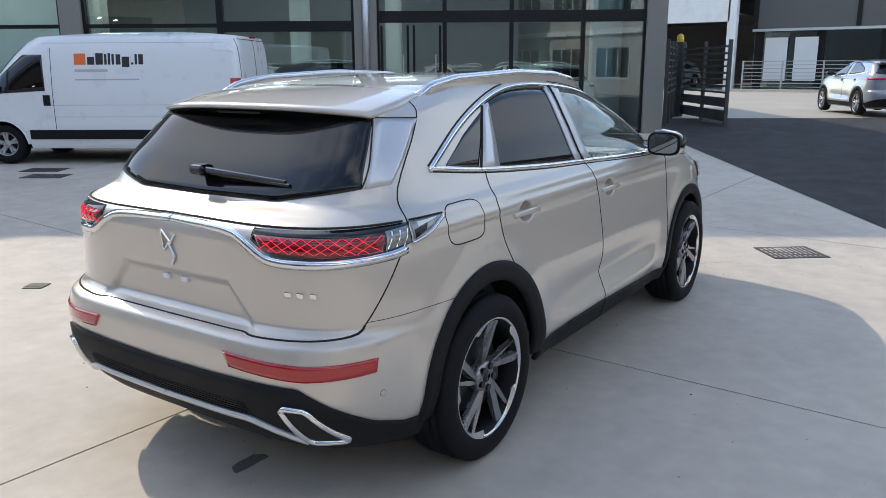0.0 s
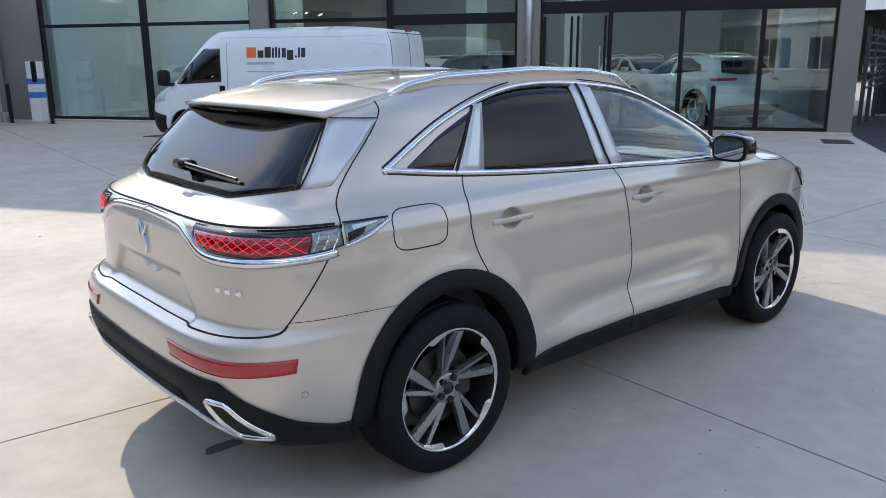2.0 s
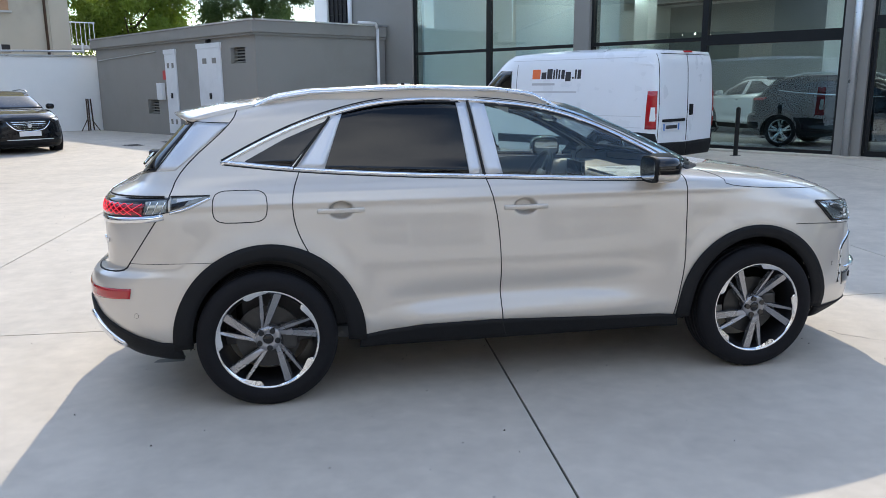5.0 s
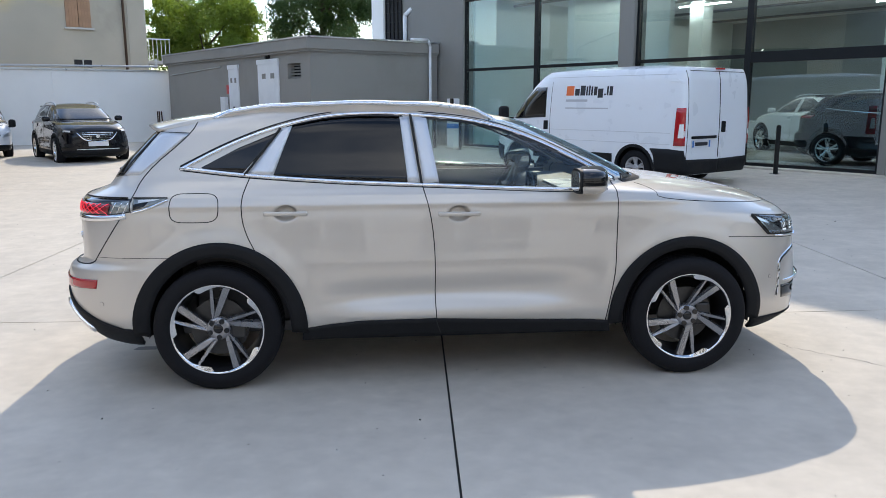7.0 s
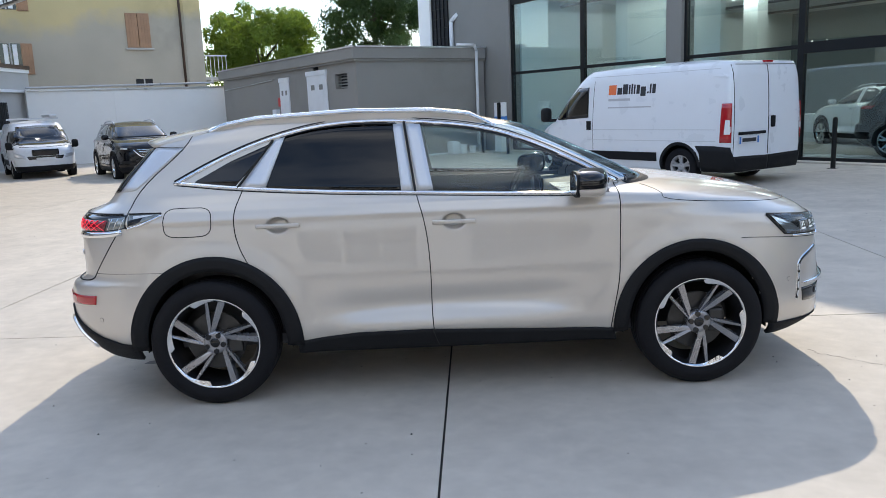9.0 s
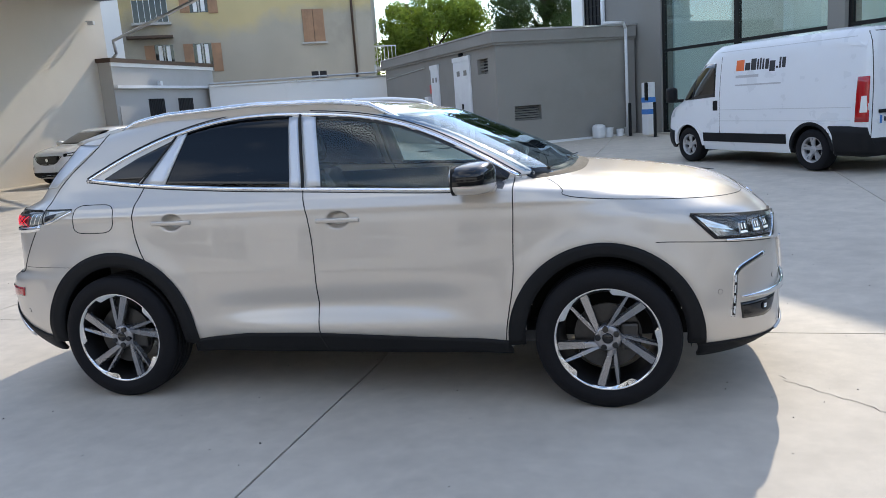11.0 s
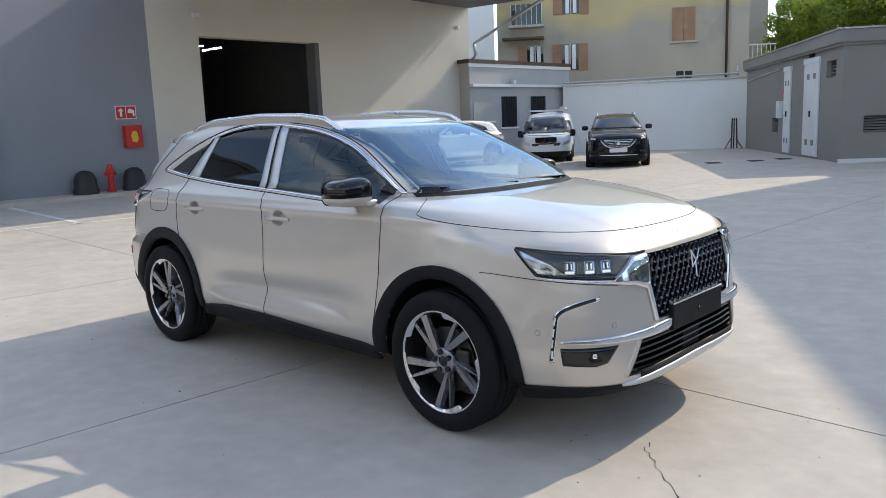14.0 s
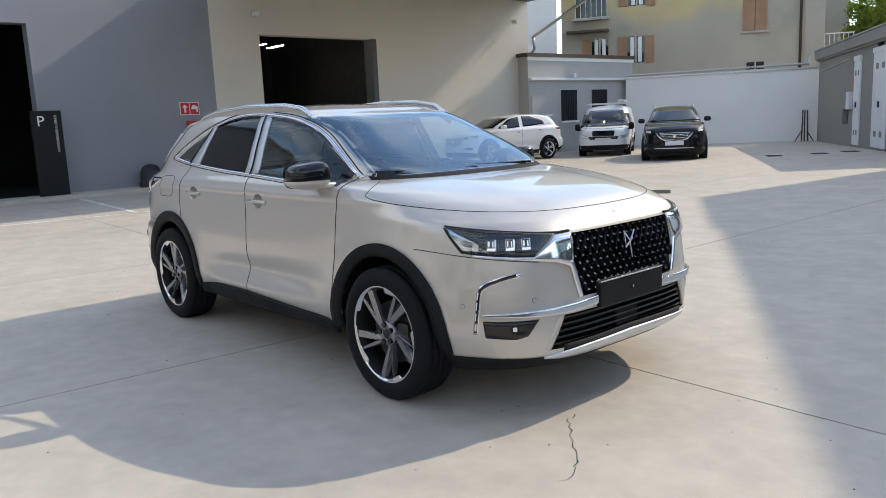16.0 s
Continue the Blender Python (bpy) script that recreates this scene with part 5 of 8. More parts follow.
        # mirror
        mir = new("door_mirror", None)
        mir.parent = car
        if sd > 0:  # the far mirror is folded back
            mir.matrix_basis = pose(0.70, 0.885, -0.01, 0, 0, 84) @ pose(-0.78, -0.92, 0)
        bm = bmesh.new()
        bmesh.ops.create_uvsphere(bm, u_segments=24, v_segments=16, radius=1)
        for v in bm.verts:
            x, y, zz = v.co
            e = [math.copysign(abs(c)**0.62, c) for c in (x, y, zz)]
            v.co = (0.745 + 0.098 * e[0] - 0.034 * e[1], sd * (0.955 + 0.108 * e[1]), 1.172 + 0.076 * e[2] * (1 - 0.14 * e[1]) - 0.004 * e[1])
            if v.co.x < 0.672:
                v.co.x = 0.672 + (v.co.x - 0.672) * 0.15
        lo = bm.copy()
        bmesh.ops.bisect_plane(bm, geom=bm.verts[:] + bm.edges[:] + bm.faces[:], plane_co=(0, 0, 1.152), plane_no=(0, 0, 1), clear_inner=True)
        bmesh.ops.bisect_plane(lo, geom=lo.verts[:] + lo.edges[:] + lo.faces[:], plane_co=(0, 0, 1.149), plane_no=(0, 0, 1), clear_outer=True)
        for b in (bm, lo):
            bmesh.ops.recalc_face_normals(b, faces=b.faces[:])
        part("mirror_cap", bm, GLOSS_BLACK, mir, "gloss black mirror cap", True)
        part("mirror_base", lo, CHAMPAGNE, mir, "beige mirror base", True)
        bm = bmesh.new()
        bx(bm, 0.70, 0.85, sd * 0.82, sd * 0.90, 1.098, 1.132, 0.012)
        part("mirror_arm", bm, CHAMPAGNE, mir, smooth=True)
        rim_pts = [(sd * 0.955 + 0.087 * math.copysign(abs(math.cos(q))**0.55, math.cos(q)), 1.172 + 0.058 * math.copysign(abs(math.sin(q))**0.55, math.sin(q))) for q in np.linspace(0, 2 * math.pi, 32, endpoint=False)]
        frame_pts = [(sd * 0.955 + 0.100 * math.copysign(abs(math.cos(q))**0.55, math.cos(q)), 1.170 + 0.070 * math.copysign(abs(math.sin(q))**0.55, math.sin(q))) for q in np.linspace(0, 2 * math.pi, 32, endpoint=False)]
        part("mirror_frame", prism(bmesh.new(), frame_pts, 0.660, 0.676, "yz"), CLADDING, mir, "black mirror frame")
        part("mirror_glass", prism(bmesh.new(), rim_pts, 0.652, 0.664, "yz"), MIRROR, mir, "dark mirror glass")
        # roof rail
        bm = bmesh.new()
        t = np.linspace(0, 1, 40)
        xs = -1.40 + 1.70 * t
        zs = np.interp(xs, [-1.40, -1.30, -1.1, -0.55, -0.1, 0.12, 0.30], [1.525, 1.570, 1.600, 1.621, 1.608, 1.580, 1.490])
        ys = np.interp(xs, [-1.40, -0.55, 0.30], [0.590, 0.592, 0.560])
        rows = np.array([[[x, sd * (y + dy), z + dz] for dy, dz in ((-0.016, -0.024), (-0.016, -0.006), (-0.006, 0.002), (0.010, -0.002), (0.017, -0.012), (0.017, -0.024))] for x, y, z in zip(xs, ys, zs)])
        vs = grid_faces(bm, rows, closed=True)
        bm.faces.new(vs[0])
        bm.faces.new(vs[-1])
        bmesh.ops.recalc_face_normals(bm, faces=bm.faces[:])
        rail = part("roof_rail", bm, RAIL, car, "satin silver roof rail", True)
        foot = bmesh.new()
        rows = np.array([[[x, sd * (y + dy), z + dz] for dy, dz in ((-0.010, -0.07), (-0.010, -0.022), (0.010, -0.022), (0.010, -0.07))] for x, y, z in zip(xs, ys, zs)])
        grid_faces(foot, rows, closed=True)
        bmesh.ops.recalc_face_normals(foot, faces=foot.faces[:])
        part("rail_base", foot, CHAMPAGNE, rail)
        # wheels
        for hx, phase in ((-1.369, 5.0), (1.369, 46.0)):
            make_wheel(car, pose(hx, sd * 0.838, 0.356, 0, 0, 0 if sd < 0 else 180), phase=phase)

    f = Fitter(sh, -1)
    low = part("lower_bumper", f.across([("r", 0, 0.30), ("r", 0.3, 0.30), ("r", 0.62, 0.285), ("x", -1.90, 0.265), ("x", -1.79, 0.265)], [("r", 0, 0.552), ("r", 0.5, 0.562), ("r", 0.68, 0.556), ("x", -2.02, 0.398), ("x", -1.90, 0.36), ("x", -1.79, 0.36)], 60, 8, 0.010, 0.02), CLADDING, panels["rear_bumper"], "black plastic lower bumper", True)
    part("grille_band", f.across([("r", 0, 0.415), ("r", 0.48, 0.424)], [("r", 0, 0.462), ("r", 0.455, 0.474)], 30, 3, 0.0125, 0.006), GAP, low, "black ribbed grille band")
    for k in range(4):
        zz = 0.422 + 0.011 * k
        part("grille_rib", f.across([("r", 0, zz), ("r", 0.465, zz + 0.009)], [("r", 0, zz + 0.004), ("r", 0.465, zz + 0.013)], 24, 1, 0.017, 0.005), CLADDING, low)
    part("skid_plate", f.across([("f", 0, 0.288), ("f", 0.36, 0.294), ("f", 0.50, 0.303), ("f", 0.60, 0.316)], [("f", 0, 0.348), ("f", 0.36, 0.342), ("f", 0.50, 0.334), ("f", 0.60, 0.321)], 30, 4, 0.011, 0.016), SILVER, panels["front_bumper"], "silver skid plate", True)
    part("rear_window", f.across([("r", 0, 1.148), ("r", 0.40, 1.152), ("x", -1.885, 1.205)], [("r", 0, 1.455), ("r", 0.40, 1.455), ("x", -1.685, 1.447)], 40, 10), REAR_GLASS, panels["tailgate"], "dark tinted rear window", True)
    # spoiler: the roof runs on to a thin trailing edge
    heights = np.linspace(1.30, 1.60, 61)

    def roof_at(x, y):
        xs = [float(sh.at(sh.s_of("r", abs(y) + 1e-4, zz), zz, 1)[0]) for zz in heights if abs(y) < float(sh.sizes(np.float64(zz))[0])]
        return float(np.interp(x, xs, heights[:len(xs)]))
    mid0, side0 = roof_at(-1.36, 0.0) + 0.003, roof_at(-1.36, 0.58) + 0.003
    bm = bmesh.new()
    rows, lower = [], []
    for t in np.linspace(0, 1, 9):
        top_row, low_row = [], []
        for q in np.linspace(-1, 1, 41):
            tail = -1.846 + 0.128 * abs(q)**3
            x = -1.36 + (tail + 1.36) * t
            half = float(np.interp(x, [-1.85, -1.72, -1.55, -1.36], [0.60, 0.605, 0.625, 0.60]))
            k = t - 0.10 * math.sin(math.pi * t)
            zc, ze = mid0 + (1.484 - mid0) * k, side0 + (1.456 - side0) * k
            zz = ze + (zc - ze) * (1 - abs(q)**3)
            top_row.append((x, q * half, zz))
            low_row.append((x + 0.012 * t, q * half * 0.995, zz - 0.012 - 0.035 * math.sin(math.pi * t)))
        rows.append(top_row)
        lower.append(low_row)
    sheet(bm, np.array(rows), np.array(lower))
    part("spoiler", bm, CHAMPAGNE, panels["tailgate"], "body-coloured roof spoiler", True)
    bm = bmesh.new()
    q = np.linspace(-0.97, 0.97, 33)
    o = np.stack([np.stack([-1.832 + 0.128 * np.abs(q)**3, q * 0.60, 1.470 - 0.028 * np.abs(q)**3], 1), np.stack([-1.735 + 0.03 * np.abs(q)**3, q * 0.60, 1.432 + 0 * q], 1)])
    sheet(bm, o, o + np.array([0.02, 0, 0.012]))
    part("spoiler_underside", bm, GLOSS_BLACK, panels["tailgate"], "gloss black spoiler underside")
    part("brake_light", moved(box(-0.006, 0.006, -0.13, 0.13, -0.006, 0.004, 0.002), pose(-1.815, 0, 1.459)), DIM, panels["tailgate"], "slim high brake light")
    # rear wiper
    wip = bmesh.new()
    rod(wip, (-2.010, 0.04, 1.245), (-1.985, -0.42, 1.222), 0.013, 8, 0.007)
    rod(wip, (-1.985, 0.03, 1.228), (-1.975, -0.43, 1.208), 0.007, 6)
    bx(wip, -2.035, -1.965, -0.01, 0.07, 1.222, 1.262, 0.014)
    rod(wip, (-2.0, 0.03, 1.235), (-1.94, 0.03, 1.225), 0.022, 12)
    part("rear_wiper", wip, GLOSS_BLACK, panels["tailgate"], "black rear wiper")
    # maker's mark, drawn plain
    for a, b in (((0.038, 1.032), (0.026, 0.953)), ((0.038, 1.032), (-0.010, 0.990)), ((-0.010, 0.990), (0.026, 0.953)), ((-0.041, 1.020), (-0.006, 0.977)), ((-0.006, 0.977), (-0.034, 0.934)), ((-0.034, 0.934), (-0.012, 0.898))):
        g = bmesh.new()
        P0, P1 = (Vector((float(sh.at(sh.s_of("r", abs(p[0]) + 1e-4, p[1]), p[1], 1)[0]) - 0.006, p[0], p[1])) for p in (a, b))
        rod(g, P0, P1, 0.005, 6, 0.004)
        part("emblem", g, CHROME, panels["tailgate"], "chrome maker's mark")
    for k in range(3):
        y = -0.595 - 0.045 * k
        P = sh.at(sh.s_of("r", abs(y), 0.862), 0.862, 1)
        part("badge", box(float(P[0]) - 0.006, float(P[0]) + 0.004, y - 0.015, y + 0.015, 0.855, 0.876, 0.003), CHROME, panels["tailgate"], "small chrome badge")
    for k in range(6):
        y = 0.56 + 0.023 * k
        P = sh.at(sh.s_of("r", y, 0.955), 0.955, 1)
        part("badge", box(float(P[0]) - 0.005, float(P[0]) + 0.006, y - 0.008, y + 0.008, 0.945, 0.965, 0.002), CHROME, panels["tailgate"], "small chrome badge")
    for y in (-0.055, 0.055):
        part("plate_clip", box(-2.19, -2.165, y - 0.018, y + 0.018, 0.832, 0.852, 0.003), SIGN_WHITE, panels["tailgate"])

    # grille
    fb = panels["front_bumper"]
    back = bmesh.new()
    sheetA = []
    for zz, hw in ((0.575, 0.385), (0.66, 0.412), (0.76, 0.430), (0.84, 0.420), (0.90, 0.405)):
        row = []
        for y in np.linspace(-hw, hw, 25):
            P = sh.at(sh.s_of("f", abs(y), zz), zz, 1)
            row.append((P[0] - 0.028, y, zz))
        sheetA.append(row)
    A = np.array(sheetA)
    sheet(back, A, A - np.array([0.02, 0, 0]))
    grille = part("grille", back, GLOSS_BLACK, fb, "black grille with a diamond mesh")
    for d in (1, -1):
        for k in range(-16, 17):
            bm = bmesh.new()
            pts = []
            for t in np.linspace(0, 1, 30):
                zz = 0.585 + 0.31 * t
                y = d * (k * 0.052 + 0.30 * 0.62 * (t - 0.5))
                hw = np.interp(zz, [0.575, 0.66, 0.76, 0.84, 0.90], [0.38, 0.407, 0.425, 0.415, 0.40])
                if abs(y) < hw:
                    P = sh.at(sh.s_of("f", abs(y), zz), zz, 1)
                    pts.append((P[0] - 0.014, y, zz))
            if len(pts) > 2:
                p = np.array(pts)
                o = np.stack([p + np.array([-0.01, 0.0045, 0]), p + np.array([0.006, 0, 0]), p + np.array([-0.01, -0.0045, 0])])
                grid_faces(bm, o)
                bmesh.ops.recalc_face_normals(bm, faces=bm.faces[:])
                part("mesh_bar", bm, GRILLE_BAR, grille, smooth=False)
    for (a, b) in (((-0.035, 0.885), (-0.02, 0.80)), ((-0.02, 0.80), (0.035, 0.845)), ((0.05, 0.885), (0.015, 0.83)), ((0.015, 0.83), (0.03, 0.745)), ((-0.035, 0.885), (0.015, 0.83))):
        g = bmesh.new()
        rod(g, (2.236, a[0], a[1] - 0.03), (2.240, b[0], b[1] - 0.03), 0.0045, 6, 0.003)
        part("emblem", g, CHROME, grille, "chrome maker's mark")
    studs = bmesh.new()
    for i in range(9):
        for j in range(-17, 18):
            zz, y = 0.602 + 0.0345 * i, 0.026 * j
            if (i + j) % 2 or abs(y) > np.interp(zz, [0.575, 0.66, 0.76, 0.84, 0.90], [0.36, 0.387, 0.405, 0.397, 0.385]):
                continue
            x = float(sh.at(sh.s_of("f", abs(y), zz), zz, 1)[0]) - 0.012
            tip = studs.verts.new((x + 0.012, y, zz))
            rim_v = [studs.verts.new((x, y + a, zz + b)) for a, b in ((0.0062, 0), (0, 0.0085), (-0.0062, 0), (0, -0.0085))]
            for a, b in zip(rim_v, rim_v[1:] + rim_v[:1]):
                studs.faces.new((a, b, tip))
    part("mesh_studs", studs, STUD, grille, "bright studs of the grille mesh")["kind"] = "stuff"
    for (a, b) in (((0.016, 0.9), (0.012, 0.1)), ((0.016, 0.9), (-0.004, 0.5)), ((-0.004, 0.5), (-0.016, 0.0))):
        P0, P1 = (Vector(sh.at(sh.s_of("f", abs(q[0]) + 1e-4, 0.935 + 0.022 * q[1]), 0.935 + 0.022 * q[1], 1)) for q in (a, b))
        P0.y, P1.y = a[0], b[0]
        g = bmesh.new()
        rod(g, P0, P1, 0.004, 6)
        part("badge", g, CHROME, fb, "small chrome badge")
    # plate carrier
    bm = bmesh.new()
    bx(bm, 2.235, 2.265, -0.268, 0.268, 0.506, 0.630, 0.006)
    carrier = part("plate_carrier", bm, CLADDING, fb, "empty black number plate carrier")
    part("plate_slot", box(2.2655, 2.268, -0.007, 0.007, 0.555, 0.582), GAP, carrier)
    part("plate_screw", box(2.2685, 2.2695, -0.003, 0.003, 0.566, 0.578), SILVER, carrier)
    part("carrier_edge", box(2.237, 2.2675, -0.266, 0.266, 0.6315, 0.639, 0.002), RAIL, carrier, "bright aluminium top edge")
    # lower grille
    bm = bmesh.new()
    A = np.array([[(float(sh.at(sh.s_of("f", abs(y), zz), zz, 1)[0]) - 0.055, y, zz) for y in np.linspace(-0.60, 0.60, 21)] for zz in (0.340, 0.525)])
    sheet(bm, A, A - np.array([0.02, 0, 0]))
    low = part("lower_grille", bm, GAP, fb, "black slatted lower grille")
    for k in range(5):
        zz = 0.372 + 0.03 * k
        hw = np.interp(zz, [0.355, 0.51], [0.565, 0.505])
        row = np.array([(float(sh.at(sh.s_of("f", abs(y), zz), zz, 1)[0]) - 0.012, y, zz) for y in np.linspace(-hw, hw, 25)])
        bm = bmesh.new()
        o = np.stack([row + np.array([0, 0, -0.005]), row + np.array([0, 0, 0.005])])
        sheet(bm, o, o - np.array([0.035, 0, 0]))
        part("slat", bm, GLOSS_BLACK, low)
    part("grille_sill", f.across([("f", 0, 0.330), ("f", 0.5, 0.332)], [("f", 0, 0.376), ("f", 0.5, 0.366)], 24, 2, 0.003, 0.004), GAP, low, smooth=True)
    part("radar_cover", box(2.195, 2.228, -0.09, 0.09, 0.372, 0.462, 0.006), CLADDING, low)

    # windscreen
    bm = bmesh.new()
    rows = []
    for zz in np.linspace(1.150, 1.508, 16):
        edge = float(np.interp(zz, ax, az)) + 0.055
        sa = sh.s_of("x", edge, zz)
        q = np.linspace(sa, 3, 24)
        right = sh.at(q, zz, -1) + sh.normal(q, np.full(24, zz), -1) * 0.002
        left = sh.at(q[::-1][1:], zz, 1) + sh.normal(q[::-1][1:], np.full(23, zz), 1) * 0.002
        rows.append(np.concatenate([right, left]))
    R = np.array(rows)
    grid_faces(bm, R)
    bmesh.ops.recalc_face_normals(bm, faces=bm.faces[:])
    ws = part("windscreen", bm, SCREEN, car, "windscreen reflecting the sky", True)
    ws.visible_shadow = False
    for sd in (-1, 1):
        f2 = Fitter(sh, sd)
        edge = [("x", float(np.interp(zz, ax, az)) + 0.082, zz) for zz in np.linspace(1.15, 1.50, 10)]
        part("windscreen_edge", f2.ribbon(edge, 0.06, 30, -0.003), FRIT, ws)
        part("windscreen_edge", f2.ribbon([("f", 0.56, 1.495), ("f", 0.3, 1.495), ("f", 0, 1.495)], 0.05, 20, -0.004), FRIT, ws)
        part("windscreen_edge", f2.ribbon([("x", 1.02, 1.163), ("f", 0.5, 1.163), ("f", 0, 1.163)], 0.05, 30, -0.004), FRIT, ws)
        part("cowl", f2.ribbon([("x", 1.0, 1.143), ("f", 0.5, 1.143), ("f", 0, 1.143)], 0.07, 40, 0.004, 0.01), CLADDING, car, "black plastic cowl")
    for y0, y1 in ((0.46, -0.05), (-0.02, -0.58)):
        g = bmesh.new()
        rod(g, (1.165, y0, 1.165), (1.14 - 0.10 * abs(y1), y1, 1.175), 0.008, 6)
        part("wiper", g, GLOSS_BLACK, car, "black windscreen wiper")

    # cabin
    part("cabin_floor", box(-1.62, 1.05, -0.80, 0.80, 0.30, 0.36), DASH, car, "dark cabin floor")
    for sd in (-1, 1):
        part("door_lining", box(-1.5, 0.85, sd * 0.74, sd * 0.76, 0.36, 1.10), DASH, car, "dark door lining")
    part("boot_wall", box(-1.62, -1.55, -0.6, 0.6, 0.36, 1.12), DASH, car)
    d = bmesh.new()
    bx(d, 0.62, 1.02, -0.70, 0.70, 0.62, 1.085, 0.06)
    part("dashboard", d, DASH, car, "grey dashboard", True)
    part("dash_cover", box(0.66, 1.0, -0.64, -0.05, 1.087, 1.093, 0.002), PLASTIC_WRAP, car, "pale protective sheet on the dashboard")
    part("screen", box(0.585, 0.61, -0.16, 0.12, 1.0, 1.14, 0.006), GLOSS_BLACK, car)
    sw = bmesh.new()
    lathe(sw, [(0.180 + 0.016 * math.cos(a), 0.016 * math.sin(a)) for a in np.linspace(0, 2 * math.pi, 9)], 32)
    bx(sw, -0.17, 0.17, -0.025, 0.025, -0.03, -0.01)
    bx(sw, -0.05, 0.05, -0.16, 0.05, -0.04, 0.0, 0.01)
    part("steering_wheel", moved(sw, pose(0.46, 0.36, 1.0, 0, -65, 0)), SEAT, car, "black steering wheel", True)
    for sx, sy in ((-0.15, -0.36), (-0.15, 0.36), (-0.98, -0.36), (-0.98, 0.36)):
        seat = new("seat", None)
        seat.parent = car
        seat.matrix_basis = pose(sx, sy, 0.36)
        cover = SEAT_WRAP if sx > -0.5 else SEAT
        part("cushion", box(-0.25, 0.27, -0.25, 0.25, 0.06, 0.24, 0.05), cover, seat, smooth=True)
        b = box(-0.07, 0.07, -0.25, 0.25, 0.0, 0.62, 0.05)
        part("backrest", moved(b, pose(-0.24, 0, 0.2, 0, -18, 0)), cover, seat, smooth=True)
        part("headrest", moved(box(-0.045, 0.045, -0.13, 0.13, 0, 0.19, 0.04), pose(-0.45, 0, 0.84, 0, -10, 0)), cover, seat, smooth=True)
    part("rear_mirror", moved(box(-0.012, 0.012, -0.12, 0.12, -0.03, 0.03, 0.01), pose(0.42, 0, 1.42)), GLOSS_BLACK, car)
    return car


MIRROR = mat("mirror_glass", (0.45, 0.47, 0.48), 0.03, 1.0, var=0.0, rvar=0.01)
STUD = mat("grille_stud", (0.38, 0.38, 0.39), 0.12, 0.95, var=0.02)
LENS_GREY = mat("clear_grey_lens", (0.30, 0.32, 0.31), 0.12, 0.6, var=0.35, scale=40)
RAIL = mat("satin_aluminium", (0.75, 0.77, 0.79), 0.25, 0.9, var=0.03)
REAR_GLASS = mat("tinted_rear_glass", (0.006, 0.007, 0.009), 0.03, var=0.02, rvar=0.01)
GRILLE_BAR = mat("grille_mesh", (0.085, 0.085, 0.09), 0.18, 0.95, var=0.03)
make_crossover()

# ---- other vehicles ----
def glossy_paint(name, rgb, metal=0.0):
    return car_paint(name, rgb, metal, 0.3)


PAINT_BLACK = car_paint("black_paint", (0.004, 0.0045, 0.007), 0.0, 0.25, 1.36)
PAINT_BLACK.node_tree.nodes["Principled BSDF"].inputs["Specular IOR Level"].default_value = 0.1
PAINT_WHITE = glossy_paint("white_paint", (0.78, 0.78, 0.78))
PAINT_SILVER = glossy_paint("silver_paint", (0.30, 0.33, 0.38), 0.3)
VAN_WHITE = mat("van_white_paint", (0.82, 0.84, 0.87), 0.32, coat=0.6, var=0.02)
PLATE = mat("number_plate", (0.72, 0.73, 0.75), 0.4, var=0.05)
STEEL_RIM = mat("steel_wheel", (0.45, 0.45, 0.46), 0.4, 0.7, var=0.1)


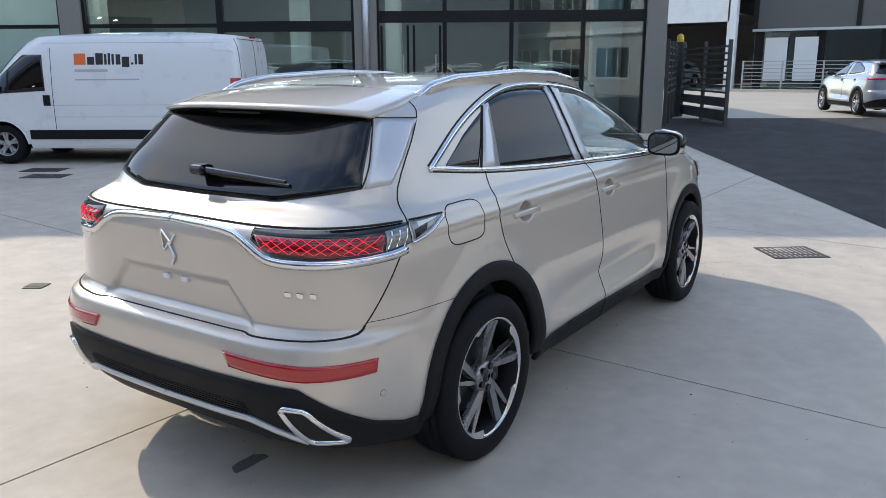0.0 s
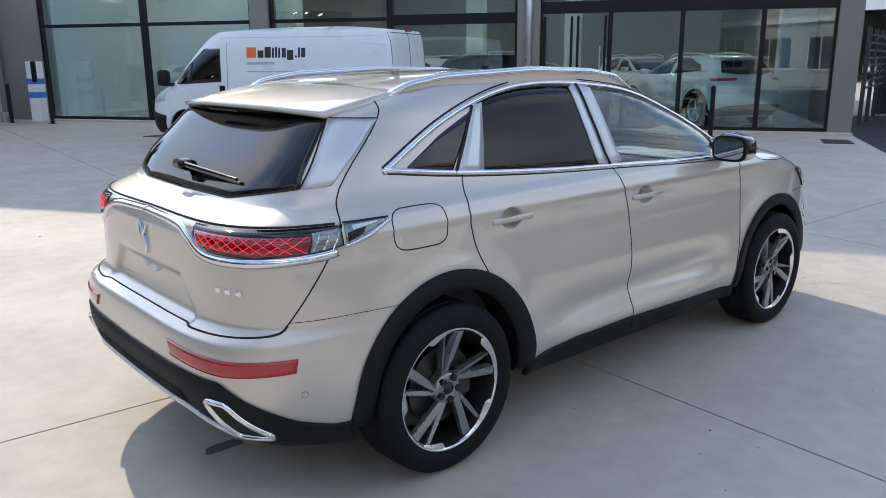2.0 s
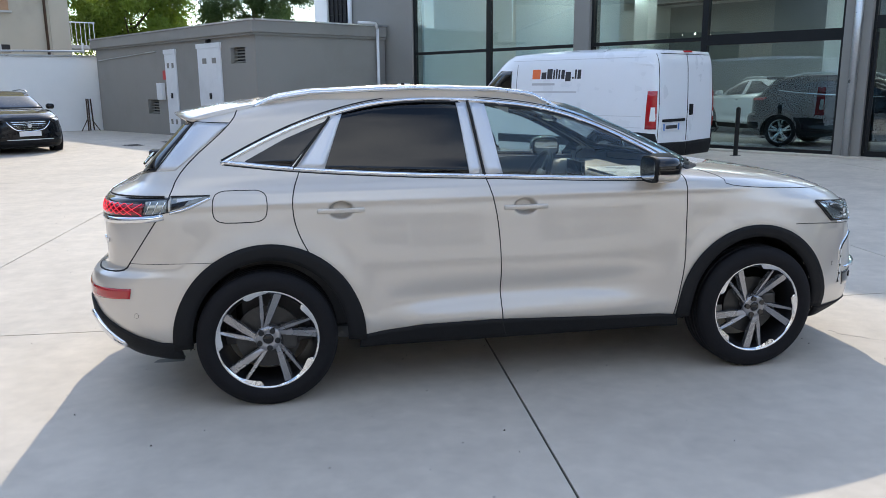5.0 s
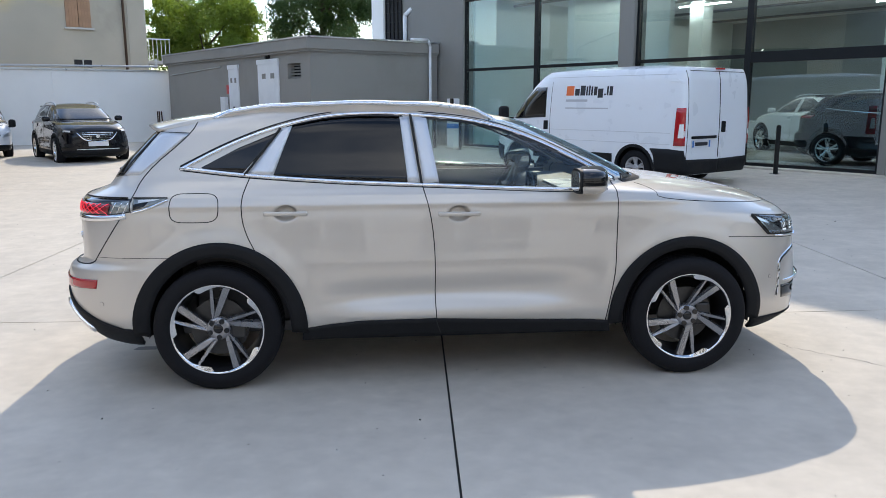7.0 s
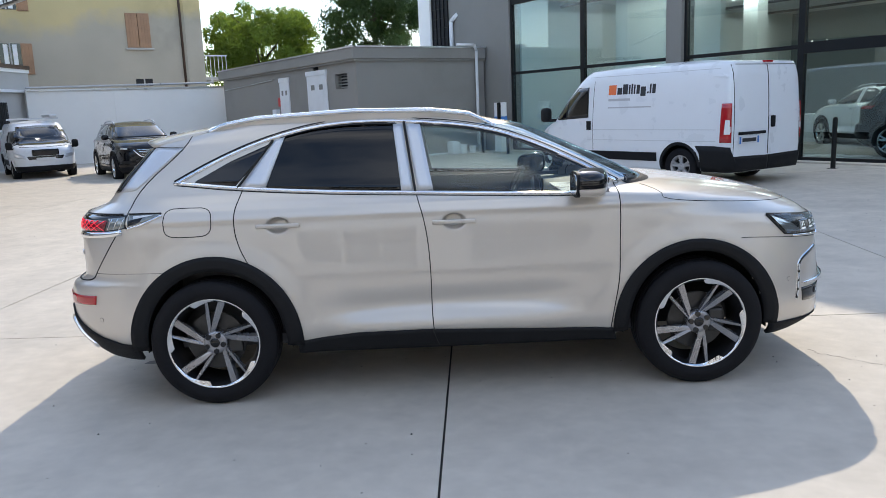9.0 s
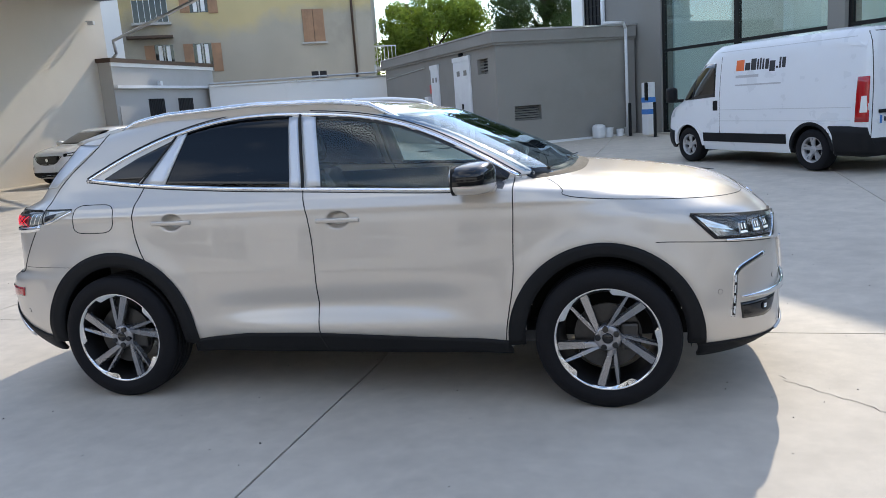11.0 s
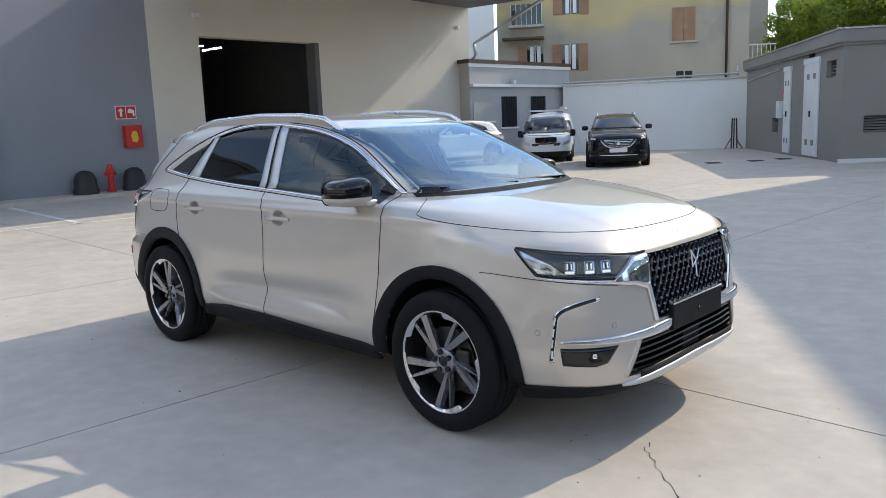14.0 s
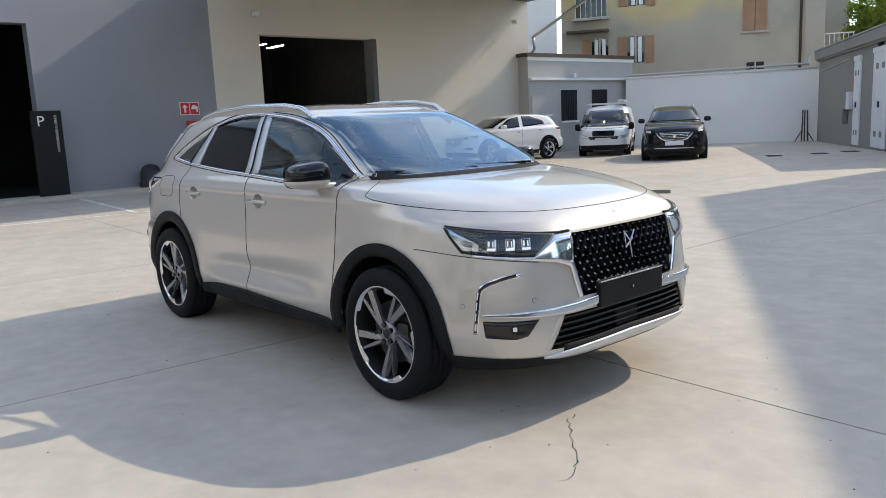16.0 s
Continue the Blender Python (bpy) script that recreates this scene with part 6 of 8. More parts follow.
def make_suv(m, paint, label, grille=CHROME, group="", rails=True, dark_roof=False):
    """A parked crossover, simpler than the near one."""
    car = thing("car", m, label, "car", group)
    sh = CROSSOVER
    s = np.concatenate([np.linspace(0, 1, 22), np.linspace(1, 2, 48)[1:], np.linspace(2, 3, 24)[1:]])
    z = np.concatenate([np.linspace(0.20, 0.93, 30), np.linspace(0.94, 1.14, 22), np.linspace(1.16, 1.49, 14), 1.606 - 0.106 * (1 - np.linspace(0.0, 0.999, 9))**2])

    def panel_of(x, y, zz, side):
        out = np.full(x.shape, "body", dtype=object)
        out[inside(DOOR_F + [(-0.12, 0.345), (-0.14, 0.403), (-0.136, 0.752), (-0.157, 0.98), (-0.205, 1.150), (-0.262, 1.541), (0.078, 1.511), (0.521, 1.377), (0.93, 1.16)], x, zz) & (y > 0.4)] = "front_door"
        out[inside([(-0.262, 1.541), (-0.205, 1.150), (-0.157, 0.98), (-0.136, 0.752), (-0.12, 0.345), (-0.86, 0.345), (-0.96, 0.66), (-1.14, 0.79), (-1.214, 0.98), (-1.172, 1.198), (-0.94, 1.494)], x, zz) & (y > 0.4)] = "rear_door"
        out[(x > 1.08) & (zz > np.interp(x, [1.08, 1.25, 2.3], [1.15, 1.05, 0.985])) & (zz < 1.145)] = "bonnet"
        out[zz > 1.5] = "roof"
        for hx, hz in ARCHES:
            out[(((x - hx) / 0.405)**2 + ((zz - hz) / 0.43)**2 < 1) & (y > 0.35)] = ""
        return out
    shell_panels(sh, s, z, panel_of, car, {"roof": GLOSS_BLACK} if dark_roof else {}, paint)
    part("underbody", box(-2.0, 2.0, -0.62, 0.62, 0.2, 0.7), CLADDING, car)
    ax, az = zip(*[(b, a) for a, b in TOP_LINE if a > 0][::-1])
    for sd in (-1, 1):
        f = Fitter(sh, sd)
        part("window", f.patch(on([(-0.10, 1.155), (0.4, 1.13), (0.83, 1.135)]), on([(-0.16, 1.512), (0.315, 1.43), (0.83, 1.168)]), 20, 4, 0.003, 0.004), GLOSS_BLACK, car, smooth=True)
        part("window", f.patch(on([(-1.30, 1.235), (-0.7, 1.18), (-0.27, 1.16)]), on([(-1.20, 1.36), (-0.7, 1.515), (-0.31, 1.52)]), 20, 4, 0.003, 0.004), GLOSS_BLACK, car, smooth=True)
        part("window_trim", f.ribbon(on(BELT), 0.02, 30, 0.004), CHROME, car)
        part("door_seam", f.ribbon(on(DOOR_B), 0.008, 20, 0.001), GAP, car)
        for hx, hz in ARCHES:
            th = np.linspace(-0.06, math.pi + 0.06, 24)
            part("wheel_arch", f.patch([("x", hx + 0.392 * math.cos(t), hz + 0.418 * math.sin(t)) for t in th], [("x", hx + 0.474 * math.cos(t), hz + 0.484 * math.sin(t)) for t in th], 24, 2, 0.012, 0.03), CLADDING, car)
            make_wheel(car, pose(hx, sd * 0.838, 0.356, 0, 0, 0 if sd < 0 else 180), style="five", detail=False, bright=RIM_DARK, dark=RIM_DARK if dark_roof else RIM_BRIGHT)
        part("sill", f.patch(on([(-0.90, 0.235), (0.90, 0.235)]), on([(-0.895, 0.36), (0.885, 0.36)]), 20, 2, 0.010, 0.02), CLADDING, car)
        part("lower_bumper", f.patch([("x", 1.80, 0.235), ("f", 0, 0.28)], [("x", 1.80, 0.36), ("f", 0.7, 0.40), ("f", 0, 0.40)], 20, 2, 0.010, 0.02), CLADDING, car)
        part("lower_bumper", f.patch([("x", -1.80, 0.235), ("r", 0, 0.28)], [("x", -1.80, 0.36), ("r", 0.7, 0.48), ("r", 0, 0.52)], 20, 2, 0.010, 0.02), CLADDING, car)
        lamp = part("headlamp", f.patch([("x", 1.80, 0.86), ("f", 0.58, 0.83)], [("x", 1.76, 0.95), ("f", 0.55, 0.91)], 16, 3, 0.006, 0.012), DIM, car, "headlamp under a clear lens", True)
        part("lamp_light", f.patch([("x", 1.90, 0.87), ("f", 0.66, 0.86)], [("x", 1.90, 0.91), ("f", 0.66, 0.90)], 8, 2, 0.010, 0.004), SIGN_WHITE, lamp)
        part("tail_lamp", f.patch([("x", -1.80, 1.02), ("r", 0.5, 1.02)], [("x", -1.72, 1.085), ("r", 0.45, 1.08)], 16, 3, 0.006, 0.01), RED_LENS, car, "red tail lamp", True)
        part("fog_lamp", f.patch([("x", 2.0, 0.48), ("f", 0.66, 0.48)], [("x", 1.99, 0.56), ("f", 0.60, 0.56)], 8, 2, 0.004, 0.004), GAP, car)
        mir = bmesh.new()
        bx(mir, 0.66, 0.84, sd * 0.88, sd * 1.08, 1.12, 1.26, 0.05)
        part("door_mirror", mir, GLOSS_BLACK if dark_roof else paint, car, smooth=True)
        if rails:
            r = bmesh.new()
            pts = [(-1.35, 1.53), (-1.1, 1.60), (-0.4, 1.63), (0.05, 1.60), (0.22, 1.54)]
            for a, b in zip(pts[:-1], pts[1:]):
                rod(r, (a[0], sd * 0.58, a[1]), (b[0], sd * 0.58, b[1]), 0.018, 8)
            part("roof_rail", r, SILVER, car)
        part("grille_trim", f.ribbon([("f", 0, 0.612), ("f", 0.33, 0.645), ("f", 0.45, 0.76), ("f", 0.52, 0.85)], 0.022, 24, 0.010), grille, car)
    f = Fitter(sh, -1)
    e0, e1 = (float(np.interp(q, ax, az)) + 0.07 for q in (1.16, 1.49))
    part("windscreen", f.across([("f", 0, 1.155), ("f", 0.5, 1.156), ("x", e0, 1.16)], [("f", 0, 1.495), ("f", 0.4, 1.494), ("x", e1, 1.49)], 16, 8), GLOSS_BLACK, car, smooth=True)
    part("rear_window", f.across([("r", 0, 1.15), ("r", 0.40, 1.152), ("x", -1.90, 1.2)], [("r", 0, 1.45), ("r", 0.40, 1.45), ("x", -1.72, 1.44)], 14, 6), GLOSS_BLACK, car, smooth=True)
    x0 = float(sh.at(3, 0.6, 1)[0])
    plate = part("number_plate", box(x0, x0 + 0.02, -0.26, 0.26, 0.50, 0.61), PLATE, car, "pale number plate")
    gr = part("grille", f.across([("f", 0, 0.63), ("f", 0.34, 0.66), ("f", 0.42, 0.74)], [("f", 0, 0.87), ("f", 0.38, 0.87), ("f", 0.47, 0.85)], 16, 4, 0.004, 0.01), GLOSS_BLACK, car, "black front grille")
    for k in range(5):
        zz = 0.66 + 0.045 * k
        part("grille_bar", f.across([("f", 0, zz), ("f", 0.32 + 0.025 * k, zz)], [("f", 0, zz + 0.006), ("f", 0.32 + 0.025 * k, zz + 0.006)], 10, 1, 0.009, 0.006), grille, gr)
    part("bumper_strip", f.across([("f", 0, 0.405), ("f", 0.55, 0.41)], [("f", 0, 0.43), ("f", 0.55, 0.425)], 14, 1, 0.014, 0.01), SILVER, car)
    g = bmesh.new()
    rod(g, (x0 - 0.01, 0, 0.755), (x0 + 0.012, 0, 0.755), 0.05, 16)
    part("badge", g, CHROME, car)
    sp = bmesh.new()
    bx(sp, -1.88, -1.45, -0.6, 0.6, 1.475, 1.535, 0.02)
    part("spoiler", sp, paint, car)
    return car


U_TURN = math.degrees(math.atan2(-0.843, 0.537))
make_suv(pose(-8.84, 18.09, -0.06, 0, 0, U_TURN) @ Matrix.Diagonal((0.957, 0.967, 1.01, 1)), PAINT_BLACK, "glossy black crossover with chrome grille edge parked by the white wall", group="parked cars")
make_suv(pose(-13.85, 15.7, 0, 0, 0, math.degrees(math.atan2(-0.99, -0.15))) @ Matrix.Diagonal((0.915, 0.955, 0.953, 1)), PAINT_WHITE, "white compact crossover parked beside the workshop wall", GLOSS_BLACK, "parked cars", False)
make_suv(pose(22.3, 0.05, 0.27, 0, 0, math.degrees(math.atan2(1.26, 2.3))) @ Matrix.Diagonal((0.915, 0.955, 0.953, 1)), PAINT_SILVER, "silver compact crossover with a dark roof waiting in the street", GLOSS_BLACK, "parked cars", False, True)
make_suv(YARD @ pose(-2.75, 14.7, 0.19), PAINT_BLACK, "black crossover on show behind the glass front", group="showroom cars")
make_suv(YARD @ pose(-0.06, 20.65, 0.19, 0, 0, -62) @ Matrix.Diagonal((0.93, 0.96, 0.96, 1)), PAINT_WHITE, "white crossover on show beside a pillar", group="showroom cars")
make_suv(YARD @ pose(1.34, 15.2, 0.19, 0, 0, 125) @ Matrix.Diagonal((0.93, 0.96, 0.96, 1)), PAINT_WHITE, "white crossover on show behind the glass front", group="showroom cars")
make_suv(YARD @ pose(-6.2, 17.5, 0.19, 0, 0, 150) @ Matrix.Diagonal((0.93, 0.96, 0.96, 1)), PAINT_WHITE, "white crossover standing deep in the showroom", group="showroom cars")
make_suv(pose(47.5, 14.2, 0.3, 0, 0, 160), PAINT_SILVER, "grey crossover parked under the open hall", group="parked cars")
make_suv(pose(-20.5, 9.6, 0.02, 0, 0, 180) @ Matrix.Diagonal((0.93, 0.96, 0.96, 1)), PAINT_BLACK, "dark car standing inside the unlit workshop", group="parked cars")

VAN = Shell(
    w=[(0.18, 0.88), (0.30, 0.95), (0.45, 0.985), (0.8, 1.0), (1.1, 1.0), (1.5, 0.975), (1.9, 0.935), (2.08, 0.895), (2.14, 0.86), (2.3, 0.8)],
    xf=[(0.18, 2.2), (0.28, 2.36), (0.45, 2.44), (0.75, 2.45), (0.92, 2.40), (1.02, 2.30), (1.10, 2.17), (1.18, 2.02), (1.30, 1.90), (1.6, 1.62), (1.9, 1.34), (2.05, 1.16), (2.14, 1.0), (2.3, 0.9)],
    xr=[(0.18, -2.47), (0.4, -2.505), (1.0, -2.51), (1.9, -2.475), (2.14, -2.43), (2.3, -2.4)],
    nf=[(0.2, 4.2), (1.0, 3.6), (1.2, 3.6), (1.6, 4.2), (2.3, 4)], nr=[(0.2, 12), (2.1, 12), (2.3, 8)],
    f0=[(0.2, 1.3), (1.0, 1.25), (1.3, 0.8), (2.0, 0.1), (2.3, 0)], r0=[(0.2, -2.0), (2.3, -1.9)],
    crown=(2.14, 2.235, -0.8))


def make_van(m, label, shell, hubs, r, small=False, group=""):
    van = thing("van", m, label, "van", group)
    s = np.concatenate([np.linspace(0, 1, 30), np.linspace(1, 2, 70)[1:], np.linspace(2, 3, 30)[1:]])
    lo, top, _ = shell.crown
    z = np.concatenate([np.linspace(0.26, lo - 0.01, 70), top - (top - lo) * (1 - np.linspace(0.0, 0.999, 10))**2])
    k = top / 2.235
    fr = hubs[1] + 0.55

    def panel_of(x, y, zz, side):
        out = np.full(x.shape, "body", dtype=object)
        out[(x > hubs[1] - 0.72) & (x < hubs[1] + 0.42) & (zz > 0.40) & (zz < 2.02 * k) & (y > 0.5)] = "front_door"
        out[(x < shell.xr(1.0) + 0.06) & (y < 0.93 * k) & (zz > 0.52) & (zz < 2.10 * k)] = "rear_door"
        out[(x > hubs[1] + 0.35) & (zz > 1.0 * k) & (zz < 1.2 * k)] = "bonnet"
        for hx in hubs:
            out[(((x - hx) / (r + 0.09))**2 + ((zz - r) / (r + 0.10))**2 < 1) & (y > 0.35)] = ""
        return out
    shell_panels(shell, s, z, panel_of, van, {}, VAN_WHITE)
    part("underbody", box(hubs[0] - 0.8, hubs[1] + 0.6, -0.7, 0.7, 0.24, 0.7), CLADDING, van)
    for sd in (-1, 1):
        f = Fitter(shell, sd)
        for hx in hubs:
            w = make_wheel(van, pose(hx, sd * (0.86 if not small else 0.76), r, 0, 0, 0 if sd < 0 else 180), r=r, width=0.215, rim=r * 0.6, style="five", detail=False, bright=STEEL_RIM, dark=STEEL_RIM)
            th = np.linspace(0.0, math.pi, 24)
            part("wheel_arch", f.patch([("x", hx + (r + 0.05) * math.cos(t), r + (r + 0.06) * math.sin(t)) for t in th], [("x", hx + (r + 0.10) * math.cos(t), r + (r + 0.11) * math.sin(t)) for t in th], 24, 2, 0.010, 0.05), CLADDING if hx == hubs[0] else VAN_WHITE, van)
            lin = bmesh.new()
            bx(lin, hx - r - 0.1, hx + r + 0.1, sd * 0.45, sd * 0.5, 0.25, 2 * r + 0.15)
            part("wheel_housing", lin, GAP, van)
        # cab window
        xa, zb = hubs[1], 1.22 * k
        part("window", f.patch(on([(xa - 0.78, zb + 0.02), (xa + 0.10, zb - 0.03), (xa + 0.18, zb - 0.01)]), on([(xa - 0.76, 1.84 * k), (xa - 0.42, 1.84 * k), (xa + 0.14, zb + 0.14)]), 30, 8, 0.008, 0.009), GLOSS_BLACK, van, "dark cab side window", True)
        part("window_bar", f.ribbon(on([(xa - 0.16, zb), (xa - 0.16, 1.58 * k)]), 0.04, 10, 0.010, rounds=0), FRAME_BLACK, van)
        part("door_seam", f.ribbon(on([(xa - 0.90, 0.42), (xa - 0.90, 1.95 * k)]), 0.010, 10, 0.001, rounds=0), GAP, van)
        part("handle", f.patch(on([(xa - 0.85, 0.99 * k), (xa - 0.74, 0.99 * k)]), on([(xa - 0.85, 1.17 * k), (xa - 0.74, 1.17 * k)]), 6, 3, 0.012, 0.02), CLADDING, van, "black door handle")
        part("side_strip", f.patch(on([(hubs[0] + r + 0.16, 0.42), (xa - r - 0.12, 0.42)]), on([(hubs[0] + r + 0.16, 0.58), (xa - r - 0.12, 0.58)]), 14, 2, 0.014, 0.02), CLADDING, van, "black side rubbing strip")
        # pressed creases drawn as strips, their shading in the strip's colour
        for zz in (2.03 * k, 1.0 * k, 0.80 * k):
            part("body_crease", f.ribbon(on([(hubs[0] - 0.75, zz), (xa - 0.75, zz)]), 0.012, 20, 0.001, rounds=0), CREASE_SHADE, van)
        xr = float(shell.xr(0.6))
        part("rear_bumper", f.patch(on([(hubs[0] - r - 0.10, 0.27), (xr + 0.30, 0.27)]) + [("r", 0.5, 0.27), ("r", 0, 0.27)], on([(hubs[0] - r - 0.10, 0.60), (hubs[0] - r - 0.0, 0.72), (xr + 0.30, 0.72)]) + [("r", 0.95 * k, 0.70), ("r", 0.91 * k, 0.54), ("r", 0, 0.52)], 60, 4, 0.014, 0.03), CLADDING, van, "black plastic rear bumper", True)
        part("front_bumper", f.patch(on([(xa + r + 0.10, 0.27)]) + [("f", 0, 0.27)], on([(xa + r + 0.10, 0.42 if small else 0.60)]) + [("f", 0.6, 0.42 if small else 0.72), ("f", 0, 0.42 if small else 0.72)], 30, 4, 0.012, 0.03), CLADDING, van, "black plastic front bumper", True)
        part("tail_lamp", f.patch(on([(xr + 0.20, 0.78)]) + [("r", 0.94 * k, 0.78)], on([(xr + 0.18, 1.44 * k)]) + [("r", 0.925 * k, 1.44 * k)], 12, 8, 0.012, 0.02), RED_LENS, van, "tall red tail lamp", True)
        part("lamp_insert", f.patch(on([(xr + 0.12, 0.92)]) + [("r", 0.96 * k, 0.92)], on([(xr + 0.10, 1.16 * k)]) + [("r", 0.965 * k, 1.16 * k)], 6, 3, 0.016, 0.01), SIGN_WHITE, van)
        part("headlamp", f.patch([("x", fr - 0.10, 0.88 * k), ("f", 0.66 * k, 0.80 * k)], [("x", fr - 0.22, 1.10 * k), ("f", 0.70 * k, 0.93 * k)], 10, 4, 0.006, 0.012), SILVER, van, "clear headlamp", True)
        part("rear_glass", f.patch([("r", 0.10, 1.42 * k), ("r", 0.80 * k, 1.42 * k)], [("r", 0.10, 1.95 * k), ("r", 0.78 * k, 1.95 * k)], 8, 4, 0.004, 0.004), GLOSS_BLACK, van) if small else None
        part("door_seam", f.ribbon([("r", 0.90 * k, 0.55), ("r", 0.87 * k, 2.08 * k)], 0.012, 12, 0.001, rounds=0), GAP, van)
        part("door_seam", f.ribbon([("r", 0.87 * k, 2.085 * k), ("r", 0.0, 2.085 * k)], 0.012, 12, 0.001, rounds=0), GAP, van)
        part("door_seam", f.ribbon([("r", 0.006, 0.55), ("r", 0.006, 2.08 * k)], 0.010, 12, 0.001, rounds=0), GAP, van)
        for zz in (0.95, 1.85 * k):
            part("hinge", f.patch(on([(xr + 0.10, zz)]) + [("r", 0.93 * k, zz)], on([(xr + 0.10, zz + 0.10)]) + [("r", 0.93 * k, zz + 0.10)], 6, 2, 0.012, 0.012), VAN_WHITE, van)
        mir = bmesh.new()
        bx(mir, xa + 0.22, xa + 0.42, sd * (1.0 * k + 0.02), sd * (1.0 * k + 0.20), 1.16 * k, 1.46 * k, 0.06)
        part("door_mirror", mir, CLADDING, van, "black door mirror", True)
        part("mirror_arm", box(xa + 0.26, xa + 0.36, sd * 0.88 * k, sd * (1.0 * k + 0.06), 1.16 * k, 1.22 * k), CLADDING, van)
        part("grille", f.patch([("f", 0, 0.78 * k), ("f", 0.45, 0.78 * k)], [("f", 0, 0.90 * k), ("f", 0.50, 0.90 * k)], 10, 2, 0.006, 0.01), GLOSS_BLACK, van)
    f = Fitter(shell, -1)
    part("windscreen", f.across([("f", 0, 1.22 * k), ("f", 0.82 * k, 1.25 * k)], [("f", 0, 2.04 * k), ("f", 0.74 * k, 2.0 * k)], 16, 8), GLOSS_BLACK, van, smooth=True)
    xr0 = float(shell.xr(1.0))
    part("handle", box(xr0 - 0.03, xr0 + 0.01, -0.16, -0.06, 1.0 * k, 1.20 * k, 0.015), CLADDING, van, "black rear door handle")
    part("high_brake_light", box(xr0 + 0.02, xr0 + 0.10, -0.10, 0.10, 2.115 * k, 2.15 * k, 0.008), RED_LENS, van)
    return van


# van white darkened to paint the shade along its creases
CREASE_SHADE = mat("van_crease_shade", (0.60, 0.61, 0.63), 0.4, var=0.02)
big = make_van(YARD @ pose(-6.13, 8.88, 0.115, 0, 0, 180) @ Matrix.Diagonal((1, 1, 0.95, 1)), "white panel van with black lower bumpers parked before the showroom", VAN, (-1.48, 1.49), 0.335)
# the van's left side faces the yard; its wordmark is drawn as plain blocks
for dx, z0, wd, ht, ink in ((0.0, 1.71, 0.125, 0.165, ORANGE), (0.145, 1.71, 0.075, 0.115, INK), (0.235, 1.71, 0.08, 0.17, INK), (0.33, 1.71, 0.025, 0.155, INK), (0.37, 1.71, 0.025, 0.17, INK), (0.41, 1.71, 0.025, 0.155, INK), (0.455, 1.71, 0.05, 0.15, INK), (0.52, 1.67, 0.08, 0.155, INK), (0.62, 1.71, 0.025, 0.03, INK), (0.66, 1.71, 0.025, 0.155, INK), (0.70, 1.71, 0.05, 0.15, INK), (0.0, 1.60, 0.36, 0.04, GREY_INK), (0.0, 1.475, 0.70, 0.022, GREY_INK)):
    # the sign runs from the cab backwards
    x1, z0 = 0.20 - dx * 1.5, 1.67 + (z0 - 1.71) * 1.1
    wd, ht = wd * 1.5, ht * 1.12
    f = Fitter(VAN, 1)
    part("lettering", f.patch(on([(x1 - wd, z0), (x1, z0)]), on([(x1 - wd, z0 + ht), (x1, z0 + ht)]), 3, 2, 0.003, 0.003), ink, big, "printed wordmark on the van side")
plate = part("number_plate", box(-2.535, -2.51, 0.28, 0.80, 0.75, 0.87), PLATE, big, "pale number plate")
part("plate_bar", box(-2.538, -2.534, 0.36, 0.72, 0.778, 0.842), INK, plate)
for y in (0.285, 0.755):
    part("plate_band", box(-2.538, -2.534, y, y + 0.04, 0.752, 0.868), BLUE, plate)
part("plate_light", box(-2.54, -2.51, 0.10, 0.80, 0.90, 0.95, 0.008), CLADDING, big, "black plate light strip")

SMALL = Shell(
    w=[(0.18, 0.78), (0.30, 0.84), (0.6, 0.88), (0.95, 0.88), (1.1, 0.86), (1.4, 0.80), (1.6, 0.74), (1.66, 0.70), (1.8, 0.6)],
    xf=[(0.18, 1.85), (0.3, 1.98), (0.6, 2.02), (0.8, 2.0), (0.9, 1.94), (0.98, 1.82), (1.06, 1.55), (1.10, 1.35), (1.3, 1.08), (1.5, 0.76), (1.66, 0.42), (1.8, 0.3)],
    xr=[(0.18, -2.05), (0.5, -2.1), (1.0, -2.1), (1.66, -2.0), (1.8, -1.95)],
    nf=[(0.2, 4.0), (0.9, 3.6), (1.06, 3.0), (1.2, 4), (1.8, 4)], nr=[(0.2, 8), (1.8, 6)],
    f0=[(0.2, 0.9), (0.95, 0.8), (1.1, 0.3), (1.66, -0.4), (1.8, -0.5)], r0=[(0.2, -1.6), (1.8, -1.4)],
    crown=(1.66, 1.75, -0.7))
fwd = Vector((0.537, -0.843))
sv = make_van(pose(-11.9 - fwd.x * 1.245, 18.7 - fwd.y * 1.245, -0.05, 0, 0, U_TURN), "small white delivery van with a roof rack parked beside the annexe", SMALL, (-1.245, 1.245), 0.31, True)
for sx in (-0.9, 0.2):
    part("rack_bar", box(sx - 0.03, sx + 0.03, -0.68, 0.68, 1.78, 1.83), SILVER, sv, "roof rack bar")
part("rack_tube", box(-1.4, 0.5, 0.40, 0.62, 1.83, 1.92, 0.02), SILVER, sv, "roof rack tube")
part("grille_trim", box(2.02, 2.05, -0.36, 0.36, 0.72, 0.90, 0.03), GLOSS_BLACK, sv, "black upper grille")
part("number_plate", box(2.05, 2.07, -0.26, 0.26, 0.56, 0.66), PLATE, sv, "pale number plate")

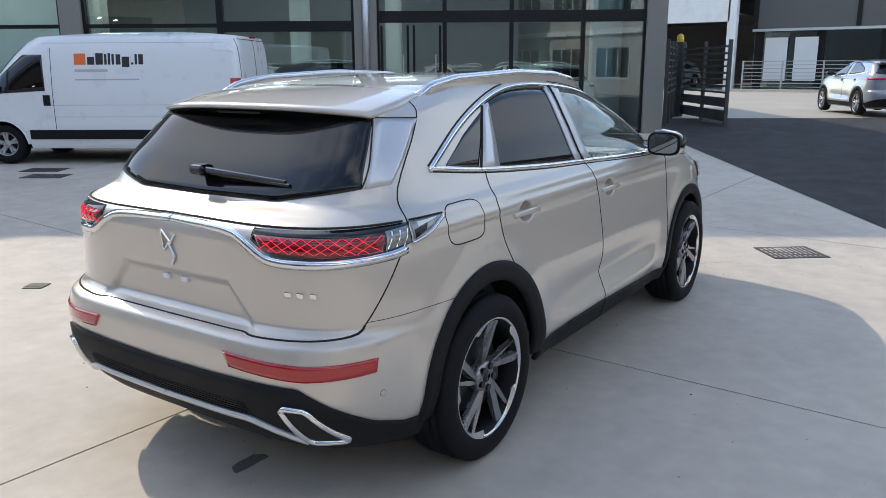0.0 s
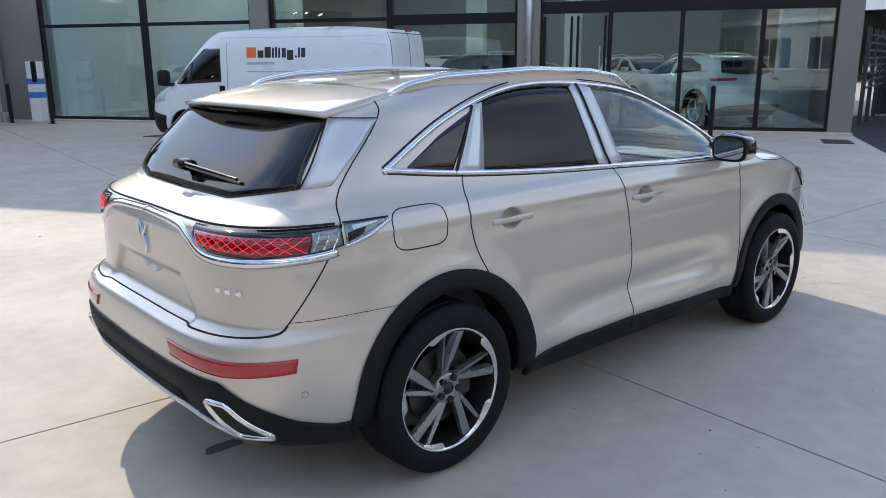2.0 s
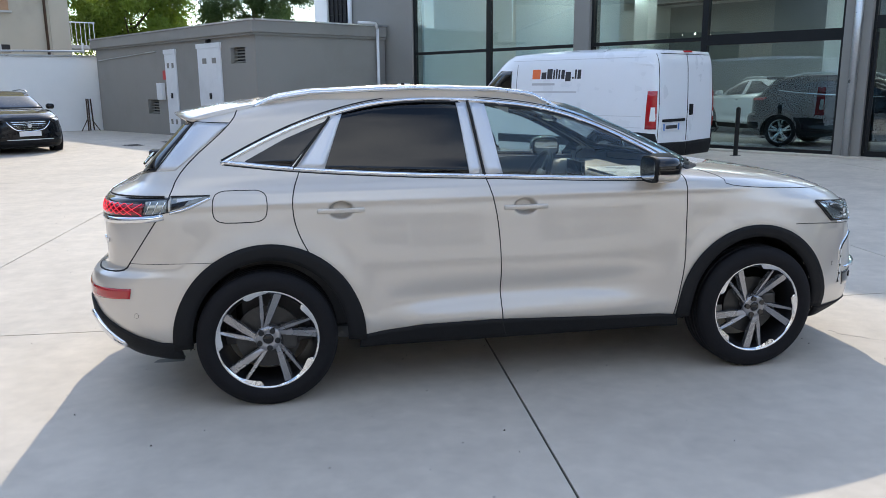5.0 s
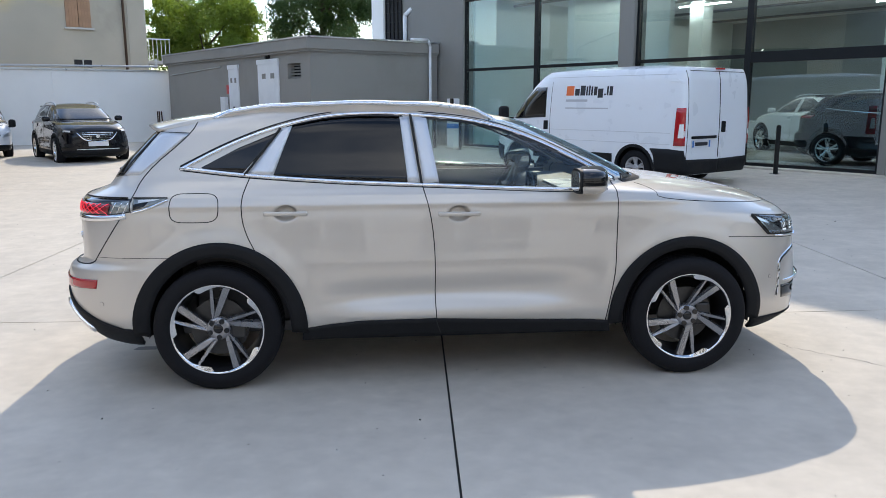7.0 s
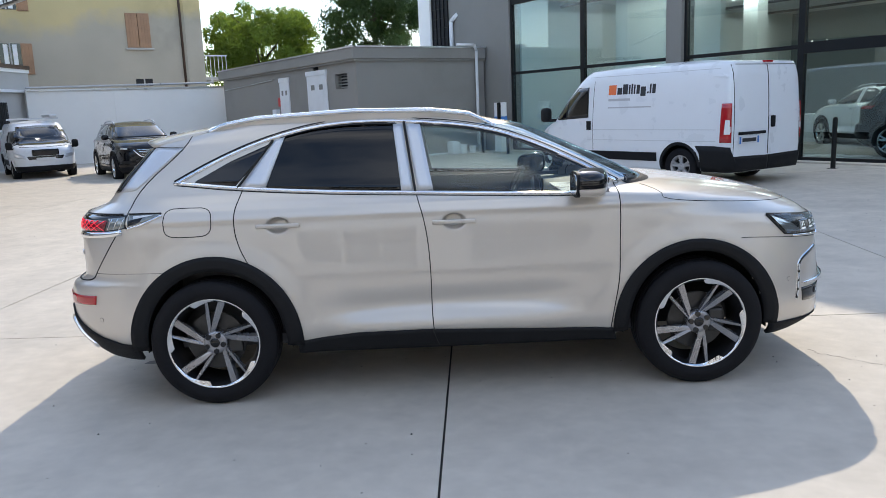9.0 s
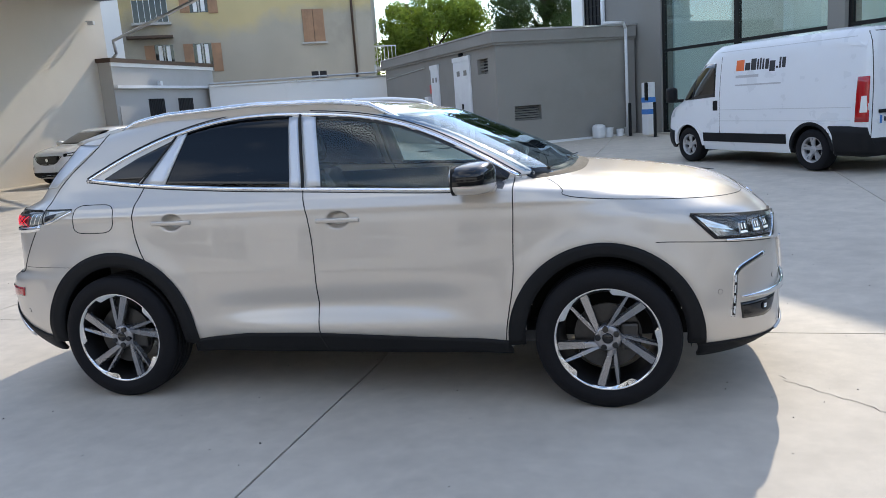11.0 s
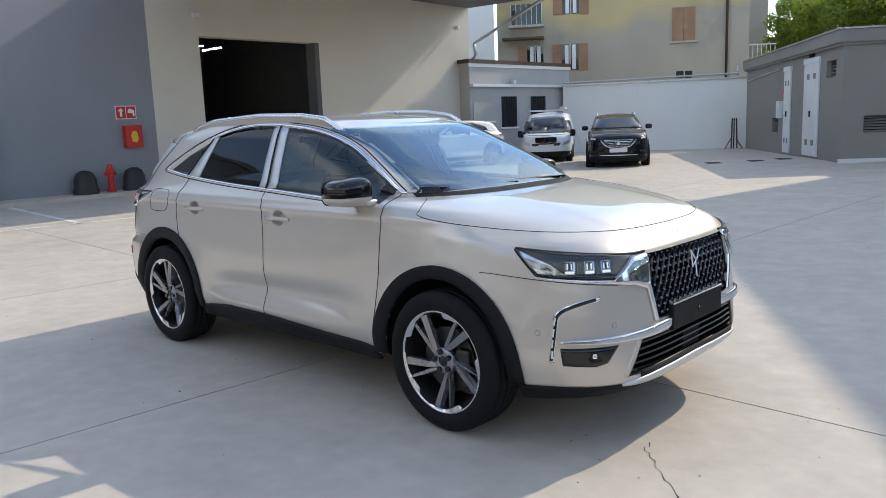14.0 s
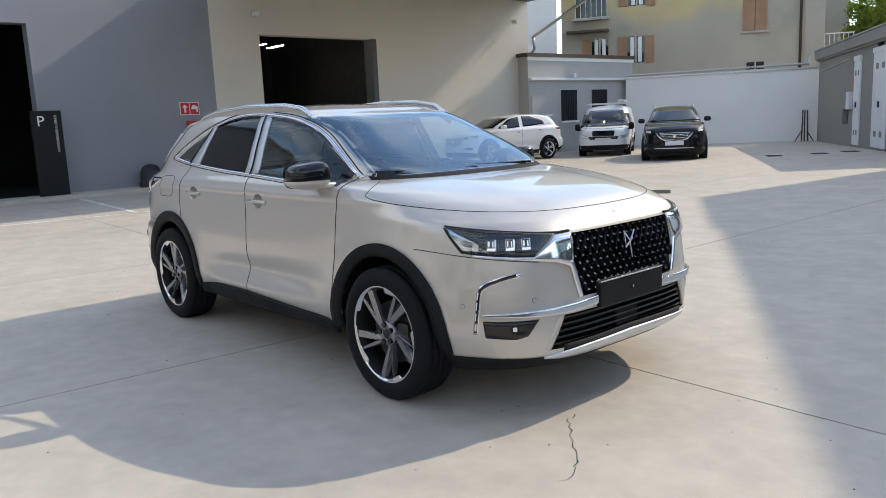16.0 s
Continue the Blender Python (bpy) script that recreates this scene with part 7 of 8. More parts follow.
# ---- plant room details ----
def louvre(name, parent, m, w, h, n, label):
    """A vent set back in its recess, with sloping slats; its face towards -y of m, the wall's face at y = 0."""
    g = part(name, moved(box(0.004, w - 0.004, 0.22, 0.246, 0.004, h - 0.004), m), UNLIT_IN, parent, label)
    for k in range(n):
        z = h * (k + 0.5) / n
        part("slat", moved(box(0.006, w - 0.006, -0.035, 0.035, -0.006, 0.006), m @ pose(0, 0.13, z, 35)), PLASTER_GREY, g)
    return g


FRONT = 7.65
for a, b, z0, z1 in ((-21.75, -20.95, 0.12, 2.66), (-19.4, -17.95, 0.15, 2.74)):
    d = part("door", box(a, b, FRONT - 0.05, FRONT - 0.002, z0, z1, 0.01), WHITE_METAL, hut, "white sheet metal door")
    part("door_head", box(a - 0.03, b + 0.03, FRONT - 0.07, FRONT - 0.004, z1, z1 + 0.14), WHITE_METAL, d)
    for k in range(2):
        for zz in (z0 + 0.3, z1 - 0.45):
            x = a + (b - a) * (0.22 + 0.42 * k)
            part("vent", box(x, x + (b - a) * 0.18, FRONT - 0.056, FRONT - 0.049, zz, zz + 0.16), PLASTER_GREY, d)
    part("lock", box((a + b) / 2 - 0.06, (a + b) / 2 + 0.06, FRONT - 0.075, FRONT - 0.049, 1.25, 1.42, 0.01), FRAME_BLACK, d, "black lock")
louvre("vent", hut, pose(-17.4, FRONT, 2.26), 0.82, 0.44, 5, "square wall vent with grey slats")
louvre("vent", hut, pose(-23.45, FRONT, 0.72), 0.9, 0.48, 5, "low wall vent with grey slats")
louvre("vent", hut, pose(-16.0, 8.17, 0.84, 0, 0, 90), 0.85, 0.42, 6, "wide wall vent with grey slats")
part("meter_box", box(-22.35, -21.95, FRONT - 0.14, FRONT - 0.002, 1.2, 1.75, 0.02), WHITE_METAL, hut, "white meter box")
part("fire_sign", box(-22.05, -21.8, FRONT - 0.012, FRONT - 0.002, 1.85, 2.15), RED_PAINT, hut, "small red notice")
cond = bmesh.new()
rod(cond, (-27.6, FRONT - 0.03, 2.62), (-22.4, FRONT - 0.03, 2.78), 0.018, 8)
part("conduit", cond, STEEL, hut, "thin grey conduit")
lampb = bmesh.new()
rod(lampb, (-18.6, FRONT, 2.95), (-18.6, FRONT - 0.14, 2.92), 0.05, 10)
part("wall_lamp", lampb, FRAME_BLACK, hut, "small dark wall lamp")
dp = bmesh.new()
for a, b in (((-15.80, 11.05, 3.46), (-15.80, 11.70, 3.46)), ((-15.80, 11.70, 3.46), (-15.86, 11.82, 3.30)), ((-15.86, 11.82, 3.30), (-15.86, 11.82, 0.15))):
    rod(dp, a, b, 0.045, 10)
part("downpipe", dp, WHITE_METAL, hut, "white downpipe with a swan neck", True)
# window above the plant room
wing = part("window", box(-18.95, -18.0, V0 - 0.14, V0 - 0.121, 3.5, 5.7), UNLIT_IN, shop, "tall dark window behind a grid")
for k in range(5):
    part("grid_bar", box(-18.95 + 0.235 * k, -18.92 + 0.235 * k, V0 - 0.18, V0 - 0.145, 3.5, 5.7), FRAME_BLACK, wing)
for k in range(7):
    part("grid_bar", box(-18.95, -18.0, V0 - 0.17, V0 - 0.15, 3.6 + 0.32 * k, 3.63 + 0.32 * k), FRAME_BLACK, wing)
# white plaster here paints in the light falling on the grey building's corner
part("pilaster", box(-19.78, -19.05, V0 - 0.2, V0 - 0.125, 3.3, 6.6), PLASTER_WHITE, shop, "corner pilaster coloured pale for the light on it")
part("window", box(-16.7, -15.9, V0 - 0.14, V0 - 0.121, 5.1, 6.3), UNLIT_IN, shop, "small dark upper window")
pp = bmesh.new()
rod(pp, (-17.75, V0 - 0.2, 3.4), (-17.75, V0 - 0.2, 4.4), 0.07, 10)
rod(pp, (-17.75, V0 - 0.2, 4.4), (-17.5, V0 - 0.1, 4.6), 0.07, 10)
part("vent_pipe", pp, WHITE_METAL, shop, "white vent pipe", True)

# charging post, bollards, buckets
post = thing("charging_post", YARD @ pose(-14.35, 11.55, 0.17), "white electric charging post with blue bands", "charging post")
part("body", box(-0.16, 0.16, -0.12, 0.12, 0.05, 1.5, 0.02), WHITE_METAL, post)
part("socket", box(0.02, 0.17, -0.15, -0.11, 1.0, 1.5, 0.02), GLOSS_BLACK, post, "black socket panel")
for z in (0.62, 0.95):
    part("band", box(-0.163, 0.163, -0.124, 0.124, z, z + 0.14), BLUE, post, "blue band")
part("foot", box(-0.2, 0.2, -0.16, 0.16, 0, 0.05), CONCRETE, post)


def bollard(u, v):
    b = bmesh.new()
    rod(b, (0, 0, 0), (0, 0, 0.95), 0.045, 14)
    rod(b, (0, 0, 0.95), (0, 0, 0.97), 0.045, 14, 0.02)
    ob = thing("bollard", YARD @ pose(u, v, 0.16), "slim black steel bollard", "bollard", "bollards before the showroom")
    part("post", b, FRAME_BLACK, ob, smooth=False)
    part("base_plate", box(-0.08, 0.08, -0.08, 0.08, 0, 0.012), FRAME_BLACK, ob)


for u in (-15.15, -13.9, -3.95, -0.1, 1.6):
    bollard(u, 11.45)
for u, v, r, h, mt, lab in ((-15.6, 11.0, 0.14, 0.28, WHITE_METAL, "dusty white plastic bucket"), (-15.55, 11.35, 0.11, 0.22, WHITE_METAL, "small white plastic bucket"), (-15.5, 11.6, 0.10, 0.25, STEEL, "small grey tin pail")):
    b = bmesh.new()
    lathe(b, [(0, 0), (r * 0.85, 0), (r, h), (r + 0.008, h), (r + 0.008, h - 0.02), (r - 0.01, h - 0.02), (r * 0.8, 0.02), (0, 0.02)], 20)
    bk = thing("bucket", YARD @ pose(u, v, 0.16), lab, "bucket", "buckets by the downpipe")
    part("pail", b, mt, bk, smooth=False)
solid("rubble_sack", moved(box(-0.2, 0.2, -0.15, 0.15, 0, 0.42, 0.09), YARD @ pose(-15.65, 10.7, 0.14)), WHITE_METAL, "crumpled white rubble sack by the wall", "sack")

# ---- white wall, annexe, house ----
solid("wall_coping", moved(box(-28.95, -28.45, 0.4, 9.0, 2.78, 2.84), YARD), STEEL, "thin grey coping on the white wall", "coping", kind="structure")
solid("wall_rib", moved(box(-28.5, -28.47, 3.45, 3.75, 0, 2.78), YARD), PLASTER_WHITE, "shallow rib on the white wall", "wall", kind="structure")
wp = bmesh.new()
rod(wp, (-28.55, 7.4, 3.3), (-28.55, 7.4, 2.9), 0.05, 8)
rod(wp, (-28.4, 0.4, 2.9), (-28.4, 7.4, 2.98), 0.04, 8)
solid("gutter_pipe", moved(wp, YARD), STEEL, "grey pipe running along the wall top", "pipe", m=None)
stand = thing("stand", YARD @ pose(-28.0, 7.2, -0.05), "folded dark metal sign stand against the wall", "stand")
for k, (dx, dy) in enumerate(((0.0, 0.14), (0.10, -0.10), (-0.05, 0.02))):
    b = bmesh.new()
    rod(b, (dx, dy, 0.04), (dx * 0.4, dy * 0.7, 1.25), 0.028, 6)
    part("bar", b, COPPER_DARK, stand)
for a in (-0.45, 0.45):
    b = bmesh.new()
    rod(b, (0.05, a * 0.8, 0.0), (0, a * 0.2, 0.45), 0.02, 6)
    part("leg", b, COPPER_DARK, stand)
for y0, y1, z0, z1 in ((20.35, 21.3, 1.2, 2.38), (22.25, 23.25, 1.42, 2.38)):
    w = part("window", box(-0.14, 0.004, y0, y1, z0, z1), UNLIT_IN, annex, "dark barred window")
    part("sill", box(0.0, 0.08, y0 - 0.05, y1 + 0.05, z0 - 0.07, z0), PLASTER_WHITE, w)
    for k in range(9):
        b = bmesh.new()
        y = y0 + (y1 - y0) * (k + 0.5) / 9
        rod(b, (0.05, y, z0), (0.05, y, z1), 0.012, 6)
        part("bar", b, FRAME_BLACK, w)
part("cabinet_door", box(0.003, 0.03, 18.65, 19.85, 0.9, 2.15), PLASTER_LOW, annex, "flush grey wall hatch")
part("ledge", box(0.0, 0.16, 18.5, 25.05, 2.74, 2.84), WHITE_METAL, annex, "white ledge with a lamp")
part("ledge_lamp", box(0.08, 0.22, 20.9, 21.05, 2.84, 3.0, 0.02), WHITE_METAL, annex)
part("upper_band", box(-0.002, 0.05, 18.45, 25.08, 3.47, 3.6), PLASTER_WHITE, annex, "white band below the roof")
# block seen between the workshop and the house
solid("apartment_block", moved(box(-50, -46, 6, 12.2, 0, 14), YARD), PLASTER_LOW, "pale apartment block behind the ochre house", "building", kind="structure")
solid("rear_block", box(-27, -18.5, 21.0, 24.1, 0, 9), PLASTER_WHITE, "pale plastered rear block", "building", kind="structure")

HU = -34.2


def shutter(v0, v1, z0, z1, parent):
    s = part("shutter", moved(box(HU + 0.0, HU + 0.05, v0, v1, z0, z1), Matrix.Identity(4)), WOOD_SHUTTER, parent, "weathered brown wooden shutter")
    n = max(3, round((v1 - v0) / 0.13))
    for k in range(n):
        a = v0 + (v1 - v0) * k / n
        part("board", box(HU + 0.05, HU + 0.07, a + 0.008, a + (v1 - v0) / n - 0.008, z0 + 0.02, z1 - 0.02), WOOD_SHUTTER, s)


for v0, v1, z0, z1, kind in ((5.15, 6.2, 4.85, 6.4, "shut"), (-0.05, 0.75, 3.75, 5.0, "open"), (-1.75, -0.95, 4.1, 5.0, "half"), (0.0, 0.8, 6.4, 7.8, "open"), (-2.5, -1.0, 6.0, 7.0, "grid"), (5.35, 6.1, 3.12, 3.45, "vent")):
    w = part("window", box(HU - 0.15, HU + 0.012, v0, v1, z0, z1), GLOSS_BLACK if kind != "vent" else UNLIT_IN, house, {"shut": "window with closed shutters", "vent": "low double cellar vent"}.get(kind, "window with pale curtains"))
    if kind == "shut":
        shutter(v0, (v0 + v1) / 2 - 0.01, z0, z1, house)
        shutter((v0 + v1) / 2 + 0.01, v1, z0, z1, house)
        part("sill", box(HU, HU + 0.14, v0 - 0.1, v1 + 0.1, z0 - 0.08, z0), PLASTER_LOW, w)
    elif kind in ("open", "half"):
        shutter(v0 - 0.45, v0 - 0.02, z0, z1, house)
        if kind == "open":
            shutter(v1 + 0.02, v1 + 0.45, z0 - 0.05, z1, house)
        for k in (0.18, 0.62):
            part("curtain", box(HU + 0.013, HU + 0.02, v0 + (v1 - v0) * k, v0 + (v1 - v0) * (k + 0.22), z0 + 0.04, z1 - 0.04), SIGN_WHITE, w)
        part("window_bar", box(HU + 0.015, HU + 0.03, (v0 + v1) / 2 - 0.03, (v0 + v1) / 2 + 0.03, z0, z1), PLASTER_LOW, w)
    elif kind == "grid":
        for k in range(7):
            part("bar", box(HU + 0.06, HU + 0.09, v0 + (v1 - v0) * k / 6 - 0.012, v0 + (v1 - v0) * k / 6 + 0.012, z0 - 0.1, z1), WHITE_METAL, w)
        part("sill", box(HU, HU + 0.3, v0 - 0.1, v1 + 0.1, z0 - 0.12, z0), PLASTER_LOW, w)
    else:
        part("window_bar", box(HU + 0.013, HU + 0.03, (v0 + v1) / 2 - 0.03, (v0 + v1) / 2 + 0.03, z0, z1), PLASTER_LOW, w)
dp = bmesh.new()
rod(dp, (HU + 0.08, 7.62, 2.5), (HU + 0.08, 7.62, 12), 0.06, 10)
part("downpipe", dp, COPPER_DARK, house, "dark copper downpipe", True)
part("corner_band", box(HU - 0.01, HU + 0.03, 7.8, 8.62, 0, 12), PLASTER_YELLOW, house, "plastered corner of the house")
part("canopy_shelf", box(HU, HU + 0.7, -2.9, -0.9, 5.28, 5.38), COPPER_DARK, house, "small shelf canopy")
balc = thing("balcony", YARD @ pose(-36.0, 9.4, 3.55), "small balcony with a pale railing beside the house", "balcony")
part("slab", box(-1.2, 0.9, -0.8, 0.9, -0.15, 0), PLASTER_LOW, balc)
for k in range(9):
    b = bmesh.new()
    rod(b, (0.85, -0.75 + 0.2 * k, 0), (0.85, -0.75 + 0.2 * k, 1.0), 0.016, 6)
    part("baluster", b, WHITE_METAL, balc)
part("handrail", box(0.82, 0.88, -0.8, 0.9, 1.0, 1.05), WHITE_METAL, balc)

# ---- workshop wall things ----
WX = -15.7
tot = thing("parking_totem", pose(-15.2, 1.88, 0.1), "tall black customer parking totem", "sign")
part("panel", box(-0.06, 0.06, -0.33, 0.33, 0.0, 1.97, 0.01), FRAME_BLACK, tot)
part("letter", moved(text_bm("P", 0.34), Matrix(((0, 0, 1, 0.062), (1, 0, 0, -0.22), (0, 1, 0, 1.62), (0, 0, 0, 1)))), SIGN_WHITE, tot, "white letter P")
part("lettering", moved(text_bm("PARCHEGGIO CLIENTI", 0.084), Matrix(((0, 0, 1, 0.062), (0, -1, 0, 0.22), (1, 0, 0, 1.02), (0, 0, 0, 1)))), SIGN_WHITE, tot, "white upright lettering")
sg = thing("fire_sign", pose(WX + 0.01, 5.59, 2.05), "red and white fire equipment sign on the wall", "sign")
part("plate", box(0, 0.015, -0.27, 0.27, -0.17, 0.17), SIGN_WHITE, sg)
for a, b in ((-0.25, -0.01), (0.01, 0.25)):
    part("field", box(0.015, 0.018, a, b, -0.15, 0.15), RED_PAINT, sg)
part("symbol", prism(bmesh.new(), [(-0.16, -0.1), (-0.1, -0.1), (-0.1, 0.03), (-0.05, 0.03), (-0.13, 0.11), (-0.21, 0.03), (-0.16, 0.03)], 0.018, 0.021, "yz"), SIGN_WHITE, sg)
part("symbol", prism(bmesh.new(), [(0.05, -0.02), (0.18, -0.02), (0.18, -0.1), (0.22, -0.1), (0.22, 0.05), (0.1, 0.1), (0.05, 0.04)], 0.018, 0.021, "yz"), SIGN_WHITE, sg)
fc = thing("fire_cabinet", pose(WX, 5.68, 1.16), "red wall cabinet for fire equipment", "cabinet")
part("body", box(0, 0.2, -0.22, 0.22, 0, 0.56, 0.015), RED_PAINT, fc)
part("emblem", prism(bmesh.new(), [(-0.07, 0.15), (0.05, 0.12), (0.1, 0.22), (0.07, 0.40), (-0.04, 0.42), (-0.09, 0.3)], 0.2, 0.204, "yz"), YELLOW, fc, "yellow emblem")
hy = thing("fire_hydrant", pose(WX + 0.40, 4.86, 0.1), "small red pillar fire hydrant", "hydrant")
b = bmesh.new()
lathe(b, [(0, 0), (0.12, 0), (0.12, 0.05), (0.075, 0.07), (0.075, 0.45), (0.10, 0.47), (0.10, 0.56), (0.07, 0.60), (0.05, 0.68), (0, 0.70)], 20)
part("body", b, RED_PAINT, hy, smooth=False)
b = bmesh.new()
rod(b, (0, -0.14, 0.45), (0, 0.14, 0.45), 0.045, 12)
part("outlet", b, RED_PAINT, hy)
for y in (4.22, 5.45):
    dm = thing("dome_bollard", pose(WX + 0.42, y, 0.1), "black rubber dome bollard against the wall", "bollard", "dome bollards")
    b = bmesh.new()
    lathe(b, [(0.30, 0), (0.30, 0.10), (0.27, 0.14), (0.26, 0.36), (0.20, 0.50), (0.10, 0.56), (0, 0.575)], 24)
    part("dome", b, BLACK_PLASTIC, dm, smooth=True)
solid("base_band", box(WX + 0.0, WX + 0.02, 1.9, 6.36, 0.1, 0.46), PLASTER_DARK, "darker slate base band along the wall", "skirting", kind="structure")
solid("kerb", box(WX + 0.0, WX + 0.95, -2.0, 7.8, -0.02, 0.10, 0.015), CONCRETE, "low concrete kerb at the foot of the wall", "kerb", kind="structure")
for k, (x0, y0, x1, y1) in enumerate(((-14.7, 2.28, -9.96, 1.88), (-9.96, 1.88, -9.5, 4.6), (-9.96, 1.88, -10.4, -1.2))):
    d = Vector((x1 - x0, y1 - y0, 0))
    b = draped(0, d.length, -0.055, 0.055, 0.6, 0.004, pose(x0, y0, 0, 0, 0, math.degrees(math.atan2(d.y, d.x))))
    solid("bay_line", b, WHITE_PAINT, "worn white parking bay line", "road marking", "bay lines")

# ---- gate and street ----
def railing(name, a, b, h, rails, label, post_gap=2.0, mt=FENCE_GREY, z=0.25, cat="fence"):
    a, b = Vector((*a, z)), Vector((*b, z))
    ln, ang = (b - a).length, math.degrees(math.atan2(b.y - a.y, b.x - a.x))
    g = thing(name, pose(*a, 0, 0, ang), label, cat)
    n = max(1, round(ln / post_gap))
    for k in range(n + 1):
        part("post", box(ln * k / n - 0.04, ln * k / n + 0.04, -0.04, 0.04, 0, h), mt, g)
    for zz, hh in rails:
        part("rail", box(0.04, ln - 0.04, -0.02, 0.02, zz, zz + hh), mt, g)
    return g


GATE_RAILS = [(0.08, 0.26), (0.42, 0.22)] + [(0.74 + 0.155 * k, 0.045) for k in range(8)]
railing("gate", (18.2, 4.35), (15.45, 2.42), 2.0, GATE_RAILS, "open grey steel gate leaf with flat bars", 1.6, z=0.24, cat="gate")
railing("gate", (14.2, 3.5), (18.0, 4.5), 2.0, GATE_RAILS[2:], "fixed grey steel gate panel with flat bars", 1.2, z=0.24, cat="gate")
gp = thing("gate_post", pose(18.25, 4.5, 0.24), "grey gate post with an orange warning lamp", "gate post")
part("post", box(-0.13, 0.13, -0.13, 0.13, 0, 2.05, 0.01), FENCE_GREY, gp)
b = bmesh.new()
lathe(b, [(0.10, 2.05), (0.10, 2.12), (0.085, 2.22), (0.03, 2.27), (0, 2.275)], 16)
part("lamp", b, YELLOW, gp, "orange warning lamp", True)
railing("fence", (43.0, 8.6), (43.5, -6), 1.6, [(0.15 + 0.2 * k, 0.04) for k in range(8)], "pale steel street fence with level bars", 2.2, STEEL, 0.3)
solid("kerb", box(41.8, 42.6, -14, 9, 0.2, 0.36), CONCRETE, "pale street kerb", "kerb", kind="structure")
solid("verge", box(42.6, 45.6, -14, 8.9, 0.2, 0.33), LEAF_DARK, "narrow dark green verge behind the fence", "grass", kind="stuff")

# ---- trees ----
def make_tree(x, y, h, r, leaf, label, seed, n, size=1.0):
    rnd = random.Random(seed)
    t = thing("tree", pose(x, y, 0), label, "tree", "trees behind the plant room")
    b = bmesh.new()
    rod(b, (0, 0, 0), (0.1, 0.05, h * 0.55), 0.28, 10, 0.16)
    tips = []
    for k in range(9):
        a = k * 2.4
        z0 = h * (0.30 + 0.045 * k)
        tip = Vector((math.cos(a) * r * 0.62, math.sin(a) * r * 0.62, z0 + h * 0.2))
        rod(b, (0.05, 0.02, z0), tip, 0.09, 6, 0.03)
        tips.append(tip)
    part("trunk", b, BARK, t, "grey-brown trunk with limbs")
    clumps = []
    while len(clumps) < 110:
        p = Vector((rnd.uniform(-1, 1), rnd.uniform(-1, 1), rnd.uniform(-1, 1)))
        if 0.35 < p.length < 1:
            clumps.append((Vector((p.x * r * 0.85, p.y * r * 0.85, h * (0.57 + 0.37 * p.z))), r * rnd.uniform(0.13, 0.27)))
    verts, faces = [], []
    for k in range(n):
        c, q = clumps[rnd.randrange(len(clumps))]
        d = Vector((rnd.gauss(0, 1), rnd.gauss(0, 1), rnd.gauss(0, 0.8))).normalized() * q * rnd.uniform(0.55, 1.1)
        p = c + d
        s = rnd.uniform(0.07, 0.15) * size
        nrm = (d.normalized() + Vector((rnd.gauss(0, 0.6), rnd.gauss(0, 0.6), rnd.gauss(0, 0.6)))).normalized()
        e1 = nrm.orthogonal().normalized()
        e1.rotate(Matrix.Rotation(rnd.uniform(0, 6.28), 3, nrm))
        e2 = nrm.cross(e1)
        i = len(verts)
        verts += [p - e1 * s, p - e2 * s * 0.55 + nrm * s * 0.2, p + e1 * s * 1.1, p + e2 * s * 0.55 + nrm * s * 0.2]
        faces.append((i, i + 1, i + 2, i + 3))
    me = bpy.data.meshes.new("crown")
    me.from_pydata([tuple(v) for v in verts], [], faces)
    me.materials.append(leaf)
    o = new("crown", me)
    o.parent = t


make_tree(-10.1, 43.2, 9.0, 3.9, LEAF_LIGHT, "light green broad-leaved tree behind the plant room", 3, 62000, 0.72)
make_tree(-3.2, 42.5, 14.0, 3.7, LEAF_DARK, "tall dark green tree behind the plant room", 5, 60000, 0.72)

# ---- lights and signs inside the showroom ----
for u, v in ((-6.8, 16), (-3.4, 19.5), (0.4, 17.5), (-12.2, 14.0), (-7.0, 22), (-11.5, 18.5), (1.5, 21.5), (-3.0, 14.8)):
    part("strip_light", box(u, u + 1.8, v, v + 0.06, 4.5, 4.54), TUBE, shop, "glowing showroom tube light")
for k in range(4):
    part("ceiling_beam", box(-14.6, 3.9, 14.2 + 3.2 * k, 14.26 + 3.2 * k, 4.5, 4.58), PAD, shop)
part("desk", box(-9.0, -7.0, 18.0, 18.7, 0.19, 1.0, 0.02), SIGN_WHITE, shop, "white reception desk")

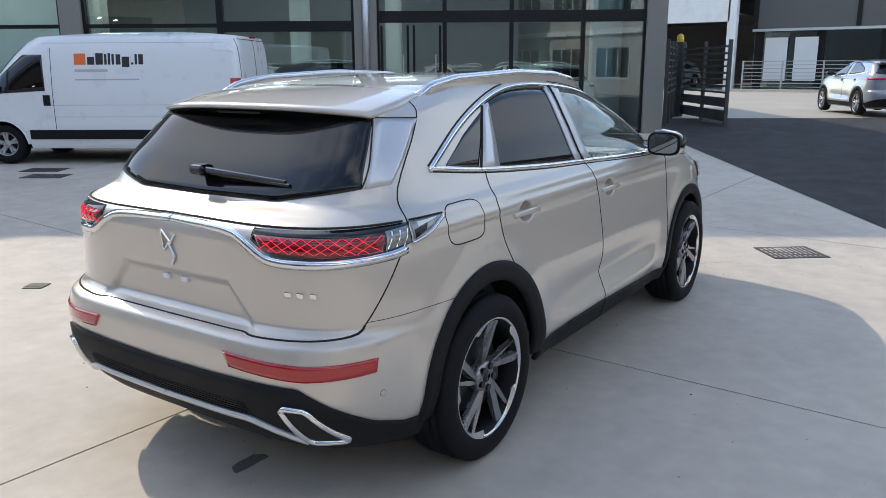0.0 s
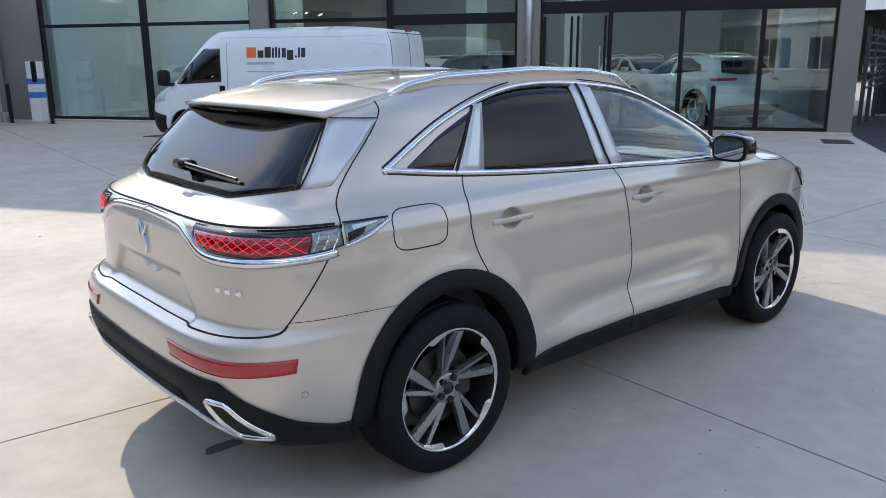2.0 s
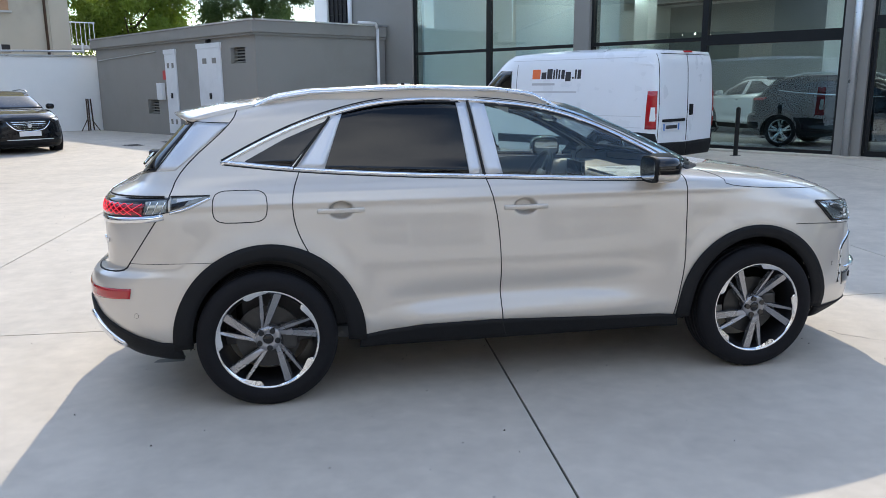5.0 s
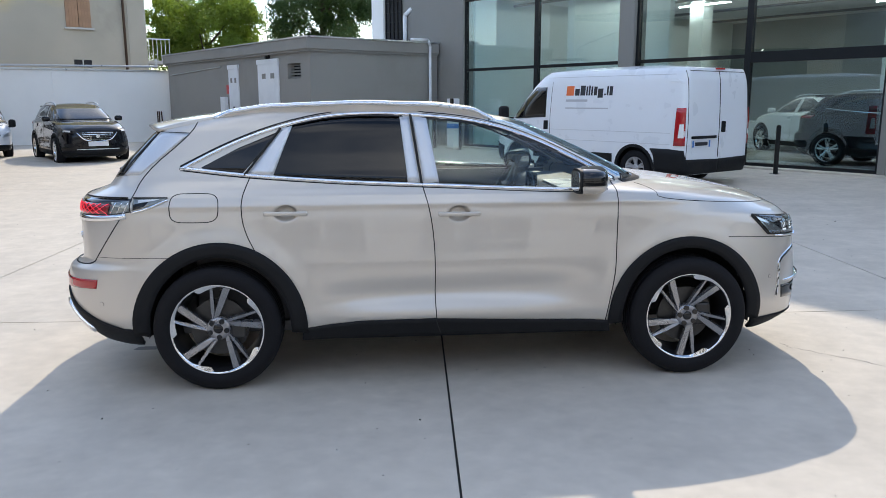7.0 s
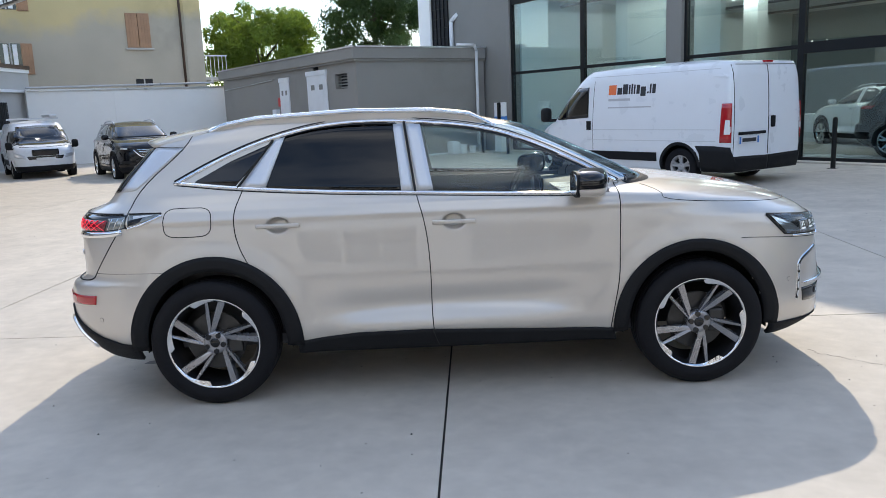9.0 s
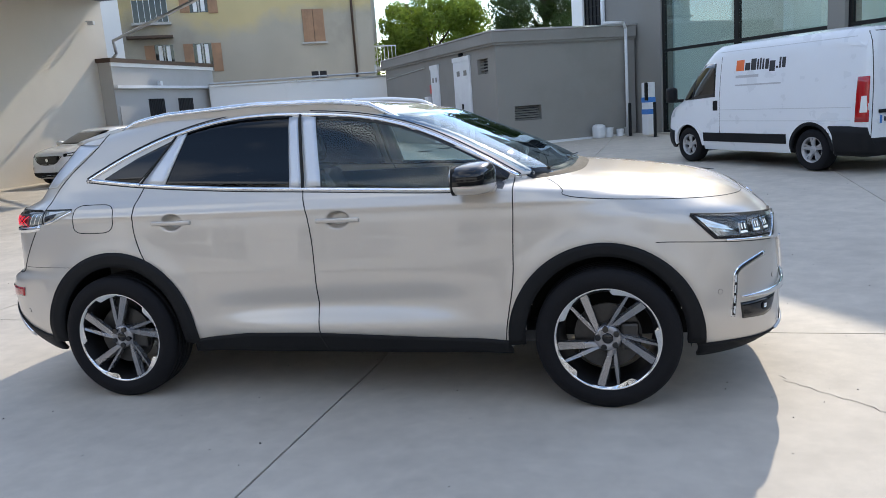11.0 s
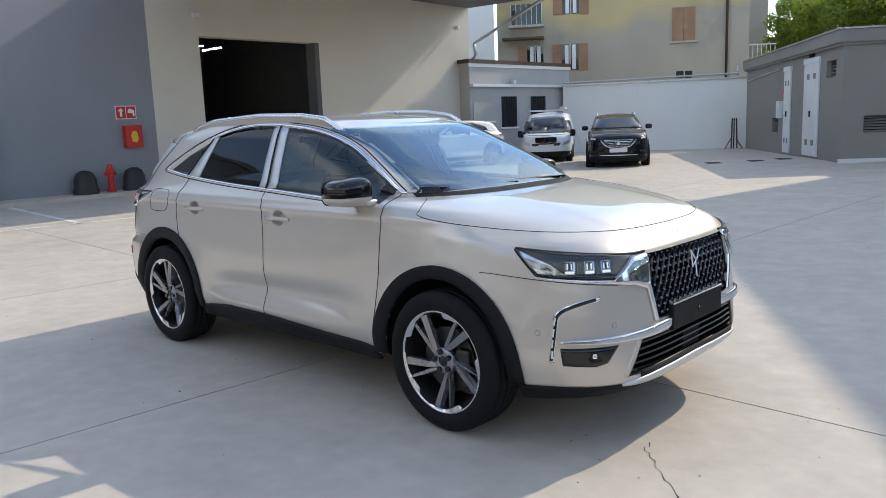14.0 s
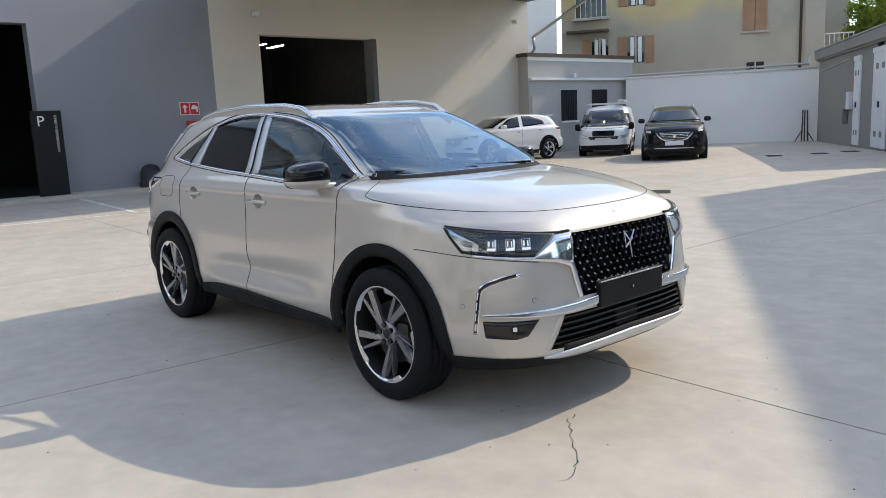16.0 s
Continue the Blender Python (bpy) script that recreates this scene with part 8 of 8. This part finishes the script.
# ---- yard ironwork and marks ----
def grate(x, y, ang, w, d, label):
    g = thing("drain_grate", pose(x, y, height(x, y) + 0.003, 0, 0, ang), label, "grate", "yard covers")
    part("frame", bx(bx(bx(bx(bmesh.new(), -w / 2, w / 2, -d / 2, -d / 2 + 0.03, -0.01, 0.004), -w / 2, w / 2, d / 2 - 0.03, d / 2, -0.01, 0.004), -w / 2, -w / 2 + 0.03, -d / 2, d / 2, -0.01, 0.004), w / 2 - 0.03, w / 2, -d / 2, d / 2, -0.01, 0.004), IRON, g)
    part("pit", box(-w / 2 + 0.02, w / 2 - 0.02, -d / 2 + 0.02, d / 2 - 0.02, -0.012, -0.006), UNLIT_IN, g)
    n = 11
    for k in range(n):
        a = -w / 2 + w * (k + 0.5) / n
        part("bar", box(a - 0.012, a + 0.012, -d / 2 + 0.03, d / 2 - 0.03, -0.006, 0.003), IRON, g)
    for k in range(5):
        a = -d / 2 + d * (k + 0.5) / 5
        part("bar", box(-w / 2 + 0.03, w / 2 - 0.03, a - 0.008, a + 0.008, -0.006, 0.002), IRON, g)


def cover(x, y, ang, w, d, label):
    g = thing("manhole_cover", pose(x, y, height(x, y) + 0.002, 0, 0, ang), label, "cover", "yard covers")
    part("plate", box(-w / 2, w / 2, -d / 2, d / 2, -0.01, 0.004, 0.002), IRON, g)
    for k in range(8):
        a = -w / 2 + w * (k + 0.5) / 8
        part("rib", box(a - 0.01, a + 0.01, -d / 2 + 0.03, d / 2 - 0.03, 0.004, 0.007), IRON, g)


grate(3.3, -1.3, -52, 0.50, 0.42, "square cast iron drain grate in the concrete")
cover(11.3, 2.75, 30, 0.7, 0.5, "dark iron cover before the showroom")
U_ANG = math.degrees(math.atan2(-0.843, 0.537))
for x, y in ((2.55, 9.5), (2.2, 8.85), (3.0, 13.0), (-3.3, 8.77), (-4.7, 18.8), (-4.2, 19.6), (-5.6, 18.0)):
    cover(x, y, U_ANG, 0.62, 0.42, "dark iron service cover in the yard")
cover(-1.0, 3.34, -58, 0.15, 0.15, "small iron valve cover in the concrete")
# a long crack
rnd = random.Random(4)
pts = []
for k in range(40):
    t = k / 39
    pts.append(Vector((2.01 + 0.60 * t + 0.06 * math.sin(t * 9) + rnd.gauss(0, 0.012), 0.03 - 1.05 * t + rnd.gauss(0, 0.012), 0)))
b = bmesh.new()
rows = []
for i, p in enumerate(pts[11:]):
    w = rnd.uniform(0.0012, 0.0036)
    d = Vector((0.87, 0.5, 0))
    rows.append([(p.x - d.x * w, p.y - d.y * w, 0.0015), (p.x + d.x * w, p.y + d.y * w, 0.0015)])
grid_faces(b, rows)
solid("crack", b, JOINT, "jagged dark crack in the concrete", "crack", kind="structure")
stain_m = mat("oil_stain", (0.14, 0.13, 0.125), 0.6, var=0.3, scale=14)
for x, y, r in ((-1.98, -0.12, 0.085),):
    b = bmesh.new()
    vs = [b.verts.new((x + r * (1 + 0.35 * math.sin(3 * a + x) + 0.2 * math.cos(5 * a)) * math.cos(a), y + 0.6 * r * (1 + 0.3 * math.cos(2 * a)) * math.sin(a), 0.0014)) for a in np.linspace(0, 2 * math.pi, 28, endpoint=False)]
    b.faces.new(vs)
    solid("oil_stain", b, stain_m, "small dark oil stain on the concrete", "stain", kind="structure")
# litter: grit and a few dry leaves
gr = []
gf = []
for k in range(420):
    x, y, s = rnd.uniform(-6, 6), rnd.uniform(-4.5, 8), rnd.uniform(0.002, 0.006)
    if rnd.random() < 0.06:
        s *= 2.2
    i, z = len(gr), height(x, y) + 0.001
    a = rnd.uniform(0, 6.28)
    gr += [(x + s * math.cos(a + q), y + s * math.sin(a + q), z) for q in (0, 2.1, 4.2)] + [(x, y, z + s)]
    gf += [(i, i + 1, i + 3), (i + 1, i + 2, i + 3), (i + 2, i, i + 3)]
me = bpy.data.meshes.new("grit")
me.from_pydata(gr, [], gf)
me.materials.append(IRON)
tagged(new("grit", me), "scattered dark grit on the concrete", "grit", kind="stuff")

# ---- concrete slabs, last ----
TURN = pose(0, 0, 0, 0, 0, -3.2)
yard = thing("pavement", pose(0, 0, 0), "pale concrete yard cast in large slabs with thin joints", "pavement", kind="structure")
part("joint_bed", draped(-32, 4.215, -26, 12.35, 1.0, -0.012, YARD), JOINT, yard, "dark joint filler")
XS = [-0.02 + 4.05 * k for k in range(-7, 6)]
YS = [0.43 + 9.0 * k for k in range(-3, 5)]
edge_p, edge_n = Vector((4.215 * 0.537, -4.215 * 0.843, 0)), Vector((0.537, -0.843, 0))
front_p, front_n = Vector((12.3 * 0.843, 12.3 * 0.537, 0)), Vector((0.843, 0.537, 0))
for x0, x1 in zip(XS[:-1], XS[1:]):
    for y0, y1 in zip(YS[:-1], YS[1:]):
        b = draped(x0 + 0.006, x1 - 0.006, y0 + 0.006, y1 - 0.006, 0.9, 0.0, TURN)
        for p, n in ((edge_p, edge_n), (front_p, front_n), (Vector((-15.72, 0, 0)), Vector((-1, 0, 0)))):
            bmesh.ops.bisect_plane(b, geom=b.verts[:] + b.edges[:] + b.faces[:], plane_co=p, plane_no=n, clear_outer=True)
        if not b.faces:
            b.free()
            continue
        lip = bmesh.ops.extrude_edge_only(b, edges=[e for e in b.edges if e.is_boundary])["geom"]
        for v in lip:
            if isinstance(v, bmesh.types.BMVert):
                v.co.z -= 0.011
        part("slab", b, CONCRETE, yard)
